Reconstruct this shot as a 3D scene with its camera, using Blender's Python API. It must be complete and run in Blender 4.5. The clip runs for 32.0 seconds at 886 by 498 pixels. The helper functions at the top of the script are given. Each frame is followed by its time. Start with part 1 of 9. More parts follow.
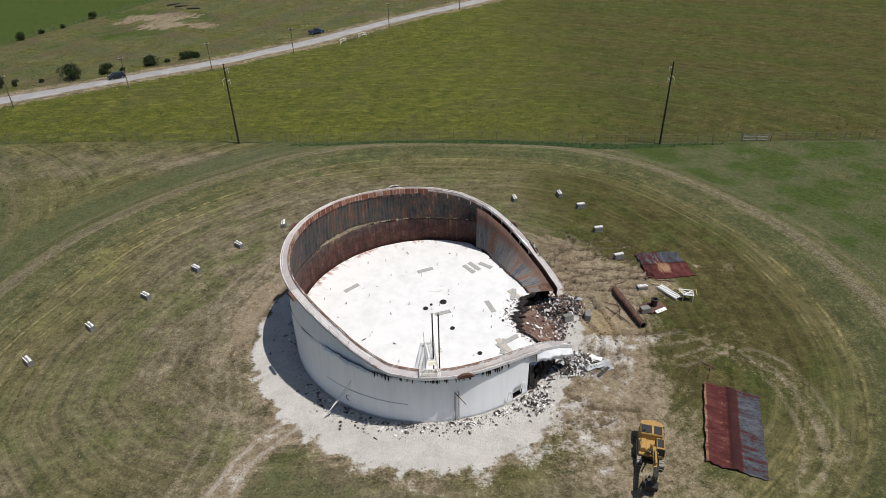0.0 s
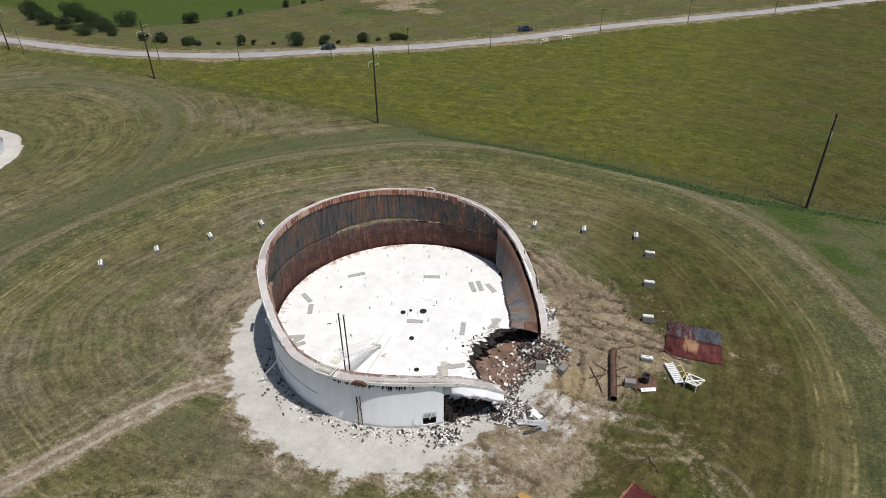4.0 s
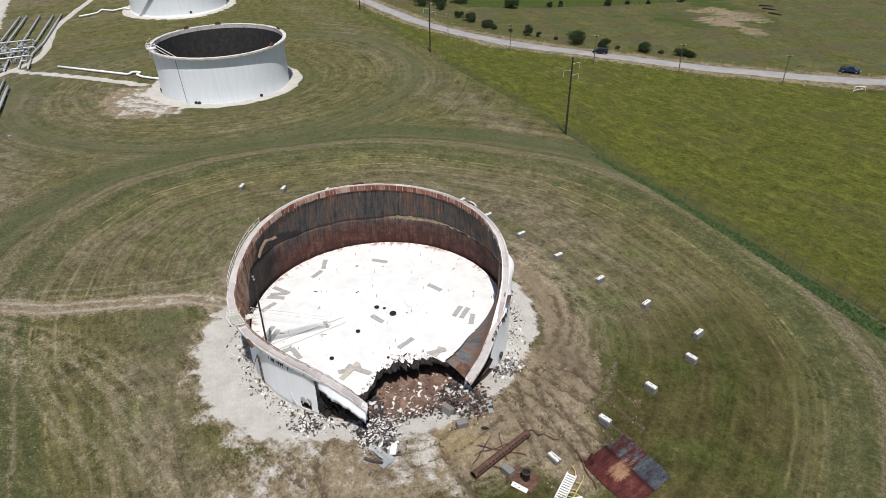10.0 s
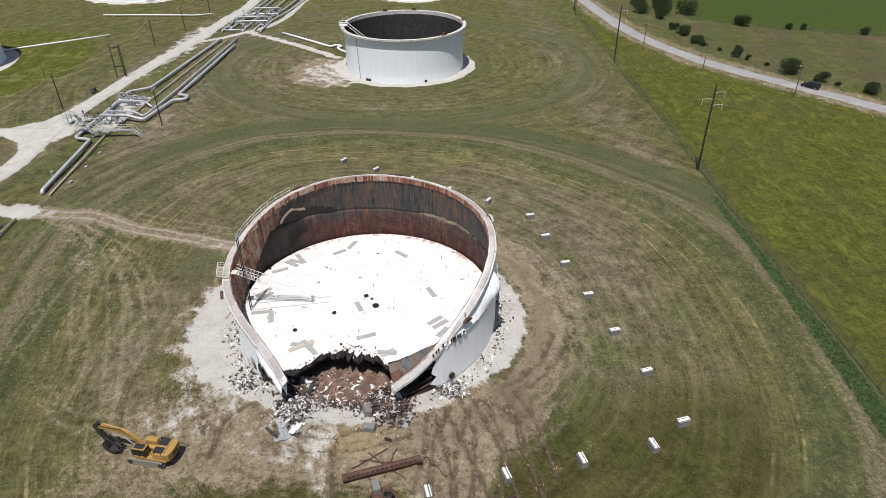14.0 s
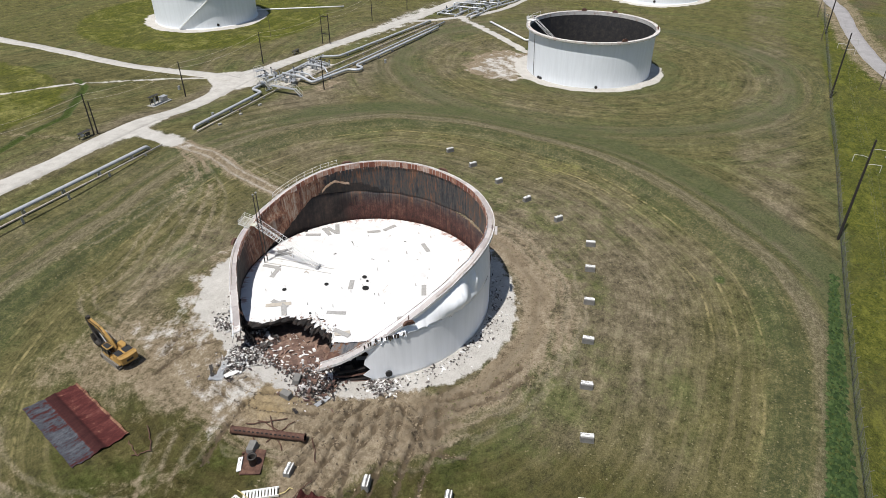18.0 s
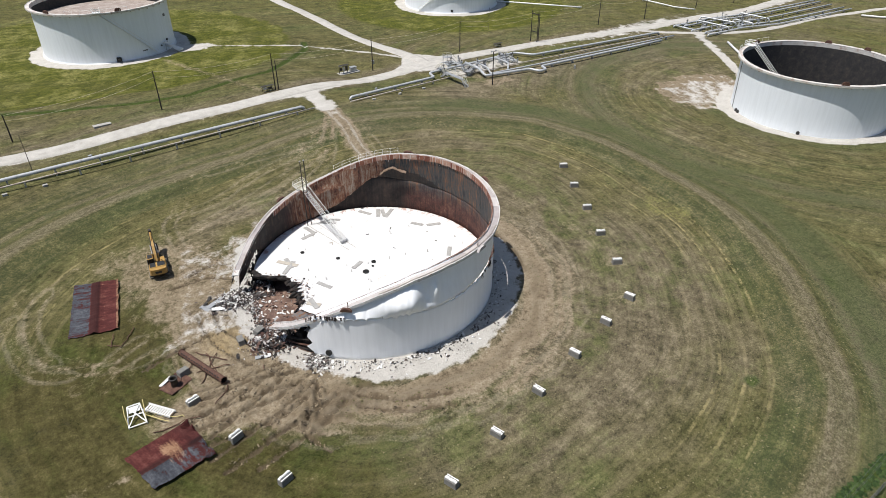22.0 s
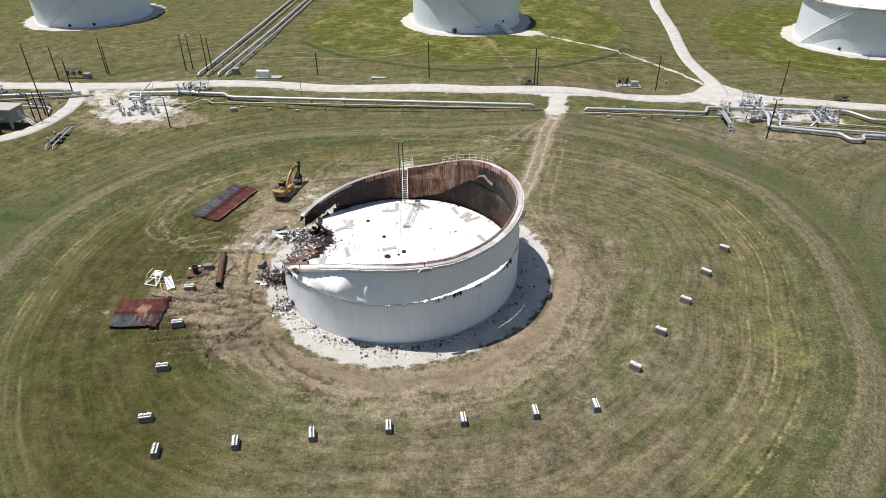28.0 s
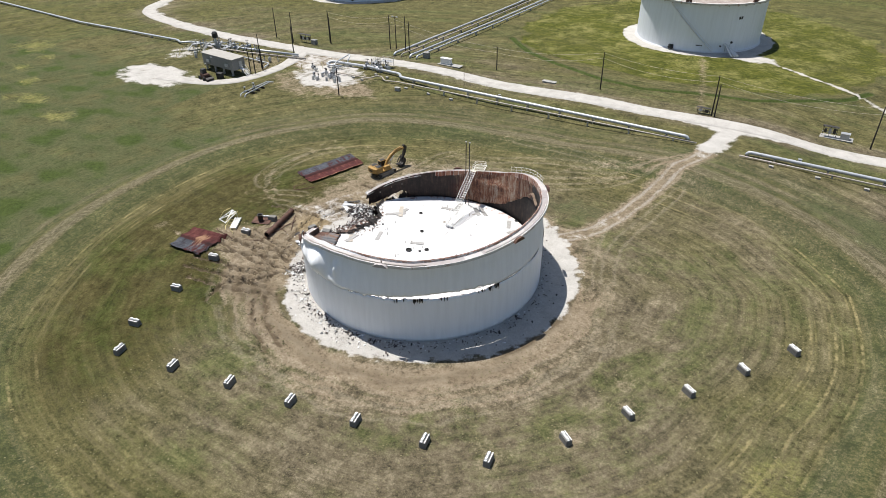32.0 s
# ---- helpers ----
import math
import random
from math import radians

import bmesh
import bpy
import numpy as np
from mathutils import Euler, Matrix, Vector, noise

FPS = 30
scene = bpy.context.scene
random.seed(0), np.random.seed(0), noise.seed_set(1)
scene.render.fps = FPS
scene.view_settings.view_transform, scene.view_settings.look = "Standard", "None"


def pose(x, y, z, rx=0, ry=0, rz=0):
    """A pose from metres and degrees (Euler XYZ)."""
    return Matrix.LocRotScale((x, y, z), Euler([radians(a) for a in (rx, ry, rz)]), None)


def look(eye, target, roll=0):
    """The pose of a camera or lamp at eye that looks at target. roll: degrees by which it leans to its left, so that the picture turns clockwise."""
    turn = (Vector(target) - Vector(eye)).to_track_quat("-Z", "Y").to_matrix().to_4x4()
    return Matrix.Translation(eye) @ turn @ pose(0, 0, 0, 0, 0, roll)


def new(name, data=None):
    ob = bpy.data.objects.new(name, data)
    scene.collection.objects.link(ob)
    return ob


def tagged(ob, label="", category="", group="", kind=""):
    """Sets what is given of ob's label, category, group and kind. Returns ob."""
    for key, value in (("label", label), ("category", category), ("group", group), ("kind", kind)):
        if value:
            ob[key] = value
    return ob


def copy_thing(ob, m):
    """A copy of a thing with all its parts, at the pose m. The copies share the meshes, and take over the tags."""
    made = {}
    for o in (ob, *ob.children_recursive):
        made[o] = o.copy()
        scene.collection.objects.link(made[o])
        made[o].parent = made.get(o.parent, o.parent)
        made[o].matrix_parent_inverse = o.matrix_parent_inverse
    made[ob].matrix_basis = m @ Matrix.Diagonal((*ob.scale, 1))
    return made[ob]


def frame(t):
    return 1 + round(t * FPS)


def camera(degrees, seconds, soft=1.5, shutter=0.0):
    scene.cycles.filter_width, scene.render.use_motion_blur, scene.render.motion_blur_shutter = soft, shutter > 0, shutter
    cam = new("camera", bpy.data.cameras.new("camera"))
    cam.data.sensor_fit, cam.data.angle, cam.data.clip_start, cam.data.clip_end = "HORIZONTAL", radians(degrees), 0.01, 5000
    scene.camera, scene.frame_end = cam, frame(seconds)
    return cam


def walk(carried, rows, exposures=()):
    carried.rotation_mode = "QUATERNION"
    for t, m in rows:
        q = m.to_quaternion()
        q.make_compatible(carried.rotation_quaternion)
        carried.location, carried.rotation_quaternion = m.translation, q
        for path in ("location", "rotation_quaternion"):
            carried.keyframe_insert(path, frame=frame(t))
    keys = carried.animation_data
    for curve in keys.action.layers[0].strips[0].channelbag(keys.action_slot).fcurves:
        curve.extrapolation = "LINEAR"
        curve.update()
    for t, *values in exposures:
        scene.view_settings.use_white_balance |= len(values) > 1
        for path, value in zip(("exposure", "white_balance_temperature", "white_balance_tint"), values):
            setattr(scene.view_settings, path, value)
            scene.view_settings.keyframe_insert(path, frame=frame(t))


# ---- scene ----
# camera and its path
cam = camera(68.8, 32.0, 0.75)
METRES, EYE, TILT, LEAN, TURN = 279.2, 56.1, 0.0, 0.0, 2.1
ROWS = [
    (0.0, 0.0, 0.0, 0.0, -0.65, -32.5, 1.02),
    (0.5, 0.0158, 0.0012, 0.0002, 2.72, -32.49, 1.01),
    (1.0, 0.0312, 0.0035, 0.0004, 6.04, -32.51, 0.96),
    (1.5, 0.0465, 0.0063, 0.0005, 9.32, -32.47, 0.95),
    (2.0, 0.061, 0.01, 0.0006, 12.54, -32.45, 0.91),
    (2.5, 0.0753, 0.0146, 0.0008, 15.73, -32.44, 0.9),
    (3.0, 0.089, 0.0201, 0.0012, 18.9, -32.45, 0.84),
    (3.5, 0.1026, 0.0262, 0.0015, 22.07, -32.44, 0.78),
    (5.5, 0.1532, 0.0575, 0.0038, 34.64, -32.55, 0.75),
    (6.0, 0.1644, 0.0666, 0.0043, 37.66, -32.55, 0.73),
    (6.5, 0.1747, 0.0761, 0.0047, 40.65, -32.6, 0.67),
    (7.0, 0.1847, 0.0861, 0.0051, 43.63, -32.61, 0.67),
    (7.5, 0.194, 0.0965, 0.0052, 46.57, -32.61, 0.67),
    (8.0, 0.2028, 0.1074, 0.0052, 49.5, -32.6, 0.69),
    (8.5, 0.2107, 0.1185, 0.0054, 52.4, -32.62, 0.66),
    (9.0, 0.218, 0.1301, 0.0054, 55.28, -32.59, 0.69),
    (9.5, 0.2244, 0.1421, 0.0054, 58.18, -32.59, 0.66),
    (10.0, 0.2305, 0.1547, 0.0052, 61.1, -32.56, 0.69),
    (10.5, 0.2358, 0.1676, 0.0052, 64.04, -32.54, 0.65),
    (11.0, 0.2407, 0.1811, 0.005, 67.05, -32.54, 0.66),
    (11.5, 0.245, 0.195, 0.0049, 70.12, -32.55, 0.63),
    (12.0, 0.2486, 0.2092, 0.0048, 73.24, -32.54, 0.61),
    (12.5, 0.2515, 0.2235, 0.0045, 76.35, -32.52, 0.56),
    (13.0, 0.2536, 0.2381, 0.0042, 79.48, -32.5, 0.55),
    (13.5, 0.2548, 0.2528, 0.0039, 82.62, -32.49, 0.54),
    (14.0, 0.2552, 0.2675, 0.0036, 85.74, -32.5, 0.5),
    (14.5, 0.2547, 0.2823, 0.0031, 88.88, -32.5, 0.5),
    (16.5, 0.2452, 0.3408, 0.002, 101.55, -32.61, 0.32),
    (17.0, 0.2409, 0.3552, 0.0017, 104.73, -32.64, 0.3),
    (17.5, 0.2358, 0.3695, 0.0014, 107.96, -32.67, 0.27),
    (18.0, 0.2301, 0.3837, 0.0011, 111.23, -32.71, 0.23),
    (18.5, 0.2234, 0.3981, 0.001, 114.55, -32.73, 0.26),
    (19.0, 0.216, 0.412, 0.0008, 117.91, -32.71, 0.19),
    (19.5, 0.2074, 0.4257, 0.0008, 121.3, -32.74, 0.2),
    (20.0, 0.1979, 0.4391, 0.001, 124.77, -32.78, 0.15),
    (20.5, 0.1873, 0.4519, 0.0012, 128.29, -32.8, 0.09),
    (21.0, 0.1759, 0.4644, 0.0013, 131.87, -32.81, 0.08),
    (21.5, 0.1636, 0.4761, 0.0016, 135.46, -32.84, 0.05),
    (22.0, 0.1506, 0.4867, 0.0021, 139.03, -32.9, -0.02),
    (22.5, 0.1368, 0.497, 0.0021, 142.64, -32.88, 0.02),
    (23.0, 0.1223, 0.5062, 0.0023, 146.22, -32.9, 0.03),
    (23.5, 0.1072, 0.5145, 0.0026, 149.82, -32.91, 0.04),
    (24.0, 0.0918, 0.5214, 0.0031, 153.41, -32.99, -0.02),
    (24.5, 0.0758, 0.528, 0.003, 157.02, -32.95, -0.01),
    (25.0, 0.0605, 0.5328, 0.0031, 160.37, -32.96, 0.04),
    (25.5, 0.0437, 0.5372, 0.0034, 164.0, -32.99, 0.08),
    (27.5, -0.0255, 0.5437, 0.0038, 178.55, -33.04, 0.31),
    (28.0, -0.0425, 0.5425, 0.0037, 182.11, -33.02, 0.35),
    (28.5, -0.0594, 0.5402, 0.0035, 185.68, -32.99, 0.39),
    (29.0, -0.0761, 0.5369, 0.0032, 189.24, -32.95, 0.44),
    (29.5, -0.0924, 0.5325, 0.0028, 192.79, -32.94, 0.46),
    (30.0, -0.1084, 0.5271, 0.0022, 196.33, -32.91, 0.48),
    (30.5, -0.1241, 0.5208, 0.0016, 199.88, -32.87, 0.5),
    (31.0, -0.1392, 0.5134, 0.0011, 203.42, -32.84, 0.52),
    (31.5, -0.1539, 0.5053, 0.0005, 206.93, -32.8, 0.54),
    (32.0, -0.1679, 0.4963, -0.0001, 210.42, -32.77, 0.56),
]
walk(cam, [(t, pose(0, 0, EYE, TILT, LEAN, TURN) @ pose(METRES * x, METRES * y, METRES * z, 90 + pitch, roll, yaw)) for t, x, y, z, yaw, pitch, roll in ROWS],
     [(0, -0.12), (6, -0.06), (13, 0.0), (19, 0.08), (25, 0.2), (32, 0.32)])

# ---- sky, sun ----
SUN = Vector((0.36, -0.11, 1.0)).normalized()
world = bpy.data.worlds.new("sky")
scene.world = world
world.use_nodes = True
wt = world.node_tree
sky = wt.nodes.new("ShaderNodeTexSky")
sky.sky_type, sky.sun_disc = "NISHITA", False
sky.sun_elevation, sky.sun_rotation = math.asin(SUN.z), math.atan2(SUN.x, SUN.y)
wt.links.new(sky.outputs[0], wt.nodes["Background"].inputs[0])
wt.nodes["Background"].inputs[1].default_value = 0.075
sun_data = bpy.data.lights.new("sun", "SUN")
sun_data.energy, sun_data.angle, sun_data.color = 5.0, radians(0.53), (1.0, 0.96, 0.91)
sun = new("sun", sun_data)
sun.matrix_world = look(SUN * 300, (0, 0, 0))
scene.view_settings.exposure = 0.06


# ---- node helpers ----
class Nodes:
    """A small writer of node materials."""

    def __init__(self, name):
        self.mat = bpy.data.materials.new(name)
        self.mat.use_nodes = True
        self.t = self.mat.node_tree
        self.bsdf = self.t.nodes["Principled BSDF"]
        self.co = None

    def put(self, socket, value):
        if hasattr(value, "is_output"):
            self.t.links.new(value, socket)
        elif isinstance(value, (tuple, list)):
            socket.default_value = (*value, 1.0) if len(value) == 3 and len(socket.default_value) == 4 else value
        else:
            socket.default_value = value

    def coords(self, kind="Object", scale=(1, 1, 1)):
        c = self.t.nodes.new("ShaderNodeTexCoord").outputs[kind]
        if scale == (1, 1, 1):
            return c
        m = self.t.nodes.new("ShaderNodeMapping")
        self.put(m.inputs["Vector"], c)
        m.inputs["Scale"].default_value = scale
        return m.outputs[0]

    def noise(self, scale, detail=4, rough=0.55, co=None, distort=0.0):
        n = self.t.nodes.new("ShaderNodeTexNoise")
        self.put(n.inputs["Vector"], co if co is not None else self.coords())
        n.inputs["Scale"].default_value, n.inputs["Detail"].default_value = scale, detail
        n.inputs["Roughness"].default_value, n.inputs["Distortion"].default_value = rough, distort
        return n.outputs["Fac"]

    def voronoi(self, scale, co=None, out="Color"):
        n = self.t.nodes.new("ShaderNodeTexVoronoi")
        self.put(n.inputs["Vector"], co if co is not None else self.coords())
        n.inputs["Scale"].default_value = scale
        return n.outputs[out]

    def ramp(self, fac, *stops):
        n = self.t.nodes.new("ShaderNodeValToRGB")
        self.put(n.inputs[0], fac)
        e = n.color_ramp.elements
        while len(e) < len(stops):
            e.new(0.5)
        for el, (p, c) in zip(e, stops):
            el.position = p
            el.color = (c, c, c, 1) if isinstance(c, (int, float)) else (*c, 1)
        return n.outputs[0]

    def mix(self, fac, a, b, how="MIX"):
        n = self.t.nodes.new("ShaderNodeMix")
        n.data_type, n.blend_type = "RGBA", how
        self.put(n.inputs[0], fac), self.put(n.inputs[6], a), self.put(n.inputs[7], b)
        return n.outputs[2]

    def math(self, op, a, b=0.0, clamp=False):
        n = self.t.nodes.new("ShaderNodeMath")
        n.operation, n.use_clamp = op, clamp
        self.put(n.inputs[0], a), self.put(n.inputs[1], b)
        return n.outputs[0]

    def attr(self, name):
        n = self.t.nodes.new("ShaderNodeAttribute")
        n.attribute_name = name
        return n.outputs["Fac"]

    def random(self):
        return self.t.nodes.new("ShaderNodeObjectInfo").outputs["Random"]

    def island(self):
        return self.t.nodes.new("ShaderNodeNewGeometry").outputs["Random Per Island"]

    def bump(self, height, strength=0.3, dist=0.05):
        n = self.t.nodes.new("ShaderNodeBump")
        n.inputs["Strength"].default_value, n.inputs["Distance"].default_value = strength, dist
        self.put(n.inputs["Height"], height)
        self.put(self.bsdf.inputs["Normal"], n.outputs[0])

    def done(self, colour, rough=0.7, metal=0.0, spec=None):
        self.put(self.bsdf.inputs["Base Color"], colour)
        self.put(self.bsdf.inputs["Roughness"], rough)
        self.put(self.bsdf.inputs["Metallic"], metal)
        if spec is not None:
            self.bsdf.inputs["Specular IOR Level"].default_value = spec
        return self.mat


def plain(name, colour, rough=0.6, metal=0.0, vary=0.25, scale=3.0, bump=0.1, grime=None):
    """Paint, metal or the like: a base colour, uneven at two scales, with optional grime."""
    n = Nodes(name)
    lo = tuple(c * (1 - vary) for c in colour)
    hi = tuple(min(1, c * (1 + vary * 0.6)) for c in colour)
    f = n.math("ADD", n.math("MULTIPLY", n.noise(scale, 5), 0.6), n.math("MULTIPLY", n.noise(scale * 9, 3), 0.4))
    c = n.ramp(f, (0.3, lo), (0.7, hi))
    if grime:
        c = n.mix(n.ramp(n.noise(scale * 0.7, 6, 0.65), (0.52, 0.0), (0.7, 0.8)), c, grime)
    if bump:
        n.bump(n.noise(scale * 12, 3), bump, 0.02)
    return n.done(c, rough, metal)


# ---- materials ----
def ground_material():
    n = Nodes("meadow")
    co = n.coords()
    M, A, S = (lambda a, b: n.math("MULTIPLY", a, b)), (lambda a, b: n.math("ADD", a, b)), (lambda a, b: n.math("SUBTRACT", a, b))
    big, mid, tuft = n.noise(0.05, 4, 0.6, co), n.noise(0.33, 5, 0.62, co), n.noise(1.25, 5, 0.72, co)
    fine, grain = n.noise(3.6, 5, 0.75, co), n.noise(10.0, 3, 0.8, co)
    # streaks that follow the mowing rounds
    cv = n.t.nodes.new("ShaderNodeCombineXYZ")
    across = A(n.attr("dyke"), M(S(n.noise(0.025, 1, 0.5, co), 0.5), 2.4))
    n.put(cv.inputs[0], across)
    n.put(cv.inputs[1], M(n.attr("arc"), 0.05))
    streak, thin = n.noise(0.42, 5, 0.65, cv.outputs[0]), n.noise(1.0, 5, 0.7, cv.outputs[0])
    pv, gv = n.t.nodes.new("ShaderNodeCombineXYZ"), n.t.nodes.new("ShaderNodeCombineXYZ")
    n.put(pv.inputs[0], across), n.put(pv.inputs[1], M(n.attr("arc"), 0.4))
    n.put(gv.inputs[0], M(across, 1.0)), n.put(gv.inputs[1], M(n.attr("arc"), 0.4)), n.put(gv.inputs[2], 40.0)
    patch, patch2, gpatch = n.noise(0.1, 4, 0.6, pv.outputs[0]), n.noise(0.34, 5, 0.65, pv.outputs[0]), n.noise(0.14, 5, 0.65, gv.outputs[0])
    mott = A(A(M(mid, 0.2), M(tuft, 0.24)), A(A(M(fine, 0.21), M(grain, 0.11)), A(M(streak, 0.09), M(thin, 0.13))))
    brownish = n.ramp(mott, (0.405, (0.041, 0.035, 0.023)), (0.465, (0.106, 0.089, 0.056)), (0.53, (0.197, 0.166, 0.109)), (0.595, (0.346, 0.296, 0.207)))
    olive = n.ramp(mott, (0.405, (0.027, 0.028, 0.012)), (0.465, (0.075, 0.071, 0.029)), (0.535, (0.147, 0.133, 0.057)), (0.6, (0.282, 0.243, 0.130)))
    grassy = n.ramp(mott, (0.405, (0.021, 0.028, 0.008)), (0.465, (0.066, 0.076, 0.028)), (0.535, (0.130, 0.136, 0.054)), (0.6, (0.248, 0.234, 0.111)))
    dry = A(A(A(M(big, 0.3), M(streak, 0.15)), A(M(patch, 0.3), M(patch2, 0.15))), A(M(fine, 0.1), M(S(n.attr("worn"), 0.3), 0.42)))
    c = n.mix(n.ramp(dry, (0.45, 0.0), (0.62, 1.0)), olive, brownish)
    c = n.mix(n.ramp(A(M(gpatch, 0.8), M(tuft, 0.2)), (0.5, 0.0), (0.62, 0.85)), c, grassy)
    # fine brown and green lines left by the mower
    bn = n.attr("banded")
    c = n.mix(M(M(n.ramp(thin, (0.52, 0.0), (0.6, 1.0)), bn), 0.27), c, n.mix(grain, (0.1, 0.082, 0.045), (0.25, 0.21, 0.13)))
    c = n.mix(M(M(n.ramp(thin, (0.38, 1.0), (0.47, 0.0)), bn), 0.26), c, n.mix(grain, (0.025, 0.03, 0.012), (0.085, 0.085, 0.035)))
    # dyke: weedy inner toe, grey-brown crest, green and brown strips outside
    bd = M(A(across, A(20.0, M(S(tuft, 0.5), 1.6))), 0.025)
    crest = n.ramp(bd, (0.49, 0.0), (0.515, 0.8), (0.58, 0.85), (0.605, 0.0), (0.64, 0.0), (0.655, 0.6), (0.68, 0.6), (0.70, 0.0), (0.74, 0.0), (0.755, 0.35), (0.78, 0.0))
    weedy = n.ramp(bd, (0.36, 0.0), (0.385, 0.75), (0.475, 0.95), (0.505, 0.1), (0.60, 0.15), (0.615, 0.75), (0.64, 0.75), (0.66, 0.1), (0.69, 0.2), (0.71, 0.7), (0.8, 0.6), (0.9, 0.0))
    speck = A(A(M(fine, 0.5), M(tuft, 0.25)), M(grain, 0.25))
    c = n.mix(M(M(crest, bn), n.ramp(A(M(thin, 0.6), M(speck, 0.4)), (0.40, 0.35), (0.56, 0.95))), c, n.ramp(speck, (0.4, (0.06, 0.05, 0.032)), (0.5, (0.165, 0.138, 0.093)), (0.6, (0.29, 0.25, 0.175))))
    c = n.mix(M(M(weedy, bn), n.ramp(speck, (0.44, 0.9), (0.54, 0.2))), c, n.mix(speck, (0.006, 0.016, 0.005), (0.1, 0.12, 0.056)))
    # straw rows inside the dyke
    patchy, gaps = n.noise(0.06, 3, 0.6, pv.outputs[0]), n.noise(0.5, 4, 0.75, co)
    wob = A(across, M(S(tuft, 0.5), 0.55))
    wave, wide = n.math("SINE", M(wob, 3.9)), n.math("SINE", M(wob, 2.05))
    zone = n.ramp(bd, (0.02, 0.0), (0.1, 0.12), (0.18, 0.5), (0.24, 0.9), (0.365, 1.0), (0.39, 0.25), (0.42, 0.0))
    broken = n.ramp(gaps, (0.44, 0.03), (0.6, 1.0))
    rows = A(M(n.ramp(wave, (0.75, 0.0), (0.97, 0.5)), n.ramp(patchy, (0.46, 0.05), (0.6, 1.0))), M(n.ramp(wide, (0.88, 0.0), (0.985, 1.0)), n.ramp(patchy, (0.4, 0.05), (0.56, 1.0))))
    c = n.mix(n.math("MULTIPLY", M(M(rows, zone), M(broken, bn)), 0.72, True), c, n.mix(fine, (0.24, 0.19, 0.08), (0.52, 0.44, 0.23)))
    # pasture
    pm = A(A(M(mid, 0.18), M(tuft, 0.27)), A(M(fine, 0.33), M(grain, 0.22)))
    pa = n.ramp(pm, (0.39, (0.016, 0.021, 0.006)), (0.46, (0.046, 0.055, 0.01)), (0.535, (0.097, 0.104, 0.018)), (0.62, (0.188, 0.177, 0.046)))
    pa = n.mix(n.ramp(big, (0.46, 0.0), (0.66, 0.34)), pa, n.mix(fine, (0.026, 0.027, 0.011), (0.122, 0.106, 0.054)))
    pa = n.mix(n.ramp(n.noise(0.42, 5, 0.68, n.coords(scale=(0.55, 1.3, 1))), (0.53, 0.0), (0.66, 0.6)), pa, n.mix(fine, (0.1, 0.112, 0.018), (0.22, 0.21, 0.045)))
    c = n.mix(n.ramp(A(n.attr("pasture"), M(S(tuft, 0.5), 0.5)), (0.4, 0.0), (0.6, 1.0)), c, pa)
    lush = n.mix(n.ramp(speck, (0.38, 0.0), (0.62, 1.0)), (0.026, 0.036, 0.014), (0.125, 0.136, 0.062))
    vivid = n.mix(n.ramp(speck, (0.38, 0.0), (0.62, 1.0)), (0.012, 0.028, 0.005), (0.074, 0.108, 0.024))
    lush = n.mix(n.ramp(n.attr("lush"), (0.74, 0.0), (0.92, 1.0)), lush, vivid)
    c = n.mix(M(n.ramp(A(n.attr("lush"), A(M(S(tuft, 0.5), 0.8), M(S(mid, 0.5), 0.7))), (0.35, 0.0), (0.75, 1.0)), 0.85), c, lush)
    deep = n.mix(n.ramp(gpatch, (0.45, 0.0), (0.6, 1.0)), n.ramp(mott, (0.405, (0.020, 0.018, 0.006)), (0.465, (0.050, 0.044, 0.015)), (0.535, (0.087, 0.076, 0.028)), (0.6, (0.177, 0.151, 0.072))), n.ramp(mott, (0.405, (0.014, 0.018, 0.004)), (0.465, (0.041, 0.048, 0.011)), (0.535, (0.074, 0.082, 0.023)), (0.6, (0.149, 0.144, 0.053))))
    c = n.mix(M(n.ramp(A(n.attr("olive"), A(M(S(tuft, 0.5), 0.8), M(S(mid, 0.5), 0.8))), (0.3, 0.0), (0.75, 1.0)), 0.9), c, deep)
    # yellowing, flowering grass
    golden = n.ramp(pm, (0.39, (0.06, 0.068, 0.018)), (0.5, (0.165, 0.16, 0.052)), (0.62, (0.32, 0.285, 0.115)))
    c = n.mix(M(n.ramp(A(n.attr("gold"), A(M(S(tuft, 0.5), 0.7), M(S(mid, 0.5), 1.3))), (0.3, 0.0), (0.75, 1.0)), 0.85), c, golden)
    # bare tracks and torn soil
    soil = n.ramp(A(A(M(tuft, 0.4), M(fine, 0.3)), A(M(grain, 0.15), M(mid, 0.15))), (0.36, (0.085, 0.064, 0.041)), (0.45, (0.17, 0.132, 0.088)), (0.53, (0.262, 0.21, 0.145)), (0.63, (0.4, 0.342, 0.252)))
    c = n.mix(M(n.ramp(A(n.attr("soil"), M(S(mott, 0.5), 2.4)), (0.36, 0.0), (0.66, 1.0)), 0.92), c, soil)
    # damp dark soil, and the shade of ruts and tank put into its colour
    damp_shade = n.ramp(A(n.attr("soil_shade"), M(S(speck, 0.5), 2.2)), (0.26, 0.0), (0.52, 1.0))
    c = n.mix(M(damp_shade, 0.85), c, n.mix(fine, (0.05, 0.037, 0.024), (0.15, 0.115, 0.075)))
    sand = n.mix(fine, (0.26, 0.19, 0.09), (0.42, 0.33, 0.19))
    c = n.mix(M(n.ramp(A(n.attr("sand"), M(S(mott, 0.5), 2.0)), (0.4, 0.0), (0.7, 1.0)), 0.7), c, sand)
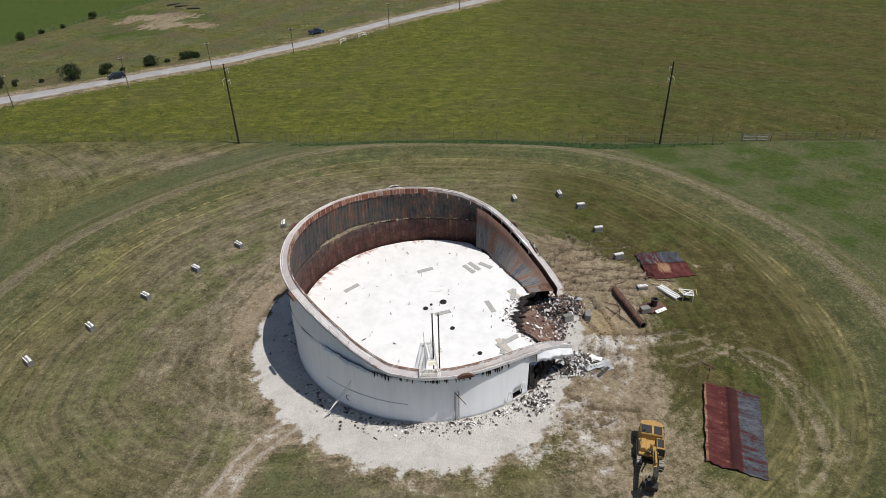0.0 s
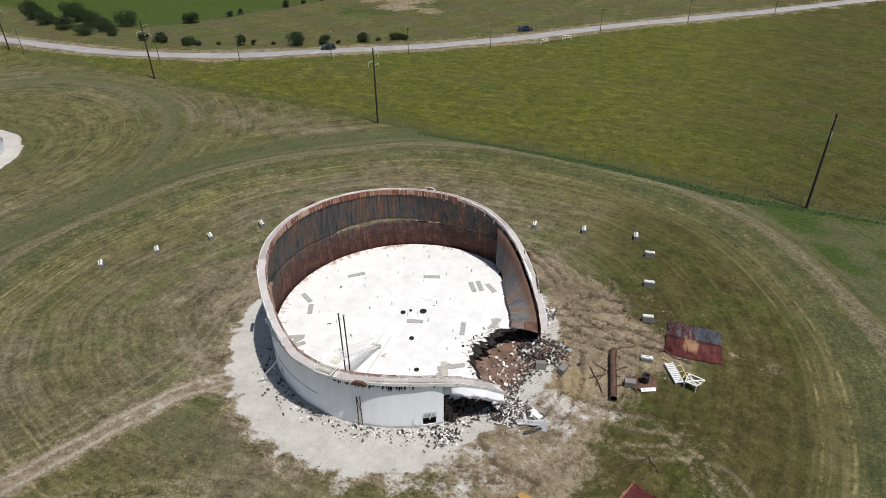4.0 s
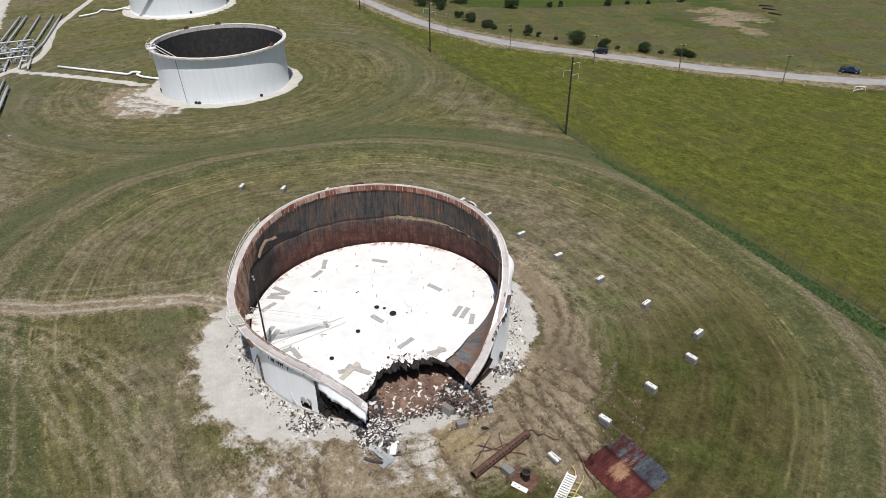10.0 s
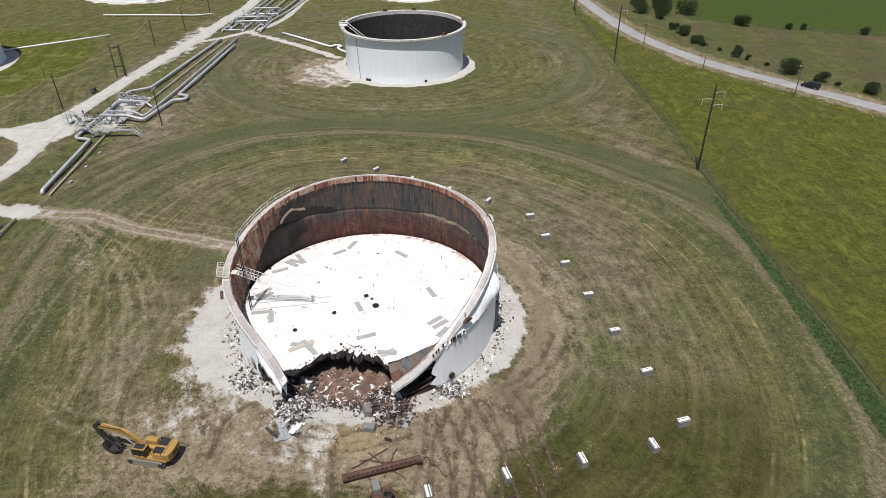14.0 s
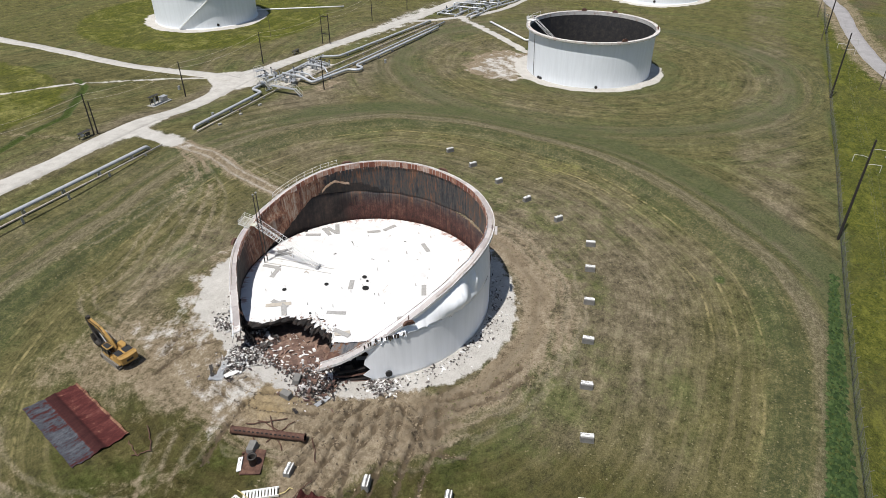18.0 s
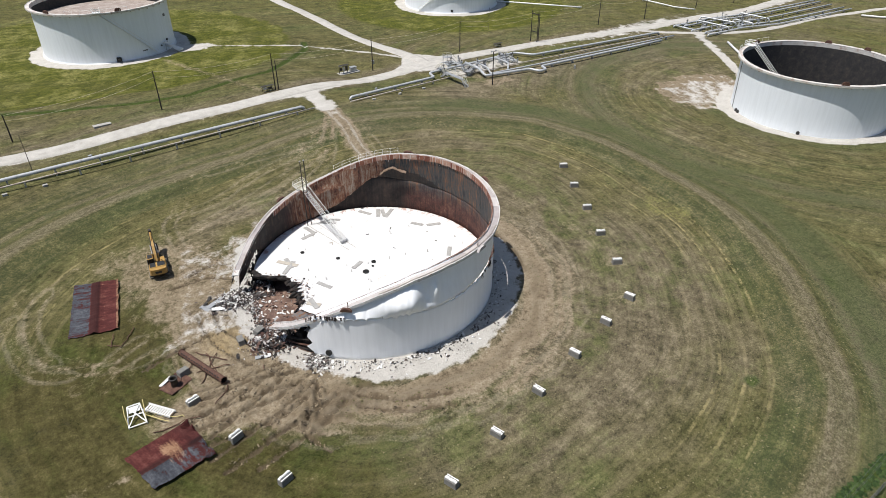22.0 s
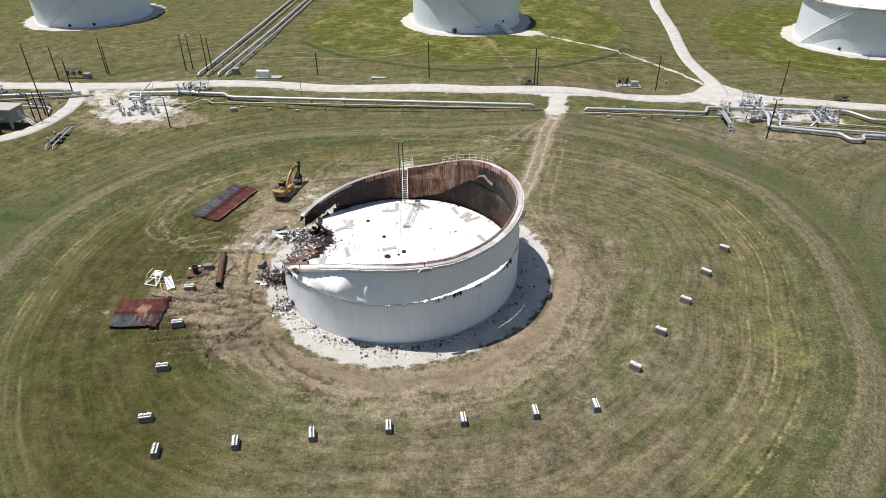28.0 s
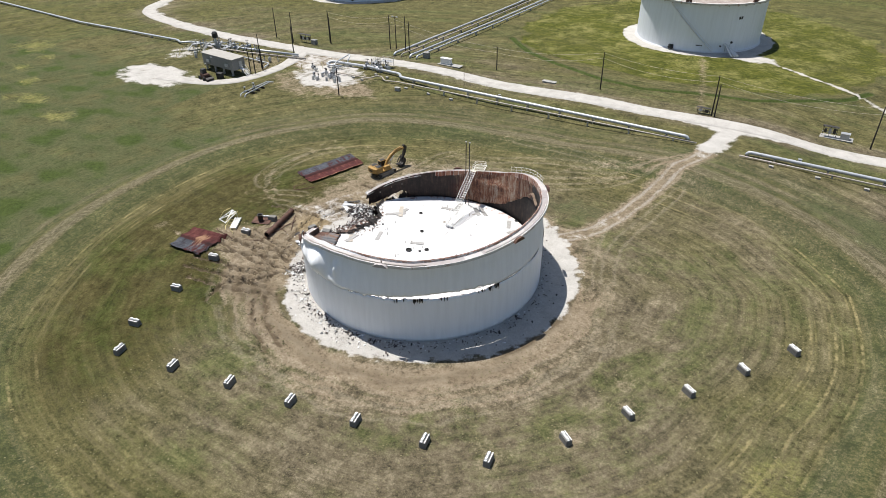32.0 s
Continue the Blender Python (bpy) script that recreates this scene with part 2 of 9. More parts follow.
    # twin wheel marks
    for key, gain in (("track", 0.3), ("lane", 0.6)):
        q = A(n.attr(key), A(M(S(tuft, 0.5), 0.5), M(S(gaps, 0.5), 0.5)))
        twin = n.ramp(M(q, 0.25), (0.13, 0.0), (0.2, 1.0), (0.27, 1.0), (0.35, 0.0))
        twin = M(twin, n.ramp(A(M(fine, 0.5), M(gaps, 0.5)), (0.42, 0.15), (0.56, 1.0)))
        c = n.mix(M(twin, gain), c, n.mix(fine, (0.2, 0.165, 0.115), (0.43, 0.375, 0.285)) if key == "track" else n.mix(fine, (0.3, 0.275, 0.23), (0.55, 0.52, 0.47)))
    # crushed limestone
    lime = n.ramp(A(A(M(mid, 0.3), M(tuft, 0.2)), A(M(fine, 0.2), M(grain, 0.3))), (0.36, (0.34, 0.32, 0.29)), (0.5, (0.465, 0.446, 0.412)), (0.63, (0.58, 0.56, 0.525)))
    c = n.mix(n.ramp(A(n.attr("lime"), A(M(S(mott, 0.5), 2.2), M(S(mid, 0.5), 0.9))), (0.36, 0.0), (0.66, 1.0)), c, lime)
    n.bump(A(A(M(tuft, 0.6), M(fine, 0.45)), M(grain, 0.35)), 0.75, 0.35)
    return n.done(c, 0.95, 0.0, 0.1)


def gravel_material(name="crushed limestone", k=(1.0, 1.0, 1.0)):
    n = Nodes(name)
    co = n.coords()
    f = n.math("ADD", n.math("MULTIPLY", n.noise(0.5, 5, 0.6, co), 0.5), n.math("MULTIPLY", n.noise(7, 4, 0.7, co), 0.5))
    c = n.ramp(f, *[(p, tuple(a * b for a, b in zip(q, k))) for p, q in ((0.3, (0.29, 0.277, 0.25)), (0.5, (0.42, 0.402, 0.37)), (0.7, (0.53, 0.51, 0.475)))])
    n.bump(n.noise(8, 4, 0.7, co), 0.4, 0.08)
    return n.done(c, 0.95, 0.0, 0.1)


def asphalt_material():
    n = Nodes("worn asphalt")
    co = n.coords()
    c = n.ramp(n.math("ADD", n.math("MULTIPLY", n.noise(0.3, 4, 0.6, co), 0.5), n.math("MULTIPLY", n.noise(6, 4, 0.7, co), 0.5)),
               (0.3, (0.2, 0.19, 0.19)), (0.7, (0.36, 0.35, 0.345)))
    n.bump(n.noise(15, 3, 0.6, co), 0.3, 0.02)
    return n.done(c, 0.9, 0.0, 0.2)


def white_paint(name="white tank paint", tint=(0.88, 0.9, 0.925)):
    n = Nodes(name)
    co = n.coords()
    streak = n.noise(1.6, 5, 0.6, n.coords(scale=(1, 1, 0.08)))
    c = n.ramp(streak, (0.3, tuple(t * 0.93 for t in tint)), (0.6, tint))
    c = n.mix(n.ramp(n.noise(0.35, 6, 0.65, co), (0.58, 0.0), (0.8, 0.16)), c, (0.66, 0.66, 0.65))
    n.bump(n.noise(0.6, 3, 0.5, co), 0.12, 0.1)
    return n.done(c, 0.45)


def rust_wall(name="rusted shell lining", slope=False):
    """Inside of a tank shell: tar-dark steel with rust runs, red rust low and along the top."""
    n = Nodes(name)
    co = n.coords()
    k = (1, 1, 0.06) if not slope else (0.45, 0.45, 0.05)
    M, A = (lambda a, b: n.math("MULTIPLY", a, b)), (lambda a, b: n.math("ADD", a, b))
    run, run2 = n.noise(3.4, 6, 0.75, n.coords(scale=k)), n.noise(0.7, 5, 0.6, n.coords(scale=k))
    blot, speck = n.noise(0.9, 7, 0.72, co), n.noise(5, 5, 0.75, co)
    f = A(A(M(run, 0.48), M(run2, 0.25)), A(M(blot, 0.12), M(speck, 0.15)))
    c = n.ramp(f, (0.40, (0.008, 0.008, 0.01)), (0.46, (0.034, 0.036, 0.04)), (0.51, (0.068, 0.06, 0.054)), (0.55, (0.12, 0.056, 0.03)), (0.62, (0.26, 0.14, 0.08)))
    if slope:
        c = n.ramp(f, (0.38, (0.03, 0.034, 0.042)), (0.46, (0.095, 0.1, 0.115)), (0.53, (0.15, 0.15, 0.155)), (0.565, (0.15, 0.075, 0.04)), (0.62, (0.24, 0.12, 0.06)))
    if not slope:
        z = n.t.nodes.new("ShaderNodeSeparateXYZ")
        n.put(z.inputs[0], co)
        low = n.ramp(A(M(z.outputs["Z"], 0.06), A(M(blot, 0.35), M(run, 0.25))), (0.6, 1.0), (0.76, 0.0))
        red = n.ramp(A(A(M(blot, 0.35), M(run, 0.3)), M(speck, 0.35)), (0.38, (0.012, 0.006, 0.006)), (0.48, (0.05, 0.017, 0.013)), (0.55, (0.1, 0.036, 0.025)), (0.63, (0.18, 0.12, 0.085)))
        c = n.mix(low, c, red)
        top = n.ramp(A(n.attr("top"), M(n.math("SUBTRACT", run, 0.5), 0.9)), (0.74, 0.0), (0.96, 1.0))
        c = n.mix(top, c, n.ramp(A(M(n.noise(1.1, 4, 0.6, co), 0.6), M(speck, 0.4)), (0.4, (0.12, 0.04, 0.02)), (0.49, (0.24, 0.1, 0.055)), (0.55, (0.36, 0.22, 0.14)), (0.62, (0.5, 0.44, 0.4))))
        # slumped plates: rust-streaked tan, brightened in colour as the sunlit band
        panel = n.ramp(A(A(M(run, 0.45), M(run2, 0.2)), A(M(blot, 0.17), M(speck, 0.18))), (0.4, (0.03, 0.016, 0.012)), (0.455, (0.13, 0.046, 0.026)), (0.495, (0.23, 0.105, 0.055)), (0.53, (0.27, 0.2, 0.15)), (0.6, (0.4, 0.34, 0.28)))
        c = n.mix(n.ramp(A(n.attr("slump"), M(n.math("SUBTRACT", blot, 0.5), 0.6)), (0.4, 0.0), (0.6, 0.85)), c, panel)
        # near-black lining: tar, with the lower shell's shade painted in
        tar = n.ramp(A(M(blot, 0.6), M(run, 0.4)), (0.4, (0.006, 0.005, 0.005)), (0.5, (0.018, 0.013, 0.011)), (0.62, (0.05, 0.03, 0.022)))
        c = n.mix(n.ramp(A(n.attr("tarred"), M(n.math("SUBTRACT", blot, 0.5), 0.7)), (0.4, 0.0), (0.6, 0.92)), c, tar)
    n.bump(A(blot, speck), 0.35, 0.06)
    return n.done(c, 0.8)


def fold_material():
    """Wall plate bent over: bluish steel with rust streaks that run down the slope."""
    n = Nodes("streaked folded plate")
    co = n.coords()
    cv = n.t.nodes.new("ShaderNodeCombineXYZ")
    n.put(cv.inputs[0], n.attr("along")), n.put(cv.inputs[1], n.math("MULTIPLY", n.attr("top"), 0.5))
    st, broad, speck = n.noise(1.1, 6, 0.7, cv.outputs[0]), n.noise(0.35, 3, 0.6, cv.outputs[0]), n.noise(4, 5, 0.75, co)
    f = n.math("ADD", n.math("MULTIPLY", st, 0.5), n.math("ADD", n.math("MULTIPLY", broad, 0.25), n.math("MULTIPLY", speck, 0.25)))
    c = n.ramp(f, (0.38, (0.025, 0.026, 0.03)), (0.45, (0.085, 0.09, 0.1)), (0.51, (0.15, 0.14, 0.135)), (0.55, (0.15, 0.07, 0.035)), (0.63, (0.25, 0.13, 0.07)))
    c = n.mix(n.ramp(n.math("ADD", n.attr("top"), n.math("MULTIPLY", n.math("SUBTRACT", speck, 0.5), 0.8)), (0.62, 0.0), (0.85, 0.8)), c, n.mix(st, (0.05, 0.022, 0.014), (0.2, 0.1, 0.055)))
    n.bump(st, 0.5, 0.1)
    return n.done(c, 0.75)


def deck_material():
    n = Nodes("white roof coating")
    co = n.coords()
    c = n.ramp(n.noise(0.5, 6, 0.65, co), (0.3, (0.58, 0.58, 0.575)), (0.55, (0.67, 0.67, 0.666)))
    stain = n.ramp(n.noise(0.9, 8, 0.72, n.coords(scale=(1, 0.55, 1)), 0.6), (0.64, 0.0), (0.71, 0.5))
    c = n.mix(stain, c, (0.45, 0.36, 0.27))
    # rust runs reaching in from the rim, and scuffs
    xyz = n.t.nodes.new("ShaderNodeSeparateXYZ")
    n.put(xyz.inputs[0], co)
    turn = n.math("ARCTAN2", xyz.outputs["Y"], xyz.outputs["X"])
    dist = n.math("SQRT", n.math("ADD", n.math("MULTIPLY", xyz.outputs["X"], xyz.outputs["X"]), n.math("MULTIPLY", xyz.outputs["Y"], xyz.outputs["Y"])))
    rv = n.t.nodes.new("ShaderNodeCombineXYZ")
    n.put(rv.inputs[0], n.math("MULTIPLY", turn, 14.0)), n.put(rv.inputs[1], n.math("MULTIPLY", dist, 0.35))
    runs = n.math("ADD", n.noise(1.6, 5, 0.7, rv.outputs[0]), n.math("MULTIPLY", n.math("SUBTRACT", dist, 15.6), 0.085))
    c = n.mix(n.ramp(runs, (0.62, 0.0), (0.72, 0.75)), c, (0.3, 0.13, 0.08))
    scuff = n.ramp(n.noise(0.5, 9, 0.8, n.coords(scale=(0.45, 1.5, 1)), 1.2), (0.645, 0.0), (0.69, 0.7))
    c = n.mix(scuff, c, (0.4, 0.33, 0.26))
    n.bump(n.noise(0.25, 4, 0.5, co), 0.4, 0.3)
    return n.done(c, 0.6)


def rusty(name, a, b, c3, scale=1.2, rough=0.85):
    n = Nodes(name)
    co = n.coords()
    f = n.math("ADD", n.math("MULTIPLY", n.noise(scale, 6, 0.7, co), 0.65), n.math("MULTIPLY", n.noise(scale * 7, 4, 0.7, co), 0.35))
    n.bump(n.noise(scale * 5, 4, 0.7, co), 0.4, 0.04)
    return n.done(n.ramp(f, (0.32, a), (0.5, b), (0.68, c3)), rough)


def scrap_material(name, *cols):
    n = Nodes(name)
    k = len(cols)
    c = n.ramp(n.island(), *[(i / k, col) for i, col in enumerate(cols)])
    c.node.color_ramp.interpolation = "CONSTANT"
    c = n.mix(n.ramp(n.noise(4, 4), (0.45, 0.0), (0.7, 0.5)), c, (0.12, 0.09, 0.07))
    return n.done(c, 0.7)


def leaf_material(name, a, b, c3):
    n = Nodes(name)
    f = n.math("ADD", n.math("MULTIPLY", n.island(), 0.6), n.math("MULTIPLY", n.noise(0.8, 3), 0.4))
    return n.done(n.ramp(f, (0.1, a), (0.5, b), (0.9, c3)), 0.75, 0.0, 0.2)


def concrete_material(name="grey concrete", k=1.0):
    n = Nodes(name)
    f = n.math("ADD", n.math("MULTIPLY", n.noise(1.8, 5, 0.65), 0.5), n.math("MULTIPLY", n.noise(14, 4, 0.7), 0.5))
    c = n.ramp(f, (0.3, (0.22 * k, 0.215 * k, 0.2 * k)), (0.7, (0.42 * k, 0.41 * k, 0.385 * k)))
    n.bump(n.noise(20, 3, 0.7), 0.3, 0.02)
    return n.done(c, 0.9)


M_GROUND, M_GRAVEL, M_ASPHALT = ground_material(), gravel_material(), asphalt_material()
M_WHITE, M_RUSTWALL, M_DECK = white_paint(), rust_wall(), deck_material()
M_WHITE2 = white_paint("sound white tank paint", (0.8, 0.84, 0.88))
M_FOLD = fold_material()
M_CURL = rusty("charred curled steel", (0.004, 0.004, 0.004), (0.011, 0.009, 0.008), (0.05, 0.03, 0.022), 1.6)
M_SOOT = rusty("sooty torn steel", (0.008, 0.007, 0.007), (0.022, 0.017, 0.015), (0.06, 0.04, 0.032), 1.5)
# near-black: the shade deep inside open tanks, put into the colour
M_DARKWALL = rusty("shade-dark shell lining", (0.012, 0.012, 0.014), (0.03, 0.029, 0.03), (0.075, 0.062, 0.05), 0.8)
M_GIRDER = plain("rusty white girder paint", (0.56, 0.54, 0.51), 0.7, 0.0, 0.2, 1.0, 0.1, (0.26, 0.12, 0.07))


def girder_material():
    """White walkway paint, rust-spotted where the attribute says so."""
    n = Nodes("walkway paint and rust")
    co = n.coords()
    base = n.ramp(n.noise(2.5, 5), (0.3, (0.52, 0.51, 0.5)), (0.65, (0.68, 0.675, 0.665)))
    f = n.math("ADD", n.math("MULTIPLY", n.noise(0.9, 6, 0.7, co), 0.6), n.math("MULTIPLY", n.noise(6, 4, 0.7, co), 0.4))
    m = n.ramp(n.math("ADD", f, n.math("MULTIPLY", n.attr("rusted"), 0.16)), (0.54, 0.0), (0.62, 0.9))
    c = n.mix(m, base, n.ramp(n.noise(3, 5, 0.7, co), (0.35, (0.12, 0.045, 0.025)), (0.6, (0.32, 0.17, 0.1))))
    return n.done(c, 0.7)


M_RIMWALK = girder_material()


def walk_plate_material(name, *cols):
    n = Nodes(name)
    f = n.math("ADD", n.math("MULTIPLY", n.noise(1.4, 6, 0.7), 0.6), n.math("MULTIPLY", n.random(), 0.4))
    c = n.ramp(f, *[(0.25 + 0.5 * i / (len(cols) - 1), q) for i, q in enumerate(cols)])
    n.bump(n.noise(9, 4, 0.7), 0.3, 0.03)
    return n.done(c, 0.8)


M_WALKRED = walk_plate_material("rust-red walkway plate", (0.12, 0.035, 0.022), (0.2, 0.075, 0.045), (0.31, 0.16, 0.105), (0.45, 0.36, 0.31))
M_WALKGREY = walk_plate_material("dusty grey walkway plate", (0.3, 0.27, 0.265), (0.4, 0.37, 0.36), (0.5, 0.47, 0.455))
M_RAIL = plain("white rail paint", (0.75, 0.75, 0.73), 0.5, 0.0, 0.1, 4)
M_LIP = rusty("weathered lining edge", (0.1, 0.06, 0.04), (0.19, 0.13, 0.09), (0.3, 0.23, 0.18), 1.5)
M_RUST = rusty("brown rust", (0.035, 0.018, 0.013), (0.085, 0.04, 0.027), (0.17, 0.095, 0.062))
M_ROOFTAN = rusty("weathered tan roof deck", (0.16, 0.12, 0.1), (0.3, 0.25, 0.22), (0.48, 0.44, 0.4), 0.5)
M_BOTTOM = rusty("rusty tank bottom", (0.045, 0.026, 0.02), (0.125, 0.075, 0.056), (0.3, 0.21, 0.16), 0.7)
M_BLACK = plain("black steel", (0.02, 0.02, 0.02), 0.55, 0.0, 0.3, 4)
# near-black colour in place of the darkness inside holes
M_HOLE = plain("unlit opening", (0.006, 0.006, 0.006), 0.9, 0.0, 0.3, 4, 0)
M_TAPE = plain("grey repair patch", (0.34, 0.335, 0.32), 0.8, 0.0, 0.3, 2.5, 0.15)
M_TAN = plain("bare tan patch", (0.44, 0.4, 0.34), 0.85, 0.0, 0.2, 2.0, 0.15)
M_CONCRETE = concrete_material()
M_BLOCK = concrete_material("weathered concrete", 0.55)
M_CAP = plain("white block cap", (0.74, 0.74, 0.72), 0.7, 0.0, 0.15, 5)
M_WOOD = plain("dark tarred pole", (0.026, 0.022, 0.02), 0.9, 0.0, 0.35, 3)
M_PALEWOOD = plain("weathered pole", (0.1, 0.083, 0.066), 0.9, 0.0, 0.3, 3)
M_PALEARM = plain("pale grey insulator", (0.46, 0.46, 0.44), 0.6, 0.0, 0.15, 5)
M_STEEL = plain("galvanised steel", (0.42, 0.43, 0.44), 0.45, 0.4, 0.2, 5)
M_FENCE = plain("dull fence wire", (0.12, 0.12, 0.115), 0.7, 0.2, 0.2, 5)
M_PIPE = plain("silver pipe paint", (0.49, 0.51, 0.53), 0.4, 0.2, 0.18, 1.5, 0.1, (0.33, 0.33, 0.32))
M_PIPEW = plain("white pipe paint", (0.74, 0.74, 0.73), 0.5, 0.0, 0.1, 2)
M_PIPER = plain("pale rusty pipe", (0.42, 0.38, 0.33), 0.6, 0.0, 0.2, 1.5, 0.1, (0.3, 0.2, 0.14))
M_YELLOW = plain("excavator yellow", (0.37, 0.22, 0.06), 0.55, 0.0, 0.25, 2.5, 0.05, (0.2, 0.14, 0.07))
M_PALERAIL = plain("pale rail paint", (0.55, 0.53, 0.42), 0.6, 0.0, 0.2, 4)
M_SAFETY = plain("faded yellow paint", (0.6, 0.51, 0.22), 0.5, 0.0, 0.2, 4)
M_TRACK = plain("dusty track steel", (0.24, 0.22, 0.19), 0.8, 0.1, 0.3, 4)
M_DARKMETAL = plain("worn dark metal", (0.045, 0.04, 0.036), 0.6, 0.3, 0.4, 4)
M_GLASS = plain("dark cab glass", (0.012, 0.015, 0.018), 0.08, 0.0, 0.1, 2, 0)
M_SHED = plain("grey cladding", (0.23, 0.23, 0.22), 0.6, 0.0, 0.12, 2)
M_SHEDROOF = plain("tan metal roof", (0.36, 0.34, 0.3), 0.6, 0.0, 0.15, 1)
M_BARK = plain("bark", (0.07, 0.055, 0.04), 0.95, 0.0, 0.3, 6)
M_LEAF = leaf_material("dark bush leaves", (0.012, 0.021, 0.008), (0.028, 0.045, 0.016), (0.062, 0.086, 0.032))
M_TUFT = leaf_material("pasture tufts", (0.035, 0.05, 0.008), (0.06, 0.075, 0.016), (0.11, 0.112, 0.03))
M_TYRE = plain("tyre rubber", (0.018, 0.018, 0.018), 0.9, 0.0, 0.2, 6)
M_SCRAPW = scrap_material("white and dark shell scrap", (0.78, 0.78, 0.77), (0.03, 0.027, 0.027), (0.66, 0.66, 0.64), (0.07, 0.05, 0.045), (0.02, 0.018, 0.018), (0.5, 0.49, 0.47), (0.15, 0.13, 0.12))
M_SCRAPD = scrap_material("charred scrap", (0.015, 0.013, 0.013), (0.09, 0.045, 0.035), (0.03, 0.027, 0.027), (0.62, 0.61, 0.6), (0.14, 0.08, 0.055), (0.01, 0.009, 0.009), (0.05, 0.03, 0.026), (0.4, 0.38, 0.37))
M_FLAKE = scrap_material("pale flakes and rust scale", (0.7, 0.69, 0.66), (0.25, 0.15, 0.11), (0.55, 0.5, 0.44), (0.1, 0.05, 0.04), (0.76, 0.76, 0.75))


def plate_material(name):
    """Old shell plate lying inside up: blue-black coating worn down to red rust, streaked across."""
    n = Nodes(name)
    co = n.coords()
    cv = n.t.nodes.new("ShaderNodeCombineXYZ")
    n.put(cv.inputs[0], n.attr("along")), n.put(cv.inputs[1], n.math("MULTIPLY", n.attr("across"), 0.25))
    st, blot, speck = n.noise(1.3, 6, 0.7, cv.outputs[0]), n.noise(0.6, 7, 0.7, co), n.noise(5, 4, 0.7, co)
    f = n.math("ADD", n.math("MULTIPLY", st, 0.55), n.math("ADD", n.math("MULTIPLY", blot, 0.2), n.math("MULTIPLY", speck, 0.25)))
    red = n.ramp(f, (0.36, (0.024, 0.006, 0.006)), (0.48, (0.064, 0.015, 0.013)), (0.56, (0.1, 0.03, 0.025)), (0.66, (0.15, 0.075, 0.058)))
    blue = n.ramp(f, (0.38, (0.008, 0.009, 0.012)), (0.5, (0.042, 0.046, 0.056)), (0.62, (0.1, 0.104, 0.116)))
    c = n.mix(n.ramp(n.math("ADD", n.attr("coat"), n.math("MULTIPLY", n.math("SUBTRACT", f, 0.5), 3.0)), (0.44, 0.0), (0.56, 1.0)), red, blue)
    orange = n.ramp(f, (0.35, (0.13, 0.055, 0.028)), (0.6, (0.31, 0.19, 0.115)))
    c = n.mix(n.ramp(n.math("ADD", n.attr("bare"), n.math("MULTIPLY", n.math("SUBTRACT", f, 0.5), 2.4)), (0.45, 0.0), (0.75, 0.9)), c, orange)
    c = n.mix(n.math("MULTIPLY", n.attr("seam"), 0.9), c, (0.018, 0.005, 0.005))
    n.bump(f, 0.4, 0.08)
    return n.done(c, 0.8, 0.0, 0.2)


M_PLATE = plate_material("rust-red shell plate")


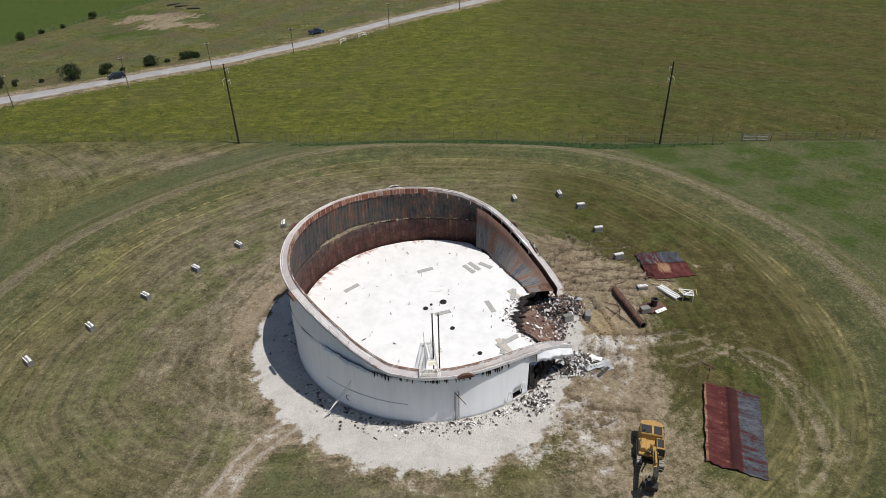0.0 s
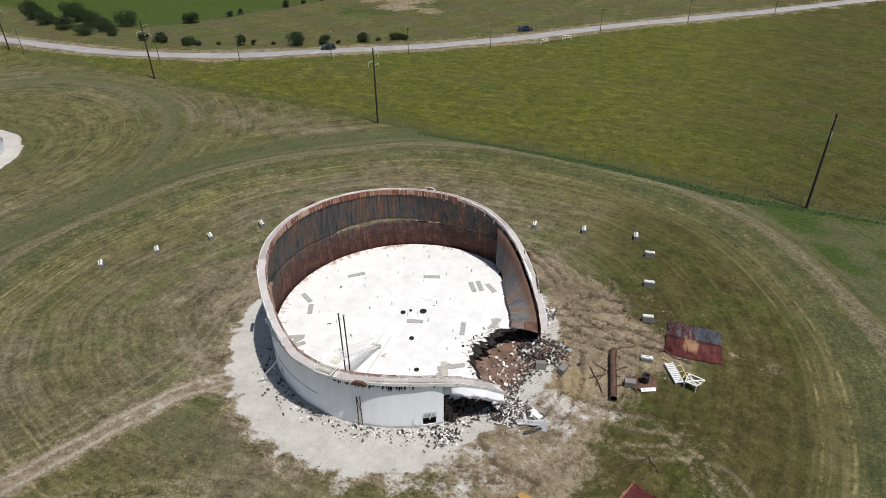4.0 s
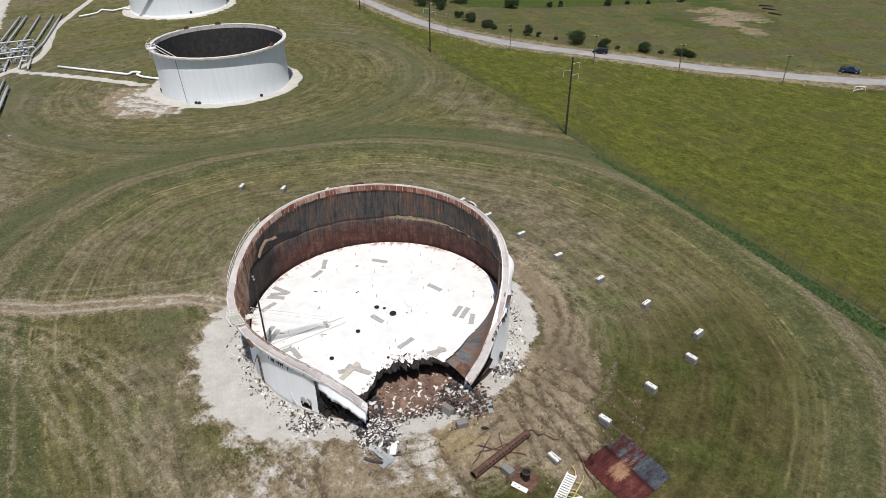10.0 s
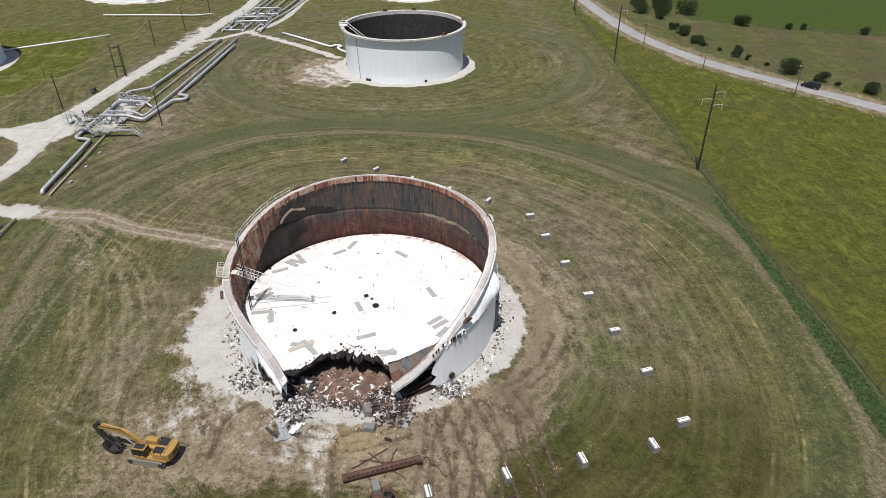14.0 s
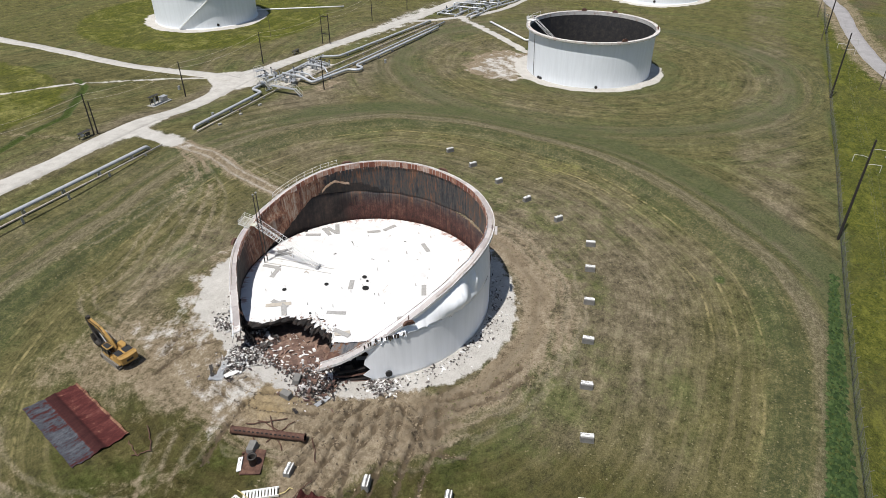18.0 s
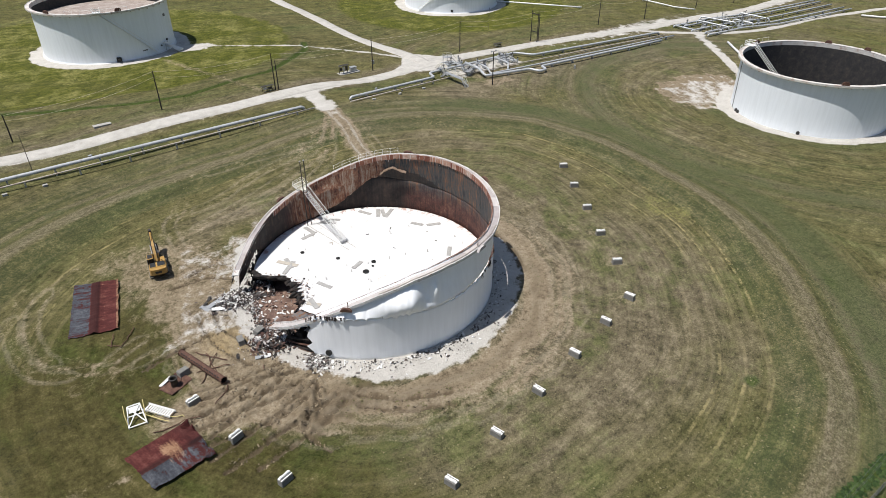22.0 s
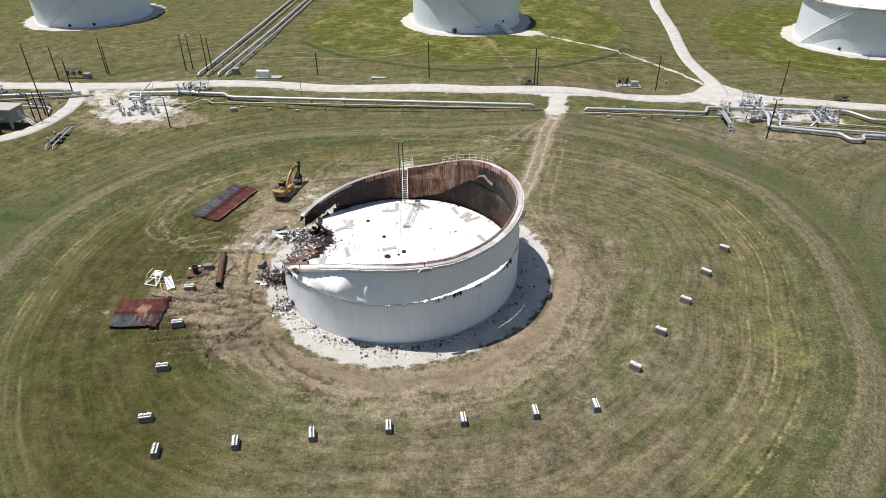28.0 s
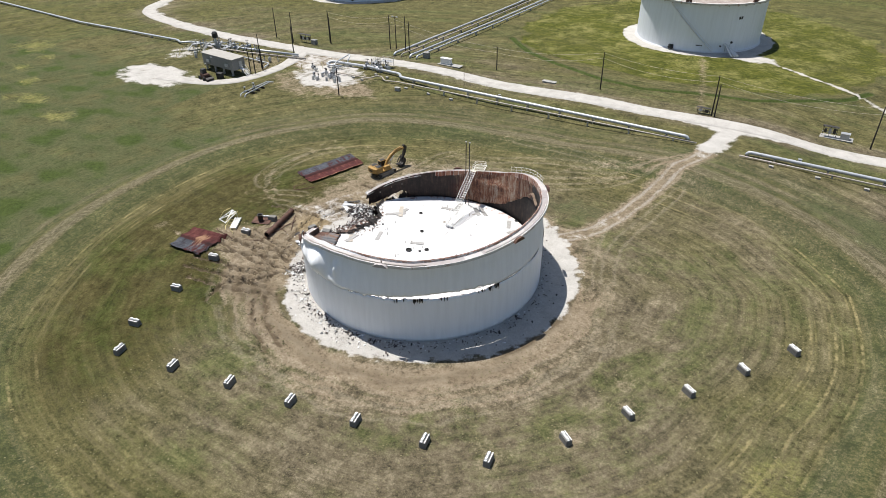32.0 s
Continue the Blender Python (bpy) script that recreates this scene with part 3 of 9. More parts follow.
# ---- mesh helpers ----
class Mesh:
    """Collects vertices and faces of one mesh."""

    def __init__(self):
        self.v, self.f, self.m, self.at = [], [], [], {}

    def add(self, verts, faces, mi=0):
        k = len(self.v)
        self.v.extend(tuple(p) for p in verts)
        self.f.extend(tuple(i + k for i in f) for f in faces)
        self.m.extend([mi] * len(faces))
        return k

    def box(self, centre, size, turn=None, mi=0, taper=1.0, bevel=0.0):
        sx, sy, sz = (s / 2 for s in size)
        c = Vector(centre)
        r = turn.to_3x3() if turn is not None else Matrix.Identity(3)
        if bevel <= 0:
            ring = [(-sx, -sy), (sx, -sy), (sx, sy), (-sx, sy)]
        else:
            b = min(bevel, sx * 0.9, sy * 0.9)
            ring = [(-sx + b, -sy), (sx - b, -sy), (sx, -sy + b), (sx, sy - b), (sx - b, sy), (-sx + b, sy), (-sx, sy - b), (-sx, -sy + b)]
        n = len(ring)
        lay = [(1.0, -sz), (taper, sz)] if bevel <= 0 else [(1.0, -sz), (taper, sz - min(bevel, sz)), (taper * (1 - bevel / max(sx, sy, 0.01)), sz)]
        vs = [c + r @ Vector((x * k, y * k, z)) for k, z in lay for x, y in ring]
        fs = [tuple(reversed(range(n))), tuple(range((len(lay) - 1) * n, len(lay) * n))]
        for l in range(len(lay) - 1):
            fs += [(l * n + i, l * n + (i + 1) % n, (l + 1) * n + (i + 1) % n, (l + 1) * n + i) for i in range(n)]
        self.add(vs, fs, mi)
        return self

    def tube(self, pts, r, n=8, mi=0, r1=None, caps=True):
        pts = [Vector(p) for p in pts]
        k = len(pts)
        d0 = (pts[1] - pts[0]).normalized()
        up = Vector((0, 0, 1)) if abs(d0.z) < 0.9 else Vector((1, 0, 0))
        vs, side = [], d0.cross(up).normalized()
        for i, p in enumerate(pts):
            a, b = pts[max(0, i - 1)], pts[min(k - 1, i + 1)]
            d = (b - a).normalized()
            side = (side - d * side.dot(d)).normalized()
            w = d.cross(side)
            rr = r if r1 is None else r + (r1 - r) * i / (k - 1)
            vs += [p + (side * math.cos(2 * math.pi * j / n) + w * math.sin(2 * math.pi * j / n)) * rr for j in range(n)]
        fs = [(i * n + j, i * n + (j + 1) % n, (i + 1) * n + (j + 1) % n, (i + 1) * n + j) for i in range(k - 1) for j in range(n)]
        if caps:
            fs += [tuple(reversed(range(n))), tuple(range((k - 1) * n, k * n))]
        self.add(vs, fs, mi)
        return self

    def rings(self, rows, mi=0, close=False, flip=False):
        """Rows of equally many points joined to a sheet."""
        n = len(rows[0])
        vs = [p for row in rows for p in row]
        fs = []
        for i in range(len(rows) - 1):
            for j in range(n if close else n - 1):
                q = (i * n + j, i * n + (j + 1) % n, (i + 1) * n + (j + 1) % n, (i + 1) * n + j)
                fs.append(tuple(reversed(q)) if flip else q)
        self.add(vs, fs, mi)
        return self

    def lathe(self, prof, n=24, centre=(0, 0, 0), mi=0):
        cx, cy, cz = centre
        rows = [[(cx + r * math.cos(2 * math.pi * j / n), cy + r * math.sin(2 * math.pi * j / n), cz + z) for j in range(n)] for r, z in prof]
        return self.rings(rows, mi, True)

    def ob(self, name, mats, parent=None, label="", smooth=False, kind=""):
        me = bpy.data.meshes.new(name)
        me.from_pydata(self.v, [], self.f)
        for m in mats if isinstance(mats, (list, tuple)) else [mats]:
            me.materials.append(m)
        if any(self.m):
            me.polygons.foreach_set("material_index", self.m)
        if smooth:
            me.polygons.foreach_set("use_smooth", [True] * len(self.f))
        for key, vals in self.at.items():
            a = me.attributes.new(key, "FLOAT", "POINT")
            a.data.foreach_set("value", vals)
        me.update()
        o = new(name, me)
        if parent is not None:
            o.parent = parent
        if label:
            o["label"] = label
        if kind:
            o["kind"] = kind
        return o


def thing(name, place, label, category, group="", turn=0.0, kind=""):
    e = new(name)
    e.empty_display_size = 0.5
    e.matrix_world = pose(*place, 0, 0, turn)
    return tagged(e, label, category, group, kind)


def spline(pts, step):
    """A smooth line (Catmull-Rom) through plan or space points."""
    p = [np.array(q, float) for q in pts]
    p = [2 * p[0] - p[1]] + p + [2 * p[-1] - p[-2]]
    out = []
    for i in range(1, len(p) - 2):
        k = max(2, int(np.linalg.norm(p[i + 1] - p[i]) / step))
        for j in range(k):
            t = j / k
            out.append(0.5 * (2 * p[i] + (p[i + 1] - p[i - 1]) * t + (2 * p[i - 1] - 5 * p[i] + 4 * p[i + 1] - p[i + 2]) * t * t
                              + (3 * p[i] - p[i - 1] - 3 * p[i + 1] + p[i + 2]) * t ** 3))
    out.append(p[-2])
    return out


def bend(pts, r, k=5):
    """A pipe's run with rounded elbows of radius r."""
    pts = [Vector(p) for p in pts]
    out = [pts[0]]
    for a, b, c in zip(pts, pts[1:], pts[2:]):
        u, w = (a - b), (c - b)
        q = min(r, u.length * 0.48, w.length * 0.48)
        s, e = b + u.normalized() * q, b + w.normalized() * q
        out += [(s * (1 - t) + b * t) * (1 - t) + (b * (1 - t) + e * t) * t for t in (i / k for i in range(k + 1))]
    return out + [pts[-1]]


def rnd(a, b):
    return random.uniform(a, b)

# ---- the lie of the land ----
HEIGHTS = [(18, 106, 0), (24, 84, 0.1), (-7, 101, -0.25), (-31, 96, -0.3), (-45, 77, -0.1), (-56, 61, 0), (-5, 69, 0), (21, 47, 0.2), (34, 54, 0.1), (-5, 45, 0.15),
           (-30, 55, 0), (-50, 133, -0.85), (42, 132, -0.65), (-1.6, -12, 3.4), (-28, -9.5, 3.0), (-33, 8.4, 2.85), (-59, -13, 0.6), (-130, 137, -2), (-56, 213, -3.5),
           (-134, 72, -3.9), (-7, -75, 2.8), (45, 0, 3.4), (100, -60, 3.2), (60, 45, 1), (80, 200, -2.5), (80, 120, -0.4), (-110, -50, -1.0), (-230, 60, -5), (-5, 25, 1.5),
           (-180, 200, -4), (40, 25, 1.8)]
TANK = (-4.62, 69.06)
DYKE = (-6.5, 75.5)
DYKE_R = [60.4, 60.1, 58.5, 58.2, 56.1, 53.2, 52.0, 52.8, 54.2, 54.2, 56.0, 58.0, 59.5, 64.3, 67.5, 65.5, 61.0, 57.0, 53.0, 54.0, 57.5, 60.5, 62.0, 61.6]
PAD_R = [21.0, 20.6, 20.4, 20.6, 21.8, 22.1, 22.0, 21.7, 21.7, 21.7, 22.4, 22.5, 23.0, 23.6, 23.6, 23.6, 23.7, 24.4, 25.0, 25.0, 24.2, 22.0, 21.0, 21.1]


def around(vals, ang):
    k = len(vals)
    return np.interp(np.mod(ang, 2 * np.pi) * k / (2 * np.pi), np.arange(k + 1), list(vals) + [vals[0]])


def dyke_dist(x, y):
    dx, dy = x - DYKE[0], y - DYKE[1]
    return np.hypot(dx, dy) - around(DYKE_R, np.arctan2(dy, dx))


def base_height(x, y):
    num, den = 0.0, 1e-12
    for a, b, c in HEIGHTS:
        w = ((x - a) ** 2 + (y - b) ** 2 + 40) ** -1.5
        num, den = num + w * c, den + w
    return num / den


def waves(x, y, s):
    """Cheap rolling unevenness, -1 to 1, of wavelength about s metres."""
    k = 2 * np.pi / s
    return (np.sin(k * (x + 0.37 * y) + 1.3) * np.cos(k * (0.83 * y - 0.41 * x) + 0.4) + 0.6 * np.sin(k * 2.1 * (0.6 * x - y) + 2.0) * np.cos(k * 1.9 * (x + 0.2 * y))) / 1.6


def seg_dist(x, y, line):
    best = np.full(np.shape(x), 1e9)
    for (ax, ay), (bx, by) in zip(line, line[1:]):
        ux, uy = bx - ax, by - ay
        t = np.clip(((x - ax) * ux + (y - ay) * uy) / (ux * ux + uy * uy + 1e-9), 0, 1)
        best = np.minimum(best, np.hypot(x - ax - t * ux, y - ay - t * uy))
    return best


def soft(d, w):
    """1 inside (d < 0), falling to 0 over w."""
    return np.clip(0.5 - d / w, 0, 1)


def churn(x, y):
    """Soil torn up by the machine, east and north-east of the breach."""
    a = soft(np.hypot((x - 16.5) / 7.5, (y - 69) / 14.5) * 8 - 8, 7)
    b = soft(np.hypot((x - 17) / 6, (y - 80) / 9) * 6 - 6, 6)
    c = soft(seg_dist(x, y, [(12, 82), (27, 79)]) - 4.5, 5)
    return np.clip(np.maximum(np.maximum(a, b), c), 0, 1)


RUTS = [[(27.5, 86.2), (20.5, 85.0), (13, 82.6)], [(27, 88.6), (20, 87.6), (12, 86.4)], [(26.5, 83.2), (19.5, 81.0), (13, 78.6)], [(27, 79.2), (21, 79.9), (15, 81.6)], [(26, 77.0), (19, 77.6), (14, 79.6)], [(24, 90.4), (16, 89.4), (9, 86.8)], [(12.5, 81), (18, 82.3), (27, 81.2)], [(13, 84), (20, 85.5), (27, 84.2)], [(14, 77), (21, 76.5), (25.5, 75.2)], [(15, 78), (20, 78.9), (28, 80)], [(10, 52.5), (13, 50.5), (17, 51.5)], [(12, 56), (15, 53.5), (20, 53)],
        [(17, 60), (18, 66), (16, 72)], [(19.5, 62), (20, 68), (18, 75)], [(14, 85), (18, 89), (17, 93)], [(10, 88), (6, 92), (1, 94.5)], [(11, 89.5), (7, 93.5), (2, 96)], [(18, 66.5), (24, 66.8), (29, 67.8)], [(13, 83), (15, 87), (22, 87.5)]]
TRACKS = [[(-30, 13), (-24.5, 23.1), (-12.4, 23.3), (-1.9, 23.9), (8, 23.8)], [(-30, 14), (-23, 24.6), (-12.4, 26.2), (-2.9, 29.4), (4.7, 32.6), (14, 34)], [(-29, 15), (-21.5, 26), (-12.4, 30.4), (-3.2, 34.2), (4.6, 36.8), (16, 40)],
          [(-28, 17), (-21, 29), (-12.7, 35.3), (-5, 38)], [(-21.6, 27.8), (-9.8, 34.5), (0.1, 38.3), (9, 41)], [(9, 29), (14.1, 35.2), (15, 41.8), (16, 50.7)], [(33.9, 63.6), (37.9, 57.6), (38.1, 50.5), (35.8, 44.4), (30, 40)], [(31, 65), (39, 61), (40.5, 50), (37, 42)],
          [(22, 60), (30, 62.5), (36, 66)], [(20, 66), (27, 65.7), (34, 68)], [(-31, 20), (-27, 33), (-24, 44), (-26, 56), (-30, 66)], [(-33, 22), (-30, 36), (-28, 50), (-32, 64)]]


FURROW = [(40, -46), (28.5, -34.5), (17.3, -28), (1.2, -19.8), (-9.4, -18.2), (-23.5, -23.2), (-34, -25), (-43, -32.5), (-53.5, -41), (-57, -48)]


def height(x, y):
    x, y = np.asarray(x, float), np.asarray(y, float)
    z = base_height(x, y)
    d = dyke_dist(x, y)
    z = z + 1.15 * np.exp(-(d / 4.6) ** 2)
    ch = churn(x, y)
    z = z + ch * (0.05 * waves(x * 0.5, y * 1.7, 3.1) + 0.04 * waves(y, x * 0.6, 1.1))
    for line in RUTS:
        q = seg_dist(x, y, line)
        q = q + 0.25 * waves(x, y, 3.1)
        z = z - 0.26 * np.exp(-(q / 0.3) ** 2) + 0.2 * np.exp(-((q - 0.6) / 0.28) ** 2) * (1 + 0.8 * waves(x, y, 1.3))
    z = z - 0.4 * np.exp(-(seg_dist(x, y, FURROW) / 0.55) ** 2) + 0.2 * np.exp(-((seg_dist(x, y, FURROW) - 1.3) / 0.6) ** 2)
    r = np.hypot(x - TANK[0], y - TANK[1])
    flat = soft(r - 21.5, 4)
    z = z * (1 - flat) + 0.0 * flat
    far = np.clip((np.hypot(x, y - 70) - 90) / 60, 0, 1)
    return z + far * (0.25 * waves(x, y, 70) + 0.12 * waves(y, x, 23))


def hz(x, y):
    return float(height(x, y))


NORTH_ROAD = [(-700, 190), (-420, 152), (-282, 145), (-242, 148), (-200, 149.5), (-159, 154), (-130, 163.5), (-107, 177.5), (-78, 203), (-58.5, 222.5), (-30, 250), (10, 284), (60, 335), (220, 500), (500, 800)]
LIME_ROAD = [(260, -160), (205, -80), (184, -31), (175, -15), (153, -7.5), (121, -4), (89, -4.5), (66, -4.8), (36, -5.0), (4, -4.6), (-22, -5.5), (-45, -6.6), (-62, -7.3), (-77, -8), (-95, -7), (-121, -5), (-158, 0), (-189, 2), (-225, 4.8), (-300, 6), (-600, 20)]
BRANCH_ROAD = [(-74, -7), (-75.5, -14), (-75, -24), (-74, -42), (-77, -76), (-79, -113), (-86, -150), (-110, -200), (-180, -300)]
DRIVE = [(92, -6), (86, -1), (82.9, 8), (82.7, 16), (85, 24), (90.6, 28.9), (98.7, 31.3), (106, 32.5)]
OTHER_TANKS = [(-134.4, 72.5, 18.1, 13.1), (-8.2, -75.6, 17.8, 13.2), (-134, -70, 18.0, 13.2), (122, -75, 18.5, 13.2), (-258, 76, 20.0, 13.4), (-244, -49, 18.0, 13.2)]


def fence_y(x):
    return np.interp(x, [-280, -220, -110, -49, -5, 30, 150], [143.6, 140.9, 136.3, 133.7, 131.8, 131.6, 132.0])


LIME_TRAIL = [(-24, -60), (-30, -63), (-34, -58.5), (-40.8, -55), (-48.8, -49.8), (-55, -45), (-62.2, -35.6), (-68.9, -27), (-73.7, -17)]
ENTRANCE = [(-33, 4), (-32, 11), (-29.6, 20), (-27.4, 30), (-25.2, 40), (-22.5, 47), (-18.8, 51.5)]
TANK2_LANE = [(-176, 14), (-170.4, 18.7), (-160.8, 31), (-150.9, 43), (-145, 50)]


def ground():
    def axis(lo, hi, flo, fhi, mlo, mhi, step, close):
        f0, f1 = close
        b = list(np.arange(mlo, flo, 2.5)) + list(np.arange(flo, f0, step)) + list(np.arange(f0, f1, 0.23)) + list(np.arange(f1, fhi, step)) + list(np.arange(fhi, mhi, 2.5))
        left, right, s = [], [], 4.0
        p = mlo
        while p > lo:
            p -= s
            s *= 1.25
            left.append(p)
        p, s = mhi, 4.0
        while p < hi:
            p += s
            s *= 1.25
            right.append(p)
        return np.array(left[::-1] + b + right)
    xs, ys = axis(-3200, 3200, -160, 66, -270, 190, 0.58, (9, 31)), axis(-3200, 3200, -68, 134, -130, 290, 0.58, (48, 95))
    X, Y = np.meshgrid(xs, ys)
    Z = height(X, Y)
    nx, ny = len(xs), len(ys)
    r = np.hypot(X - TANK[0], Y - TANK[1])
    ang = np.arctan2(Y - TANK[1], X - TANK[0])
    d = dyke_dist(X, Y)
    w6, w9, w17, w31 = waves(X, Y, 6), waves(Y, X, 9), waves(X, Y, 17), waves(X, Y, 31)
    line_road = seg_dist(X, Y, LIME_ROAD)

    def blob(cx, cy, rx, ry, edge, wob=0.15):
        return soft(np.hypot((X - cx) / rx, (Y - cy) / ry) - 1 - wob * (w6 + 0.6 * w17), edge)

    # crushed limestone
    ragged = 1.1 * w6 * (0.3 + 0.7 * soft(Y - 58, 14)) + 0.5 * waves(Y, X, 2.6)
    lime = soft(r - around(PAD_R, ang) - ragged, 1.8)
    lime = np.maximum(lime, 0.55 * soft(seg_dist(X, Y, [(-8, 47), (-12, 44.5), (-4, 43.5), (3, 44)]) - 1.0 - w6, 4))
    ent = seg_dist(X, Y, ENTRANCE) + 0.35 * w9
    lime = np.maximum(lime, 0.42 * soft(ent - 1.6, 2.0) * soft(Y - 16, 8))
    lime = np.maximum(lime, 0.36 * soft(ent - 1.8, 3.0) * soft(38 - Y, 8))
    lime = np.maximum(lime, 0.9 * soft(seg_dist(X, Y, [(-34, -5), (-33, 6), (-32.4, 8.5)]) - 2.4 - 0.6 * w6, 2.0))
    lime = np.maximum(lime, 0.6 * soft(line_road - 2.8 - 0.5 * w9, 1.4))
    lime = np.maximum(lime, 0.9 * soft(seg_dist(X, Y, [(-44, -6), (-33, -3.4), (-24, -5)]) - 2.2, 2.5))
    lime = np.maximum(lime, 0.9 * blob(-76, -8, 9, 6.5, 0.5))
    lime = np.maximum(lime, 0.53 * blob(16.8, 62.6, 5.0, 5.5, 0.7, 0.3))
    lime = np.maximum(lime, (0.43 + 0.16 * waves(X - Y, X + Y, 5)) * blob(11, 50.5, 8, 7, 0.8, 0.3))
    lime = np.maximum(lime, 0.46 * soft(seg_dist(X, Y, [(14, 64), (20, 65.6), (25, 65.8)]) - 1.6, 6))
    for tx, ty, tr, th in OTHER_TANKS:
        lime = np.maximum(lime, soft(np.hypot(X - tx, Y - ty) - tr - 4.0 - 0.5 * w9, 1.2))
    lime = np.maximum(lime, 1.0 * soft(seg_dist(X, Y, TANK2_LANE) - 1.5 - 0.3 * w6, 1.2))
    lime = np.maximum(lime, 0.9 * blob(109, 32, 12.5, 7.2, 0.5, 0.2))
    lime = np.maximum(lime, 0.74 * blob(65, 11.0, 10.5, 8.5, 0.5, 0.25))
    lime = np.maximum(lime, 0.55 * blob(119, 14, 5, 7, 0.6, 0.3))
    lime = np.maximum(lime, 0.62 * soft(seg_dist(X, Y, [(90, -4), (80, 0), (74, 5)]) - 2.2 - w6, 2.5))
    lime = np.maximum(lime, 0.64 * soft(np.maximum(np.abs(X + 86) - 12.5, np.abs(Y - 3.2) - 4.2) - 0.8 * w6, 1.6))
    lime = np.maximum(lime, 0.58 * blob(-160, -1, 34, 5, 0.6, 0.3))
    trail = seg_dist(X, Y, LIME_TRAIL) + 0.5 * w6
    lime = np.maximum(lime, (0.85 + 0.2 * w9) * soft(trail - 0.7, 1.0))
    lime = np.maximum(lime, 0.8 * blob(-26, -61, 7, 4, 0.5))
    for fl in ([(-63, -7.5), (-70, -11), (-75, -18)], [(-92, -7.5), (-81, -11), (-76, -18)]):
        lime = np.maximum(lime, 0.9 * soft(seg_dist(X, Y, fl) - 1.9, 1.4))
    # bare earth
    north = soft(62 - Y, 14)
    soil = churn(X, Y) * 0.8 + 0.42 * soft(np.abs(r - 27.5) - 1.5, 5) * soft(-Y + 66, 20)
    for bx, by, br in ((-114.5, 250.0, 7), (-116.6, 263.7, 8), (-127.2, 263.3, 6), (-98.7, 250.3, 4.5), (-131.5, 255.9, 4)):
        soil = np.maximum(soil, 0.8 * blob(bx, by, br * 1.4, br, 0.5, 0.4))
    soil = np.maximum(soil, 0.85 * soft(np.abs(r - 25.0 - 0.8 * w17) - 2.3, 2.6) * north)
    soil = np.maximum(soil, 0.47 * soft(r - 32 - 3.5 * waves(X, Y, 14), 9) * soft(80 - Y, 12) * soft(X - 6, 14))
    wob = 0.7 * w17
    for q in (22.9, 24.0, 25.3, 26.6, 28.2, 29.6):
        soil = soil + 0.3 * np.exp(-((r - q - wob) / 0.36) ** 2) * north
    for line in TRACKS:
        q = np.abs(seg_dist(X, Y, line) + 0.3 * w9)
        soil = np.maximum(soil, 0.34 * np.exp(-(q / 1.6) ** 2)) + 0.17 * np.exp(-(np.abs(q - 0.95) / 0.36) ** 2)
    for cx, cy, cr in ((-30.7, 95.3, 3.0), (-36.8, 88.6, 2.6), (-41.2, 81.0, 2.4), (-39.5, 77.0, 2.2), (-46.0, 75.5, 1.6), (24.6, 41.5, 5.0), (40.5, 82.5, 1.6), (-15, 99.0, 2.0), (-7, 100.6, 2.0)):
        soil = np.maximum(soil, 0.5 * soft(np.hypot(X - cx, Y - cy) - cr - 0.8 * w6, cr * 1.4))
    soil = np.maximum(soil, 0.6 * soft(np.hypot((X - 18) / 11, (Y - 48) / 11) * 10 - 10 - 2 * w6, 9))
    soil = np.maximum(soil, 0.74 * blob(16, 56, 10, 11, 0.8, 0.2))
    soil = np.maximum(soil, 0.6 * soft(seg_dist(X, Y, [(35, 83), (38, 82.6), (43, 82)]) - 0.4 - 0.4 * w6, 1.6))
    soil = np.maximum(soil, 0.44 * soft(seg_dist(X, Y, [(-20, 50), (-26, 62), (-26, 76)]) - 2.5, 5))
    soil = np.maximum(soil, 0.6 * soft(seg_dist(X, Y, [(-31, 11), (-25, 18.8), (-17.9, 24.1), (-11, 29)]) - 1.0 - 0.7 * w6, 2.6))
    soil = np.maximum(soil, 0.78 * soft(ent - 2.3 - 0.6 * w6, 2.2))
    soil = np.maximum(soil, 1.3 * blob(-127, 48.5, 17, 10.0, 0.2, 0.2))
    lime = np.maximum(lime, 0.54 * blob(-127, 50, 16, 9.5, 0.6, 0.35))
    soil = np.maximum(soil, 0.56 * blob(64, 15, 17, 10, 0.5, 0.25))
    soil = np.maximum(soil, 0.66 * blob(54, 16, 9, 5, 0.6, 0.3))
    soil = np.maximum(soil, 0.75 * blob(76, 3, 9, 7, 0.5, 0.2))
    lime = np.maximum(lime, 0.54 * blob(76, 2, 9.5, 7, 0.6, 0.2))
    soil = np.maximum(soil, 0.5 * blob(92, 12, 12, 9, 0.6, 0.3))
    soil = np.maximum(soil, 0.5 * blob(-84, 6, 14, 7, 0.5, 0.3))
    soil = np.maximum(soil, 0.62 * blob(-80, 15.5, 6, 2.6, 0.6, 0.35))
    soil = np.maximum(soil, 0.5 * soft(seg_dist(X, Y, [(-16, -52), (-21, -32), (-26, -8)]) - 1.6 - 0.6 * w6, 2.5))
    road = seg_dist(X, Y, NORTH_ROAD)
    soil = np.maximum(soil, 0.58 * soft(road - 7.6 - 0.8 * w9, 3))
    soil = np.maximum(soil, 0.62 * soft(r - around(PAD_R, ang) - 2.2 - 1.2 * w6, 2.4) * soft(Y - 62, 12))
    sand = 0.62 * soft(np.hypot((X - 18.2) / 4.4, (Y - 68.6) / 4.6) * 4 - 4 - 0.8 * w6, 4)
    # shade in the ruts, painted dark since their own shadows stay faint
    soil_shade = np.zeros_like(X)
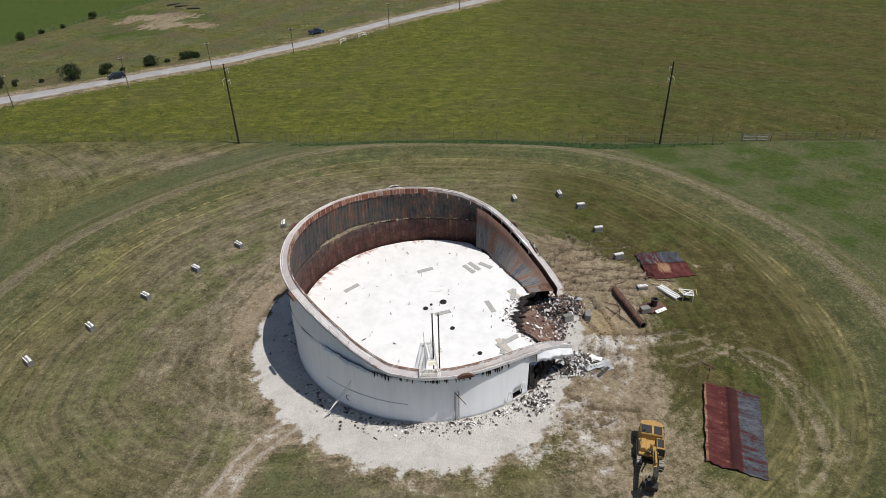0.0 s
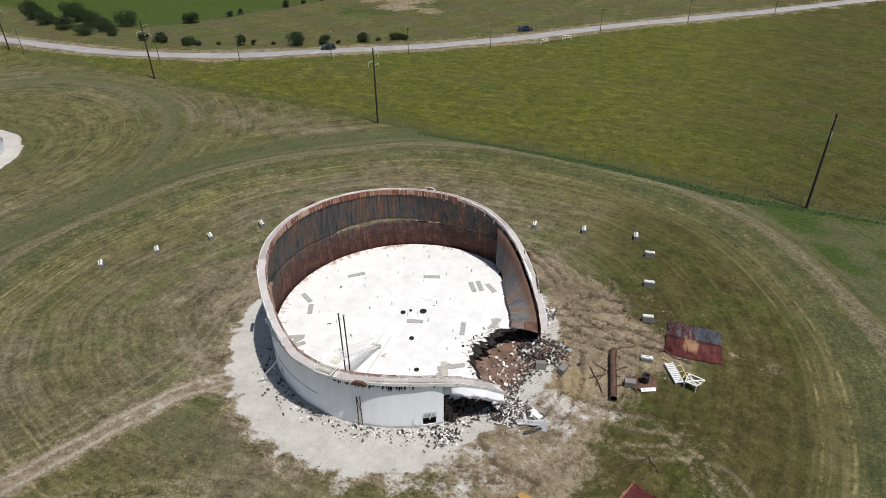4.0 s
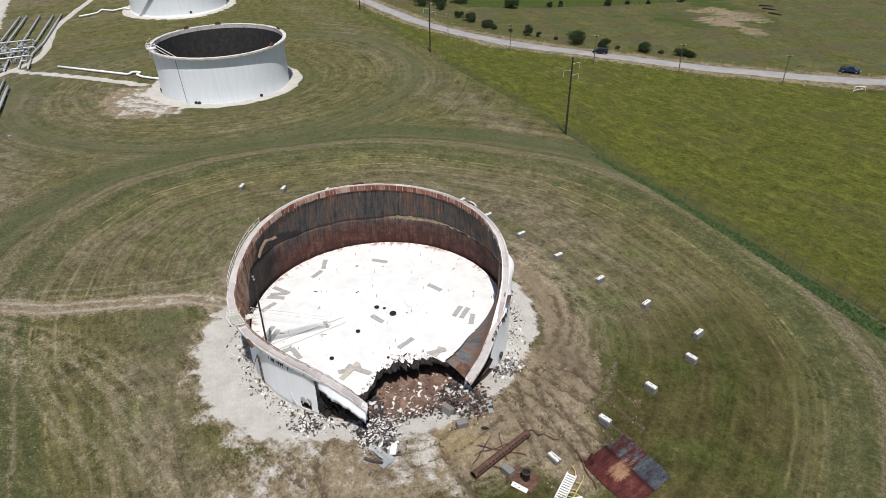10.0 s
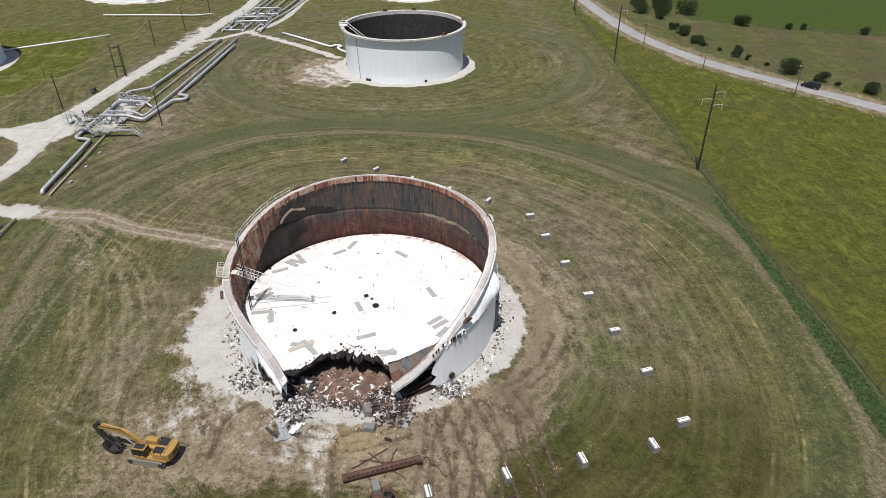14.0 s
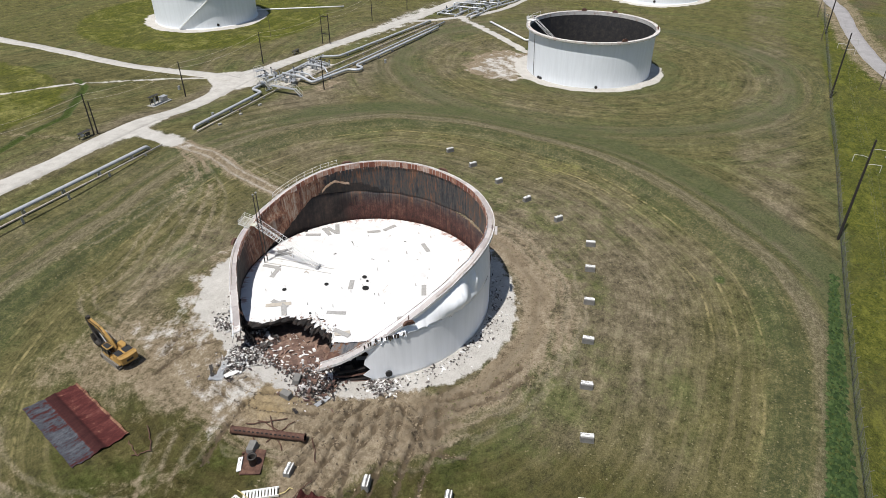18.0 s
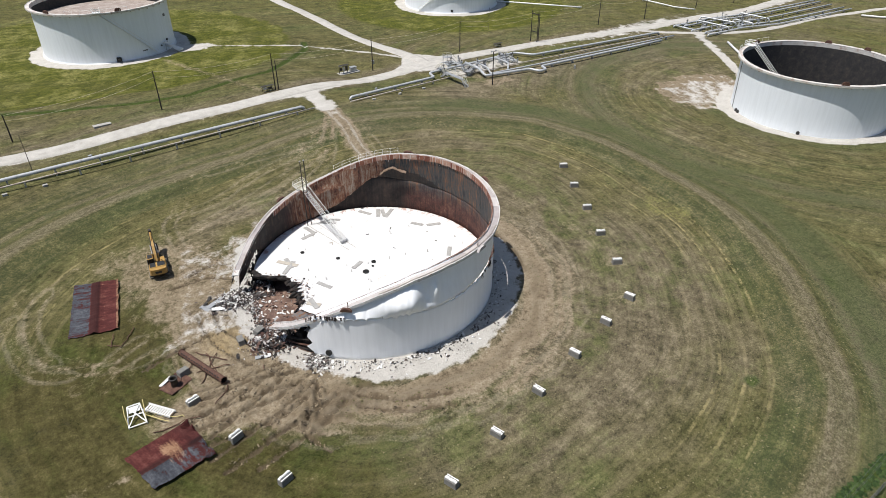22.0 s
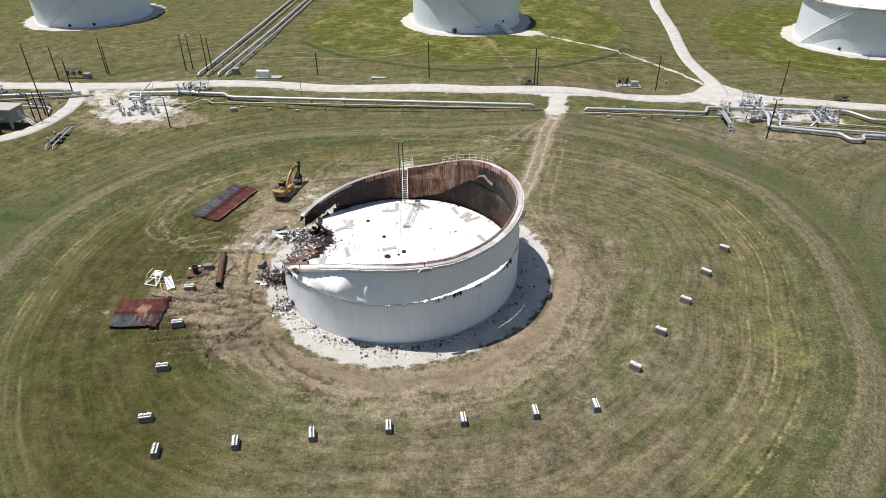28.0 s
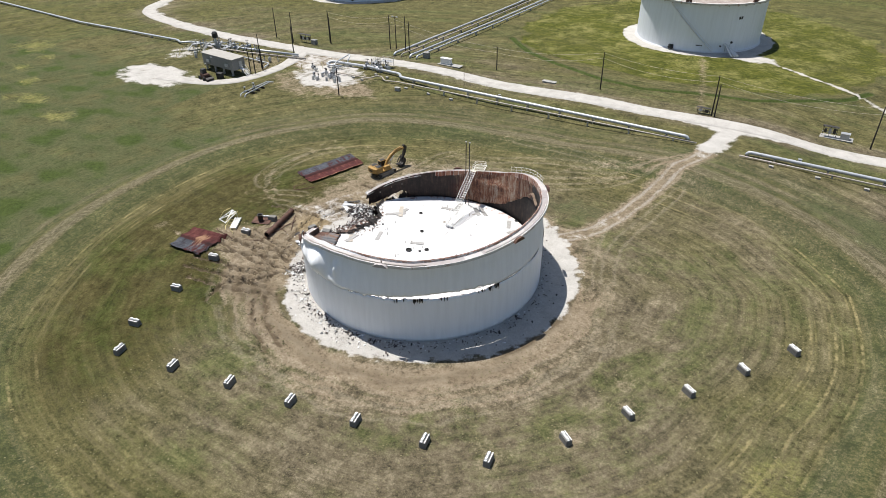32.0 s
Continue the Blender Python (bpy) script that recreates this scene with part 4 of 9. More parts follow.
    for line in RUTS:
        q = seg_dist(X, Y, line) + 0.25 * waves(X, Y, 3.1)
        soil_shade = np.maximum(soil_shade, (0.72 + 0.3 * waves(X, Y, 1.7)) * np.exp(-(q / 0.3) ** 2))
    soil_shade = np.maximum(soil_shade, 0.42 * soft(np.hypot((X - 13) / 7, (Y - 88) / 3) * 4 - 4 - 2 * w6, 3))
    soil_shade = np.maximum(soil_shade, 0.36 * soft(np.abs(r - 18.4) - 0.7 - 0.4 * w6, 1.2) * soft(np.abs(ang + 0.14) - 0.28, 0.15))
    soil_shade = np.maximum(soil_shade, 0.34 * soft(np.abs(r - 24.6 - w17) - 1.2, 2) * soft(78 - Y, 6))
    # edge of the tank's shadow on the western pad, painted into the ground colour
    soil_shade = np.maximum(soil_shade, 0.55 * soft(np.abs(r - 22.4 - 0.5 * w6) - 1.3, 1.2) * soft(np.abs(np.mod(ang, 2 * np.pi) - 3.05) - 0.5, 0.25))
    # dry and trodden turf
    worn = 0.30 * soft(r - 40, 34) + 0.34 * soft(84 - Y, 20) * soft(r - 47, 16) * soft(X - 12, 24) + 0.35 * soft(line_road - 6, 5) + 0.22 * soft(Y + 2, 6) * soft(-40 - Y, 10) + 0.2 * soft(X + 18, 30) * (d < 0)
    worn = np.maximum(worn, 0.55 * soft(seg_dist(X, Y, [(-21, 52), (-10, 40), (5, 38), (14, 42), (24, 40)]) - 5, 8))
    worn = np.maximum(worn, 0.66 * soft(seg_dist(X, Y, [(33, 83), (37, 82.6), (44, 82)]) - 0.7 - 0.3 * w6, 1.2))
    worn = np.maximum(worn, 0.5 * soft(np.abs(Y - 122) - 8, 8) * (d > 6) * soft(X + 30, 12))
    worn = worn + 0.34 * soft(X + 46, 30) * soft(Y - 100, 40) * soft(8 - Y, 8) * (d > 2) + 0.22 * soft(Y - 22, 16) * soft(7 - Y, 6) * (d > 3)
    road = seg_dist(X, Y, NORTH_ROAD)
    worn = worn - 0.75 * soft(20 - X, 20) * (Y > 30) * (Y < 131) * (1 - churn(X, Y))
    fy = fence_y(X)
    wid = np.interp(X, [-40, -10, 22, 40, 56, 70], [0.7, 1.3, 2.0, 1.2, 0.5, 0.1])
    pasture = soft(fy - Y, 1.0) * soft(6.5 - road, 2)
    pasture = np.maximum(pasture, 0.44 * soft(150 - r, 60))
    edge = np.interp(Y, [168, 188, 203.6, 223.8, 246.5, 262.7, 286.6, 320, 600], [-200, -186, -176.3, -165.5, -154.1, -146.9, -136.1, -120, 0])
    beyond = (X < edge) * (Y > 182) * (road > 14)
    nfield = (Y > 132) * (Y > 160 + 0.35 * (X + 130)) * (road > 5) * (1 - beyond) * (seg_dist(X, Y, [(-700, 186), (-282, 145), (-200, 149.5), (-130, 163.5), (-78, 203), (10, 284), (220, 500)]) > 4) * ((Y - np.interp(X, [-700, -282, -200, -130, -78, 10, 220], [186, 145, 149.5, 163.5, 203, 284, 500])) > 0)
    pasture = np.where(nfield > 0, 0.46 + 0.16 * waves(X, Y, 26), pasture)
    worn = worn + nfield * (0.1 + 0.5 * waves(Y, X, 19))
    soil_shade = np.maximum(soil_shade, nfield * (0.22 + 0.3 * waves(X, Y, 37)))
    fr = seg_dist(X, Y, FURROW)
    inside3 = soft(np.hypot(X + 7.4, Y + 74.8) - 52 - 3 * w17, 6) * soft(Y + 27 + 0.24 * np.abs(X + 9), 4)
    pasture = np.maximum(pasture, 0.95 * inside3)
    pasture = np.maximum(pasture, 0.75 * soft(np.hypot(X + 134, Y + 70) - 46, 10))
    lush = 1.05 * soft(np.abs(Y - fy + 0.5 + wid) - wid - 0.35 * w6, 1.2) * soft(-36 - X, 6)
    lush = np.maximum(lush, (0.72 + 0.12 * soft(92 - Y, 30) + 0.3 * waves(X - 1.2 * Y, X + Y, 34) + 0.16 * waves(X, Y, 11)) * soft(5 - d, 5) * soft(30 - X, 14) * (Y < 131) * soft(np.where(X > 85, 26, 48) - Y, 14))
    lush = np.maximum(lush, 0.9 * blob(19.2, 104.5, 2.2, 2.2, 0.7) + 0.9 * blob(-29, 116, 1.3, 1.0, 0.6))
    olive = (0.84 + 0.2 * w17 + 0.12 * w6) * soft(12 - X, 20) * soft(d + 7, 8) * soft(50 - Y, 20) * (r > 23) * (1 - churn(X, Y))
    olive = np.maximum(olive, (0.72 + 0.15 * w17) * soft(14 - X, 50) * (Y > fy))
    lush = np.maximum(lush, 0.34 * soft(w31 * -4 + 1.6, 3) * (np.abs(d + 20) < 26))
    lush = np.maximum(lush, 0.62 * blob(-17, 41.5, 9, 3.2, 1.0, 0.4))
    lush = np.maximum(lush, 1.5 * np.exp(-((fr + 0.2 * w6) / 1.1) ** 2))
    lush = np.maximum(lush, 0.48 * soft(fr - 1.6, 2) * inside3)
    gold = (0.36 + 0.3 * w31 + 0.18 * w17) * soft(np.hypot(X + 7.4, Y + 74.8) - 62, 14) * soft(Y + 12, 10) * soft(2 - fr + 60 * (1 - inside3), 2)
    for cx, cy, cr in ((167, 33, 6), (120, 60, 4), (104, 63.5, 3.5), (148, 47, 3), (134, 53, 3), (127, 62, 2.2), (152, 38, 2.5)):
        gold = np.maximum(gold, 0.72 * np.exp(-(np.hypot((X - cx) / 1.5, Y - cy) / cr) ** 2))
    gold = np.maximum(gold, (0.25 + 0.2 * w31 + 0.15 * w17) * soft(np.hypot(X + 134, Y + 70) - 52, 16) * soft(Y + 14, 8))
    gold = np.maximum(gold, 0.5 * np.exp(-(np.hypot((X + 57) / 4.5, (Y - 84) / 7)) ** 2))
    lush = np.maximum(lush, 0.95 * beyond)
    lush = np.maximum(lush, (0.5 + 0.3 * w31 + 0.25 * w17) * nfield)
    for bx, by, br in ((-121.4, 241.4, 11), (-106.6, 263.9, 8), (-132.7, 269.1, 9)):
        lush = np.maximum(lush, 1.0 * soft(np.hypot((X - bx) / 1.5, Y - by) - br - 4 * w17, 6))
    lush = np.maximum(lush, 0.5 * soft(np.hypot(X + 134, Y - 72) - 30, 8))
    lush = np.maximum(lush, (0.68 + 0.14 * w17) * soft(np.abs(d - 10) - 5, 5) * (Y > 20) * (Y < fy) * (X < 30))
    lush = np.maximum(lush, (0.62 + 0.14 * w17) * soft(np.abs(np.hypot(X + 134.4, Y - 72.5) - 56) - 4, 6) * (Y <= 131))
    worn = worn - 0.1 * soft(X + 55, 14) * soft(50 - Y, 20) + 0.1 * soft(X + 26, 14) * (d < 0)
    # dark green fence-foot line: weeds, with the fence's shadow kept in the colour
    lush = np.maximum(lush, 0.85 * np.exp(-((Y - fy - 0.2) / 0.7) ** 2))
    near2 = np.hypot(X - OTHER_TANKS[0][0], Y - OTHER_TANKS[0][1]) - 53
    close = np.abs(near2) < np.abs(d)
    dd = np.where(close, near2, d)
    arc = np.where(close, np.arctan2(Y - OTHER_TANKS[0][1], X - OTHER_TANKS[0][0]), np.arctan2(Y - DYKE[1], X - DYKE[0]))
    arc = np.abs(arc) * 57
    banded = (1 - soft(r - 27, 4)) * (Y < fy - 0.8) * soft(9 - Y, 10) * soft(np.abs(dd) - 26, 10) * (1 - churn(X, Y)) * np.where(X > 66, 0.4, np.where(close, 0.6, 1.0))
    lane = np.full(X.shape, 9.0)
    lane = np.minimum(lane, seg_dist(X, Y, [tuple(q) for q in spline(ENTRANCE, 2.0)]) + 0.15 * w9)
    track = np.minimum.reduce([seg_dist(X, Y, [tuple(q) for q in spline(line, 2.0)]) + 0.1 * w9 + 4 * soft(np.minimum(np.hypot(X - line[0][0], Y - line[0][1]), np.hypot(X - line[-1][0], Y - line[-1][1])) - 3.0, 5.0) for line in TRACKS])
    for q in (23.2, 25.6, 27.9, 30.4):
        track = np.minimum(track, np.abs(r - q - 0.8 * w17 - 0.5 * waves(X, Y, 11)) + 6 * (1 - north) + 0.6 * (w31 > 0.1))
    m = Mesh()
    m.v = list(zip(X.ravel().tolist(), Y.ravel().tolist(), Z.ravel().tolist()))
    i, j = np.meshgrid(np.arange(nx - 1), np.arange(ny - 1))
    a = (j * nx + i).ravel()
    m.f = np.stack([a, a + 1, a + 1 + nx, a + nx], 1).tolist()
    m.m = [0]
    for key, val in (("lime", lime), ("soil", soil), ("worn", worn), ("pasture", pasture), ("lush", lush), ("dyke", dd), ("arc", arc), ("sand", sand), ("soil_shade", soil_shade), ("banded", banded), ("gold", gold), ("olive", olive), ("lane", np.minimum(lane, 9.0)), ("track", np.minimum(track, 9.0))):
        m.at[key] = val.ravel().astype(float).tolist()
    return tagged(m.ob("ground", M_GROUND, smooth=True), "mown half-dry grass with limestone, bare soil and tyre ruts", "ground", kind="structure")


def strip(name, line, width, mat, label, dz=0.09, ragged=0.35, step=2.5):
    """A road laid on the land, slightly crowned and ragged at its edges."""
    p = [Vector((*q, 0)) for q in spline(line, step)]
    rows = []
    for i, c in enumerate(p):
        d = (p[min(i + 1, len(p) - 1)] - p[max(i - 1, 0)]).normalized()
        s = Vector((-d.y, d.x, 0))
        w0 = width / 2 + ragged * (noise.noise((i * 0.31, 0.0, width)) + 0.5 * noise.noise((i * 1.7, 3.0, width)))
        w1 = width / 2 + ragged * (noise.noise((i * 0.31, 9.0, width)) + 0.5 * noise.noise((i * 1.7, 7.0, width)))
        row = []
        for k in (-1.0, -0.93, -0.5, 0.0, 0.5, 0.93, 1.0):
            q = c + s * (k * (w0 if k < 0 else w1))
            row.append((q.x, q.y, hz(q.x, q.y) + (dz * (1.15 - 0.3 * abs(k)) if abs(k) < 0.99 else -0.15)))
        rows.append(row)
    m = Mesh().rings(rows, flip=True)
    return tagged(m.ob(name, mat, smooth=True), label, "road", kind="structure")


ground()
strip("road", NORTH_ROAD, 5.4, M_ASPHALT, "pale worn asphalt road between pastures", 0.2, 0.12, 6)
strip("gravel_road", LIME_ROAD, 4.9, M_GRAVEL, "white crushed-limestone service road", 0.14, 0.22, 3)
strip("gravel_road", BRANCH_ROAD, 4.1, M_GRAVEL, "white crushed-limestone side road", 0.15, 0.2, 3)
strip("gravel_road", [(-156, -0.5), (-164, 7.5), (-175, 16), (-190, 22.5), (-223, 25), (-245, 27.5), (-274, 36.5), (-310, 50)], 2.5, M_GRAVEL, "narrow white limestone lane behind the far manifold", 0.13, 0.4, 2)
strip("gravel_road", DRIVE, 4.0, M_GRAVEL, "white limestone drive to the control building", 0.13, 0.5, 2)

# ---- the wrecked tank ----
TR = 17.75
RIM_A = [12, 20, 30, 40, 50, 60, 75, 90, 105, 120, 140, 160, 180, 200, 220, 230, 240, 250, 260, 270, 280, 290, 300, 310, 320, 328, 334]
RIM_R = [18.6, 18.1, 17.5, 17.15, 17.05, 17.05, 17.05, 17.15, 17.5, 17.85, 17.9, 17.7, 17.6, 17.6, 17.5, 17.6, 17.9, 18.4, 18.8, 18.65, 18.3, 17.9, 17.65, 17.6, 17.95, 18.6, 19.5]
RIM_Z = [2.9, 3.8, 5.3, 6.9, 8.45, 9.8, 11.15, 11.7, 11.9, 12.0, 12.4, 12.75, 13.0, 12.9, 12.5, 12.0, 11.15, 9.95, 8.7, 8.05, 7.7, 7.4, 7.1, 6.65, 5.95, 4.9, 3.7]
TEAR = ([28, 34, 46, 60, 85, 101, 125, 150, 160, 200, 228, 236, 244, 253, 265, 298, 308, 314], [5.3, 6.5, 6.6, 6.8, 6.5, 6.6, 6.9, 6.85, 7.0, 7.5, 8.2, 8.1, 7.5, 6.9, 6.6, 6.5, 6.6, 6.2])
HANG = ([12, 20, 31, 38, 60, 85, 98, 112, 130, 150, 157, 200, 228, 236, 245, 255, 270, 308, 316, 334], [1.9, 2.8, 4.3, 6.4, 6.75, 6.5, 6.6, 7.0, 7.55, 7.45, 7.02, 7.5, 8.2, 8.1, 6.2, 4.2, 3.0, 3.0, 4.2, 1.6])
BITE = ([-40, -33, -30, -27, -24, -20, -11, -1, 7, 12, 25, 35, 46, 55, 65, 72], [17.3, 17.3, 16.8, 15.4, 14.0, 12.6, 11.5, 12.0, 12.7, 14.1, 13.8, 13.6, 14.2, 15.0, 16.5, 17.3])


def rim(a):
    return float(np.interp(a, RIM_A, RIM_R)), float(np.interp(a, RIM_A, RIM_Z))


def jag(a, amp, seed=0.0):
    return amp * (noise.noise((a * 0.45, seed, 0)) + 0.7 * noise.noise((a * 1.6, seed, 5)))


def polar(r, a, z):
    return (r * math.cos(radians(a)), r * math.sin(radians(a)), z)


def two_sided(rows, thick, skip=None, tops=None):
    """A curved plate with an outer face (slot 0), an inner face (slot 1) and torn edges (slot 2). rows[i][j]: (r, a, z)."""
    m = Mesh()
    ni, nj = len(rows), len(rows[0])
    out = [polar(r, a, z) for row in rows for r, a, z in row]
    inn = [polar(r - thick, a, z) for row in rows for r, a, z in row]
    k = len(out)
    m.v = out + inn
    solid = set()
    for i in range(ni - 1):
        for j in range(nj - 1):
            if skip and skip(*(sum(rows[p][q][c] for p in (i, i + 1) for q in (j, j + 1)) / 4 for c in (1, 2))):
                continue
            solid.add((i, j))
    for i, j in solid:
        a, b, c, d = i * nj + j, (i + 1) * nj + j, (i + 1) * nj + j + 1, i * nj + j + 1
        m.f += [(a, b, c, d), (a + k, d + k, c + k, b + k)]
        m.m += [0, 1]
        for (p, q), nb in (((a, b), (i, j - 1)), ((c, d), (i, j + 1)), ((d, a), (i - 1, j)), ((b, c), (i + 1, j))):
            if nb not in solid:
                m.f.append((p, p + k, q + k, q))
                m.m.append(2)
    if tops:
        m.at["top"] = tops * 2
    return m


tank = thing("storage_tank", (TANK[0], TANK[1], 0.0), "white steel oil tank torn open, upper wall slumped, rusty inside", "tank")

# lower courses of the shell
cols = np.arange(28, 314.01, 0.6)
rows = []
for a in cols:
    torn = a < 157 or a > 229
    top = float(np.interp(a, *TEAR)) + (jag(a, 0.28, 2.0) if torn else 0)
    if a < 36:
        top -= 0.9 * abs(noise.noise((a * 2.1, 1.0, 1.0)))
    rows.append([(TR + 0.06 * math.sin(a * 0.35) * (f ** 2), a + max(0, 31 - a) * 0.9 * (0.6 + 1.1 * noise.noise((f * 7, 3, 5))), top * f) for f in (0, 0.06, 0.2, 0.35, 0.5, 0.65, 0.8, 0.93, 1.0)])
opening = lambda a, z: 305.6 < a < 310.6 and 0.25 < z < 1.4
m = two_sided(rows, 0.09, opening, [0.3] * (len(rows) * 9))
# southern lining darkest: tar coat plus the slumped band's shadow, as colour
m.at["tarred"] = [float(np.interp(a, [60, 100, 190, 214, 232, 314], [0.62, 0.1, 0.1, 0.4, 1.0, 1.0])) for a in cols for _ in range(9)] * 2
m.ob("lower_shell", [M_WHITE, M_RUSTWALL, M_RUST], tank, "white outside, rust-red inside, with a jagged torn top", True)

# upper courses, sagging with the rim
rows, tops = [], []
for a in np.arange(12, 334.01, 0.6):
    r, z = rim(a)
    zb = float(np.interp(a, *HANG)) + (jag(a, 0.22, 8.0) if (a < 157 or a > 229) else 0) - (0.75 * max(0.0, noise.noise((a * 1.9, 2.0, 4.0))) * (a < 72))
    rb = TR - 0.02
    if 98 <= a < 150:
        rb = TR - 0.12 * math.sin(math.pi * min(1, (150 - a) / 50)) ** 0.7
    if a > 236:
        rb = TR - 0.45 * min(1, (a - 236) / 12)
    if a > 312:
        rb = (TR - 0.45) + (r - 0.15 - TR + 0.45) * min(1, (a - 312) / 5)
    if a < 98:
        rb = TR + 0.12 * min(1, (98 - a) / 10)
    if a < 36:
        rb = rb + (r - 0.6 - rb) * min(1, (36 - a) / 6)
    rt = r - 0.5
    row = []
    for s in np.linspace(0, 1, 15):
        hump = math.sin(math.pi * s ** 0.8)
        wide = 9.5 if a < 72 else 5.0
        bulge = 1.15 * math.exp(-((a - 72) / wide) ** 2) * math.sin(math.pi * s ** 1.35) ** 1.2
        bulge += 0.5 * math.exp(-((a - 84) / 1.7) ** 2) * math.exp(-((s - 0.55) / 0.22) ** 2) - 0.3 * math.exp(-((a - 80.5) / 1.6) ** 2) * math.exp(-((s - 0.6) / 0.2) ** 2)
        if a > 228:
            bulge += 0.12 * noise.noise((a * 0.12, s * 3, 3)) * hump
        zz = z + 0.35 + (zb - z - 0.35) * s
        rr = rt + (rb - rt) * s + bulge * 1.1
        if 238 < a < 304 and zz < np.interp(a, *TEAR) + 0.45:
            rr = min(rr, TR - 0.2)
        row.append((rr, a, zz))
        tops.append(1.0 - s * 1.25)
    rows.append(row)
rows = [list(reversed(row)) for row in rows]
tops = [t for i in range(len(rows)) for t in reversed(tops[i * 15:i * 15 + 15])]
m = two_sided(rows, 0.08, None, tops)
# slumped band kept bright, its sunlight put into the lining colour
m.at["slump"] = [float(np.interp(row[0][1], [200, 224, 236, 272, 296], [0, 0.15, 1.0, 0.9, 0.0])) for row in rows for _ in row] * 2
SOOT = ([186, 196, 206, 214, 219, 224, 229, 232, 237], [6.5, 7.6, 9.0, 9.6, 9.9, 10.4, 9.6, 8.6, 6.5])
# dark stain below the SOOT line; lining darker towards both ends
m.at["tarred"] = [max(float(np.interp(q[1], [12, 60, 74, 270, 290, 334], [0.55, 0.5, 0.0, 0.0, 0.62, 0.9])), 1.0 if q[2] < np.interp(q[1], *SOOT) + 0.25 * noise.noise((q[1] * 0.5, 1, 1)) and 186 < q[1] < 237 else 0.0) for row in rows for q in row] * 2
m.ob("upper_shell", [M_WHITE, M_RUSTWALL, M_RUST], tank, "upper wall plates slumped towards the breach, crumpled and split", True)

# curled lip of lining standing off the wall above the sooty patch
lip = []
for i in range(22):
    a = 216 + 15 * i / 21
    z = float(np.interp(a, *SOOT)) + 0.12 * noise.noise((a * 0.9, 2, 2))
    r = float(np.interp(a, RIM_A, RIM_R)) - 0.62
    w = 0.2 + 0.15 * noise.noise((a * 0.5, 6, 1))
    lip.append([polar(r + 0.05, a, z + w), polar(r - 0.12, a, z + w * 0.6), polar(r - 0.28, a, z), polar(r - 0.2, a, z - w * 0.5), polar(r - 0.1, a, z - w * 0.2), polar(r - 0.02, a, z + w * 0.5)])
Mesh().rings(lip, 0, True).ob("curled_lip", M_LIP, tank, "brown curled lip of torn lining")

# wall plates folded inwards over the roof at the north-east
rows, tops, along = [], [], []
for a in np.arange(13, 66.1, 0.8):
    r, z = rim(a)
    k = min(1.0, (66 - a) / 14)
    ri = float(np.interp(a, *BITE)) - 0.1
    row = []
    for s in np.linspace(0, 1, 9):
        top_r, top_z = r - 0.75, z - 0.5
        rr = top_r + (ri - top_r) * s
        zz = top_z + (2.84 - top_z) * (s ** 0.72) + 0.22 * noise.noise((a * 0.16, s * 1.2, 6)) * math.sin(math.pi * s) + 0.32 * math.sin(a * 1.5 + 2 * noise.noise((a * 0.2, 0, 0))) * s * (1 - s)
        row.append((rr * k + (top_r - 0.05 * s) * (1 - k) + (0.14 * jag(a, 1.0, 4) if s > 0.95 else 0), a, zz if k > 0.05 else zz))
        tops.append(1 - s)
        along.append(a * 0.3)
    rows.append(row)
m = two_sided(rows, 0.07, None, tops)
m.at["along"] = along * 2
m.ob("folded_plate", [M_RUST, M_FOLD, M_RUST], tank, "rust-streaked wall plate folded inwards onto the roof", True)

# wind girder, the walkway round the rim
sect = [(-0.06, 0.0), (-0.06, 0.34), (0.02, 0.36), (0.04, 0.06), (0.88, 0.03), (0.9, 0.12), (0.97, 0.12), (0.98, -0.26), (0.9, -0.26), (0.88, -0.08), (0.0, -0.06)]
rows = []
for a in np.arange(12, 334.01, 1.0):
    r, z = rim(a)
    zt = z + 0.04 * noise.noise((a * 0.2, 0, 0))
    rows.append([polar(r - 0.5 + u, a, zt + w) for u, w in sect])
m = Mesh().rings(rows, 0, True, True)
n = len(sect)
m.f += [tuple(range(n)), tuple(range(len(m.v) - n, len(m.v)))[::-1]]
m.m += [0, 0]
m.at["rusted"] = [0.0 if 5 <= k <= 9 else (0.75 if k < 3 and 95 < a < 292 else 0.3) for a in np.arange(12, 334.01, 1.0) for k in range(len(sect))]
m.ob("wind_girder", M_RIMWALK, tank, "white walkway girder with rust along its joints")
# grey deck plates of the walkway
def arc_plate(name, a, w, section, mat, label=""):
    """A curved plate along the rim; section: corners (outwards, up) from the rim line."""
    b = Mesh()
    n = max(2, int(w / 1.2) + 1)
    b.rings([[polar(rim(q)[0] + u, q, rim(q)[1] + v) for u, v in section] for q in (a + w * i / (n - 1) for i in range(n))], 0, True)
    k = len(section)
    b.f += [tuple(reversed(range(k))), tuple(range(k * (n - 1), k * n))]
    b.m += [0, 0]
    return b.ob(name, mat, tank, label)


for a in np.arange(13, 330, 8.0):
    arc_plate("walkway_plate", a, min(7.9, 332 - a), ((-0.42, 0.05), (0.34, 0.05), (0.34, 0.085), (-0.42, 0.085)), M_WALKGREY)
# rust-red plates on the inner face of the rim, pale laps between them
rp = random.Random(12)
a = 92.0
while a < 296:
    w, lo = rp.uniform(1.2, 3.6), -0.34 - rp.uniform(0, 0.16)
    arc_plate("rim_plate", a, w, ((-0.64, lo), (-0.585, lo), (-0.585, 0.36), (-0.64, 0.36)), M_WALKRED)
    arc_plate("rim_lap", a + w, 0.14, ((-0.65, lo), (-0.585, lo), (-0.585, 0.37), (-0.65, 0.37)), M_GIRDER)
    a += w + 0.14
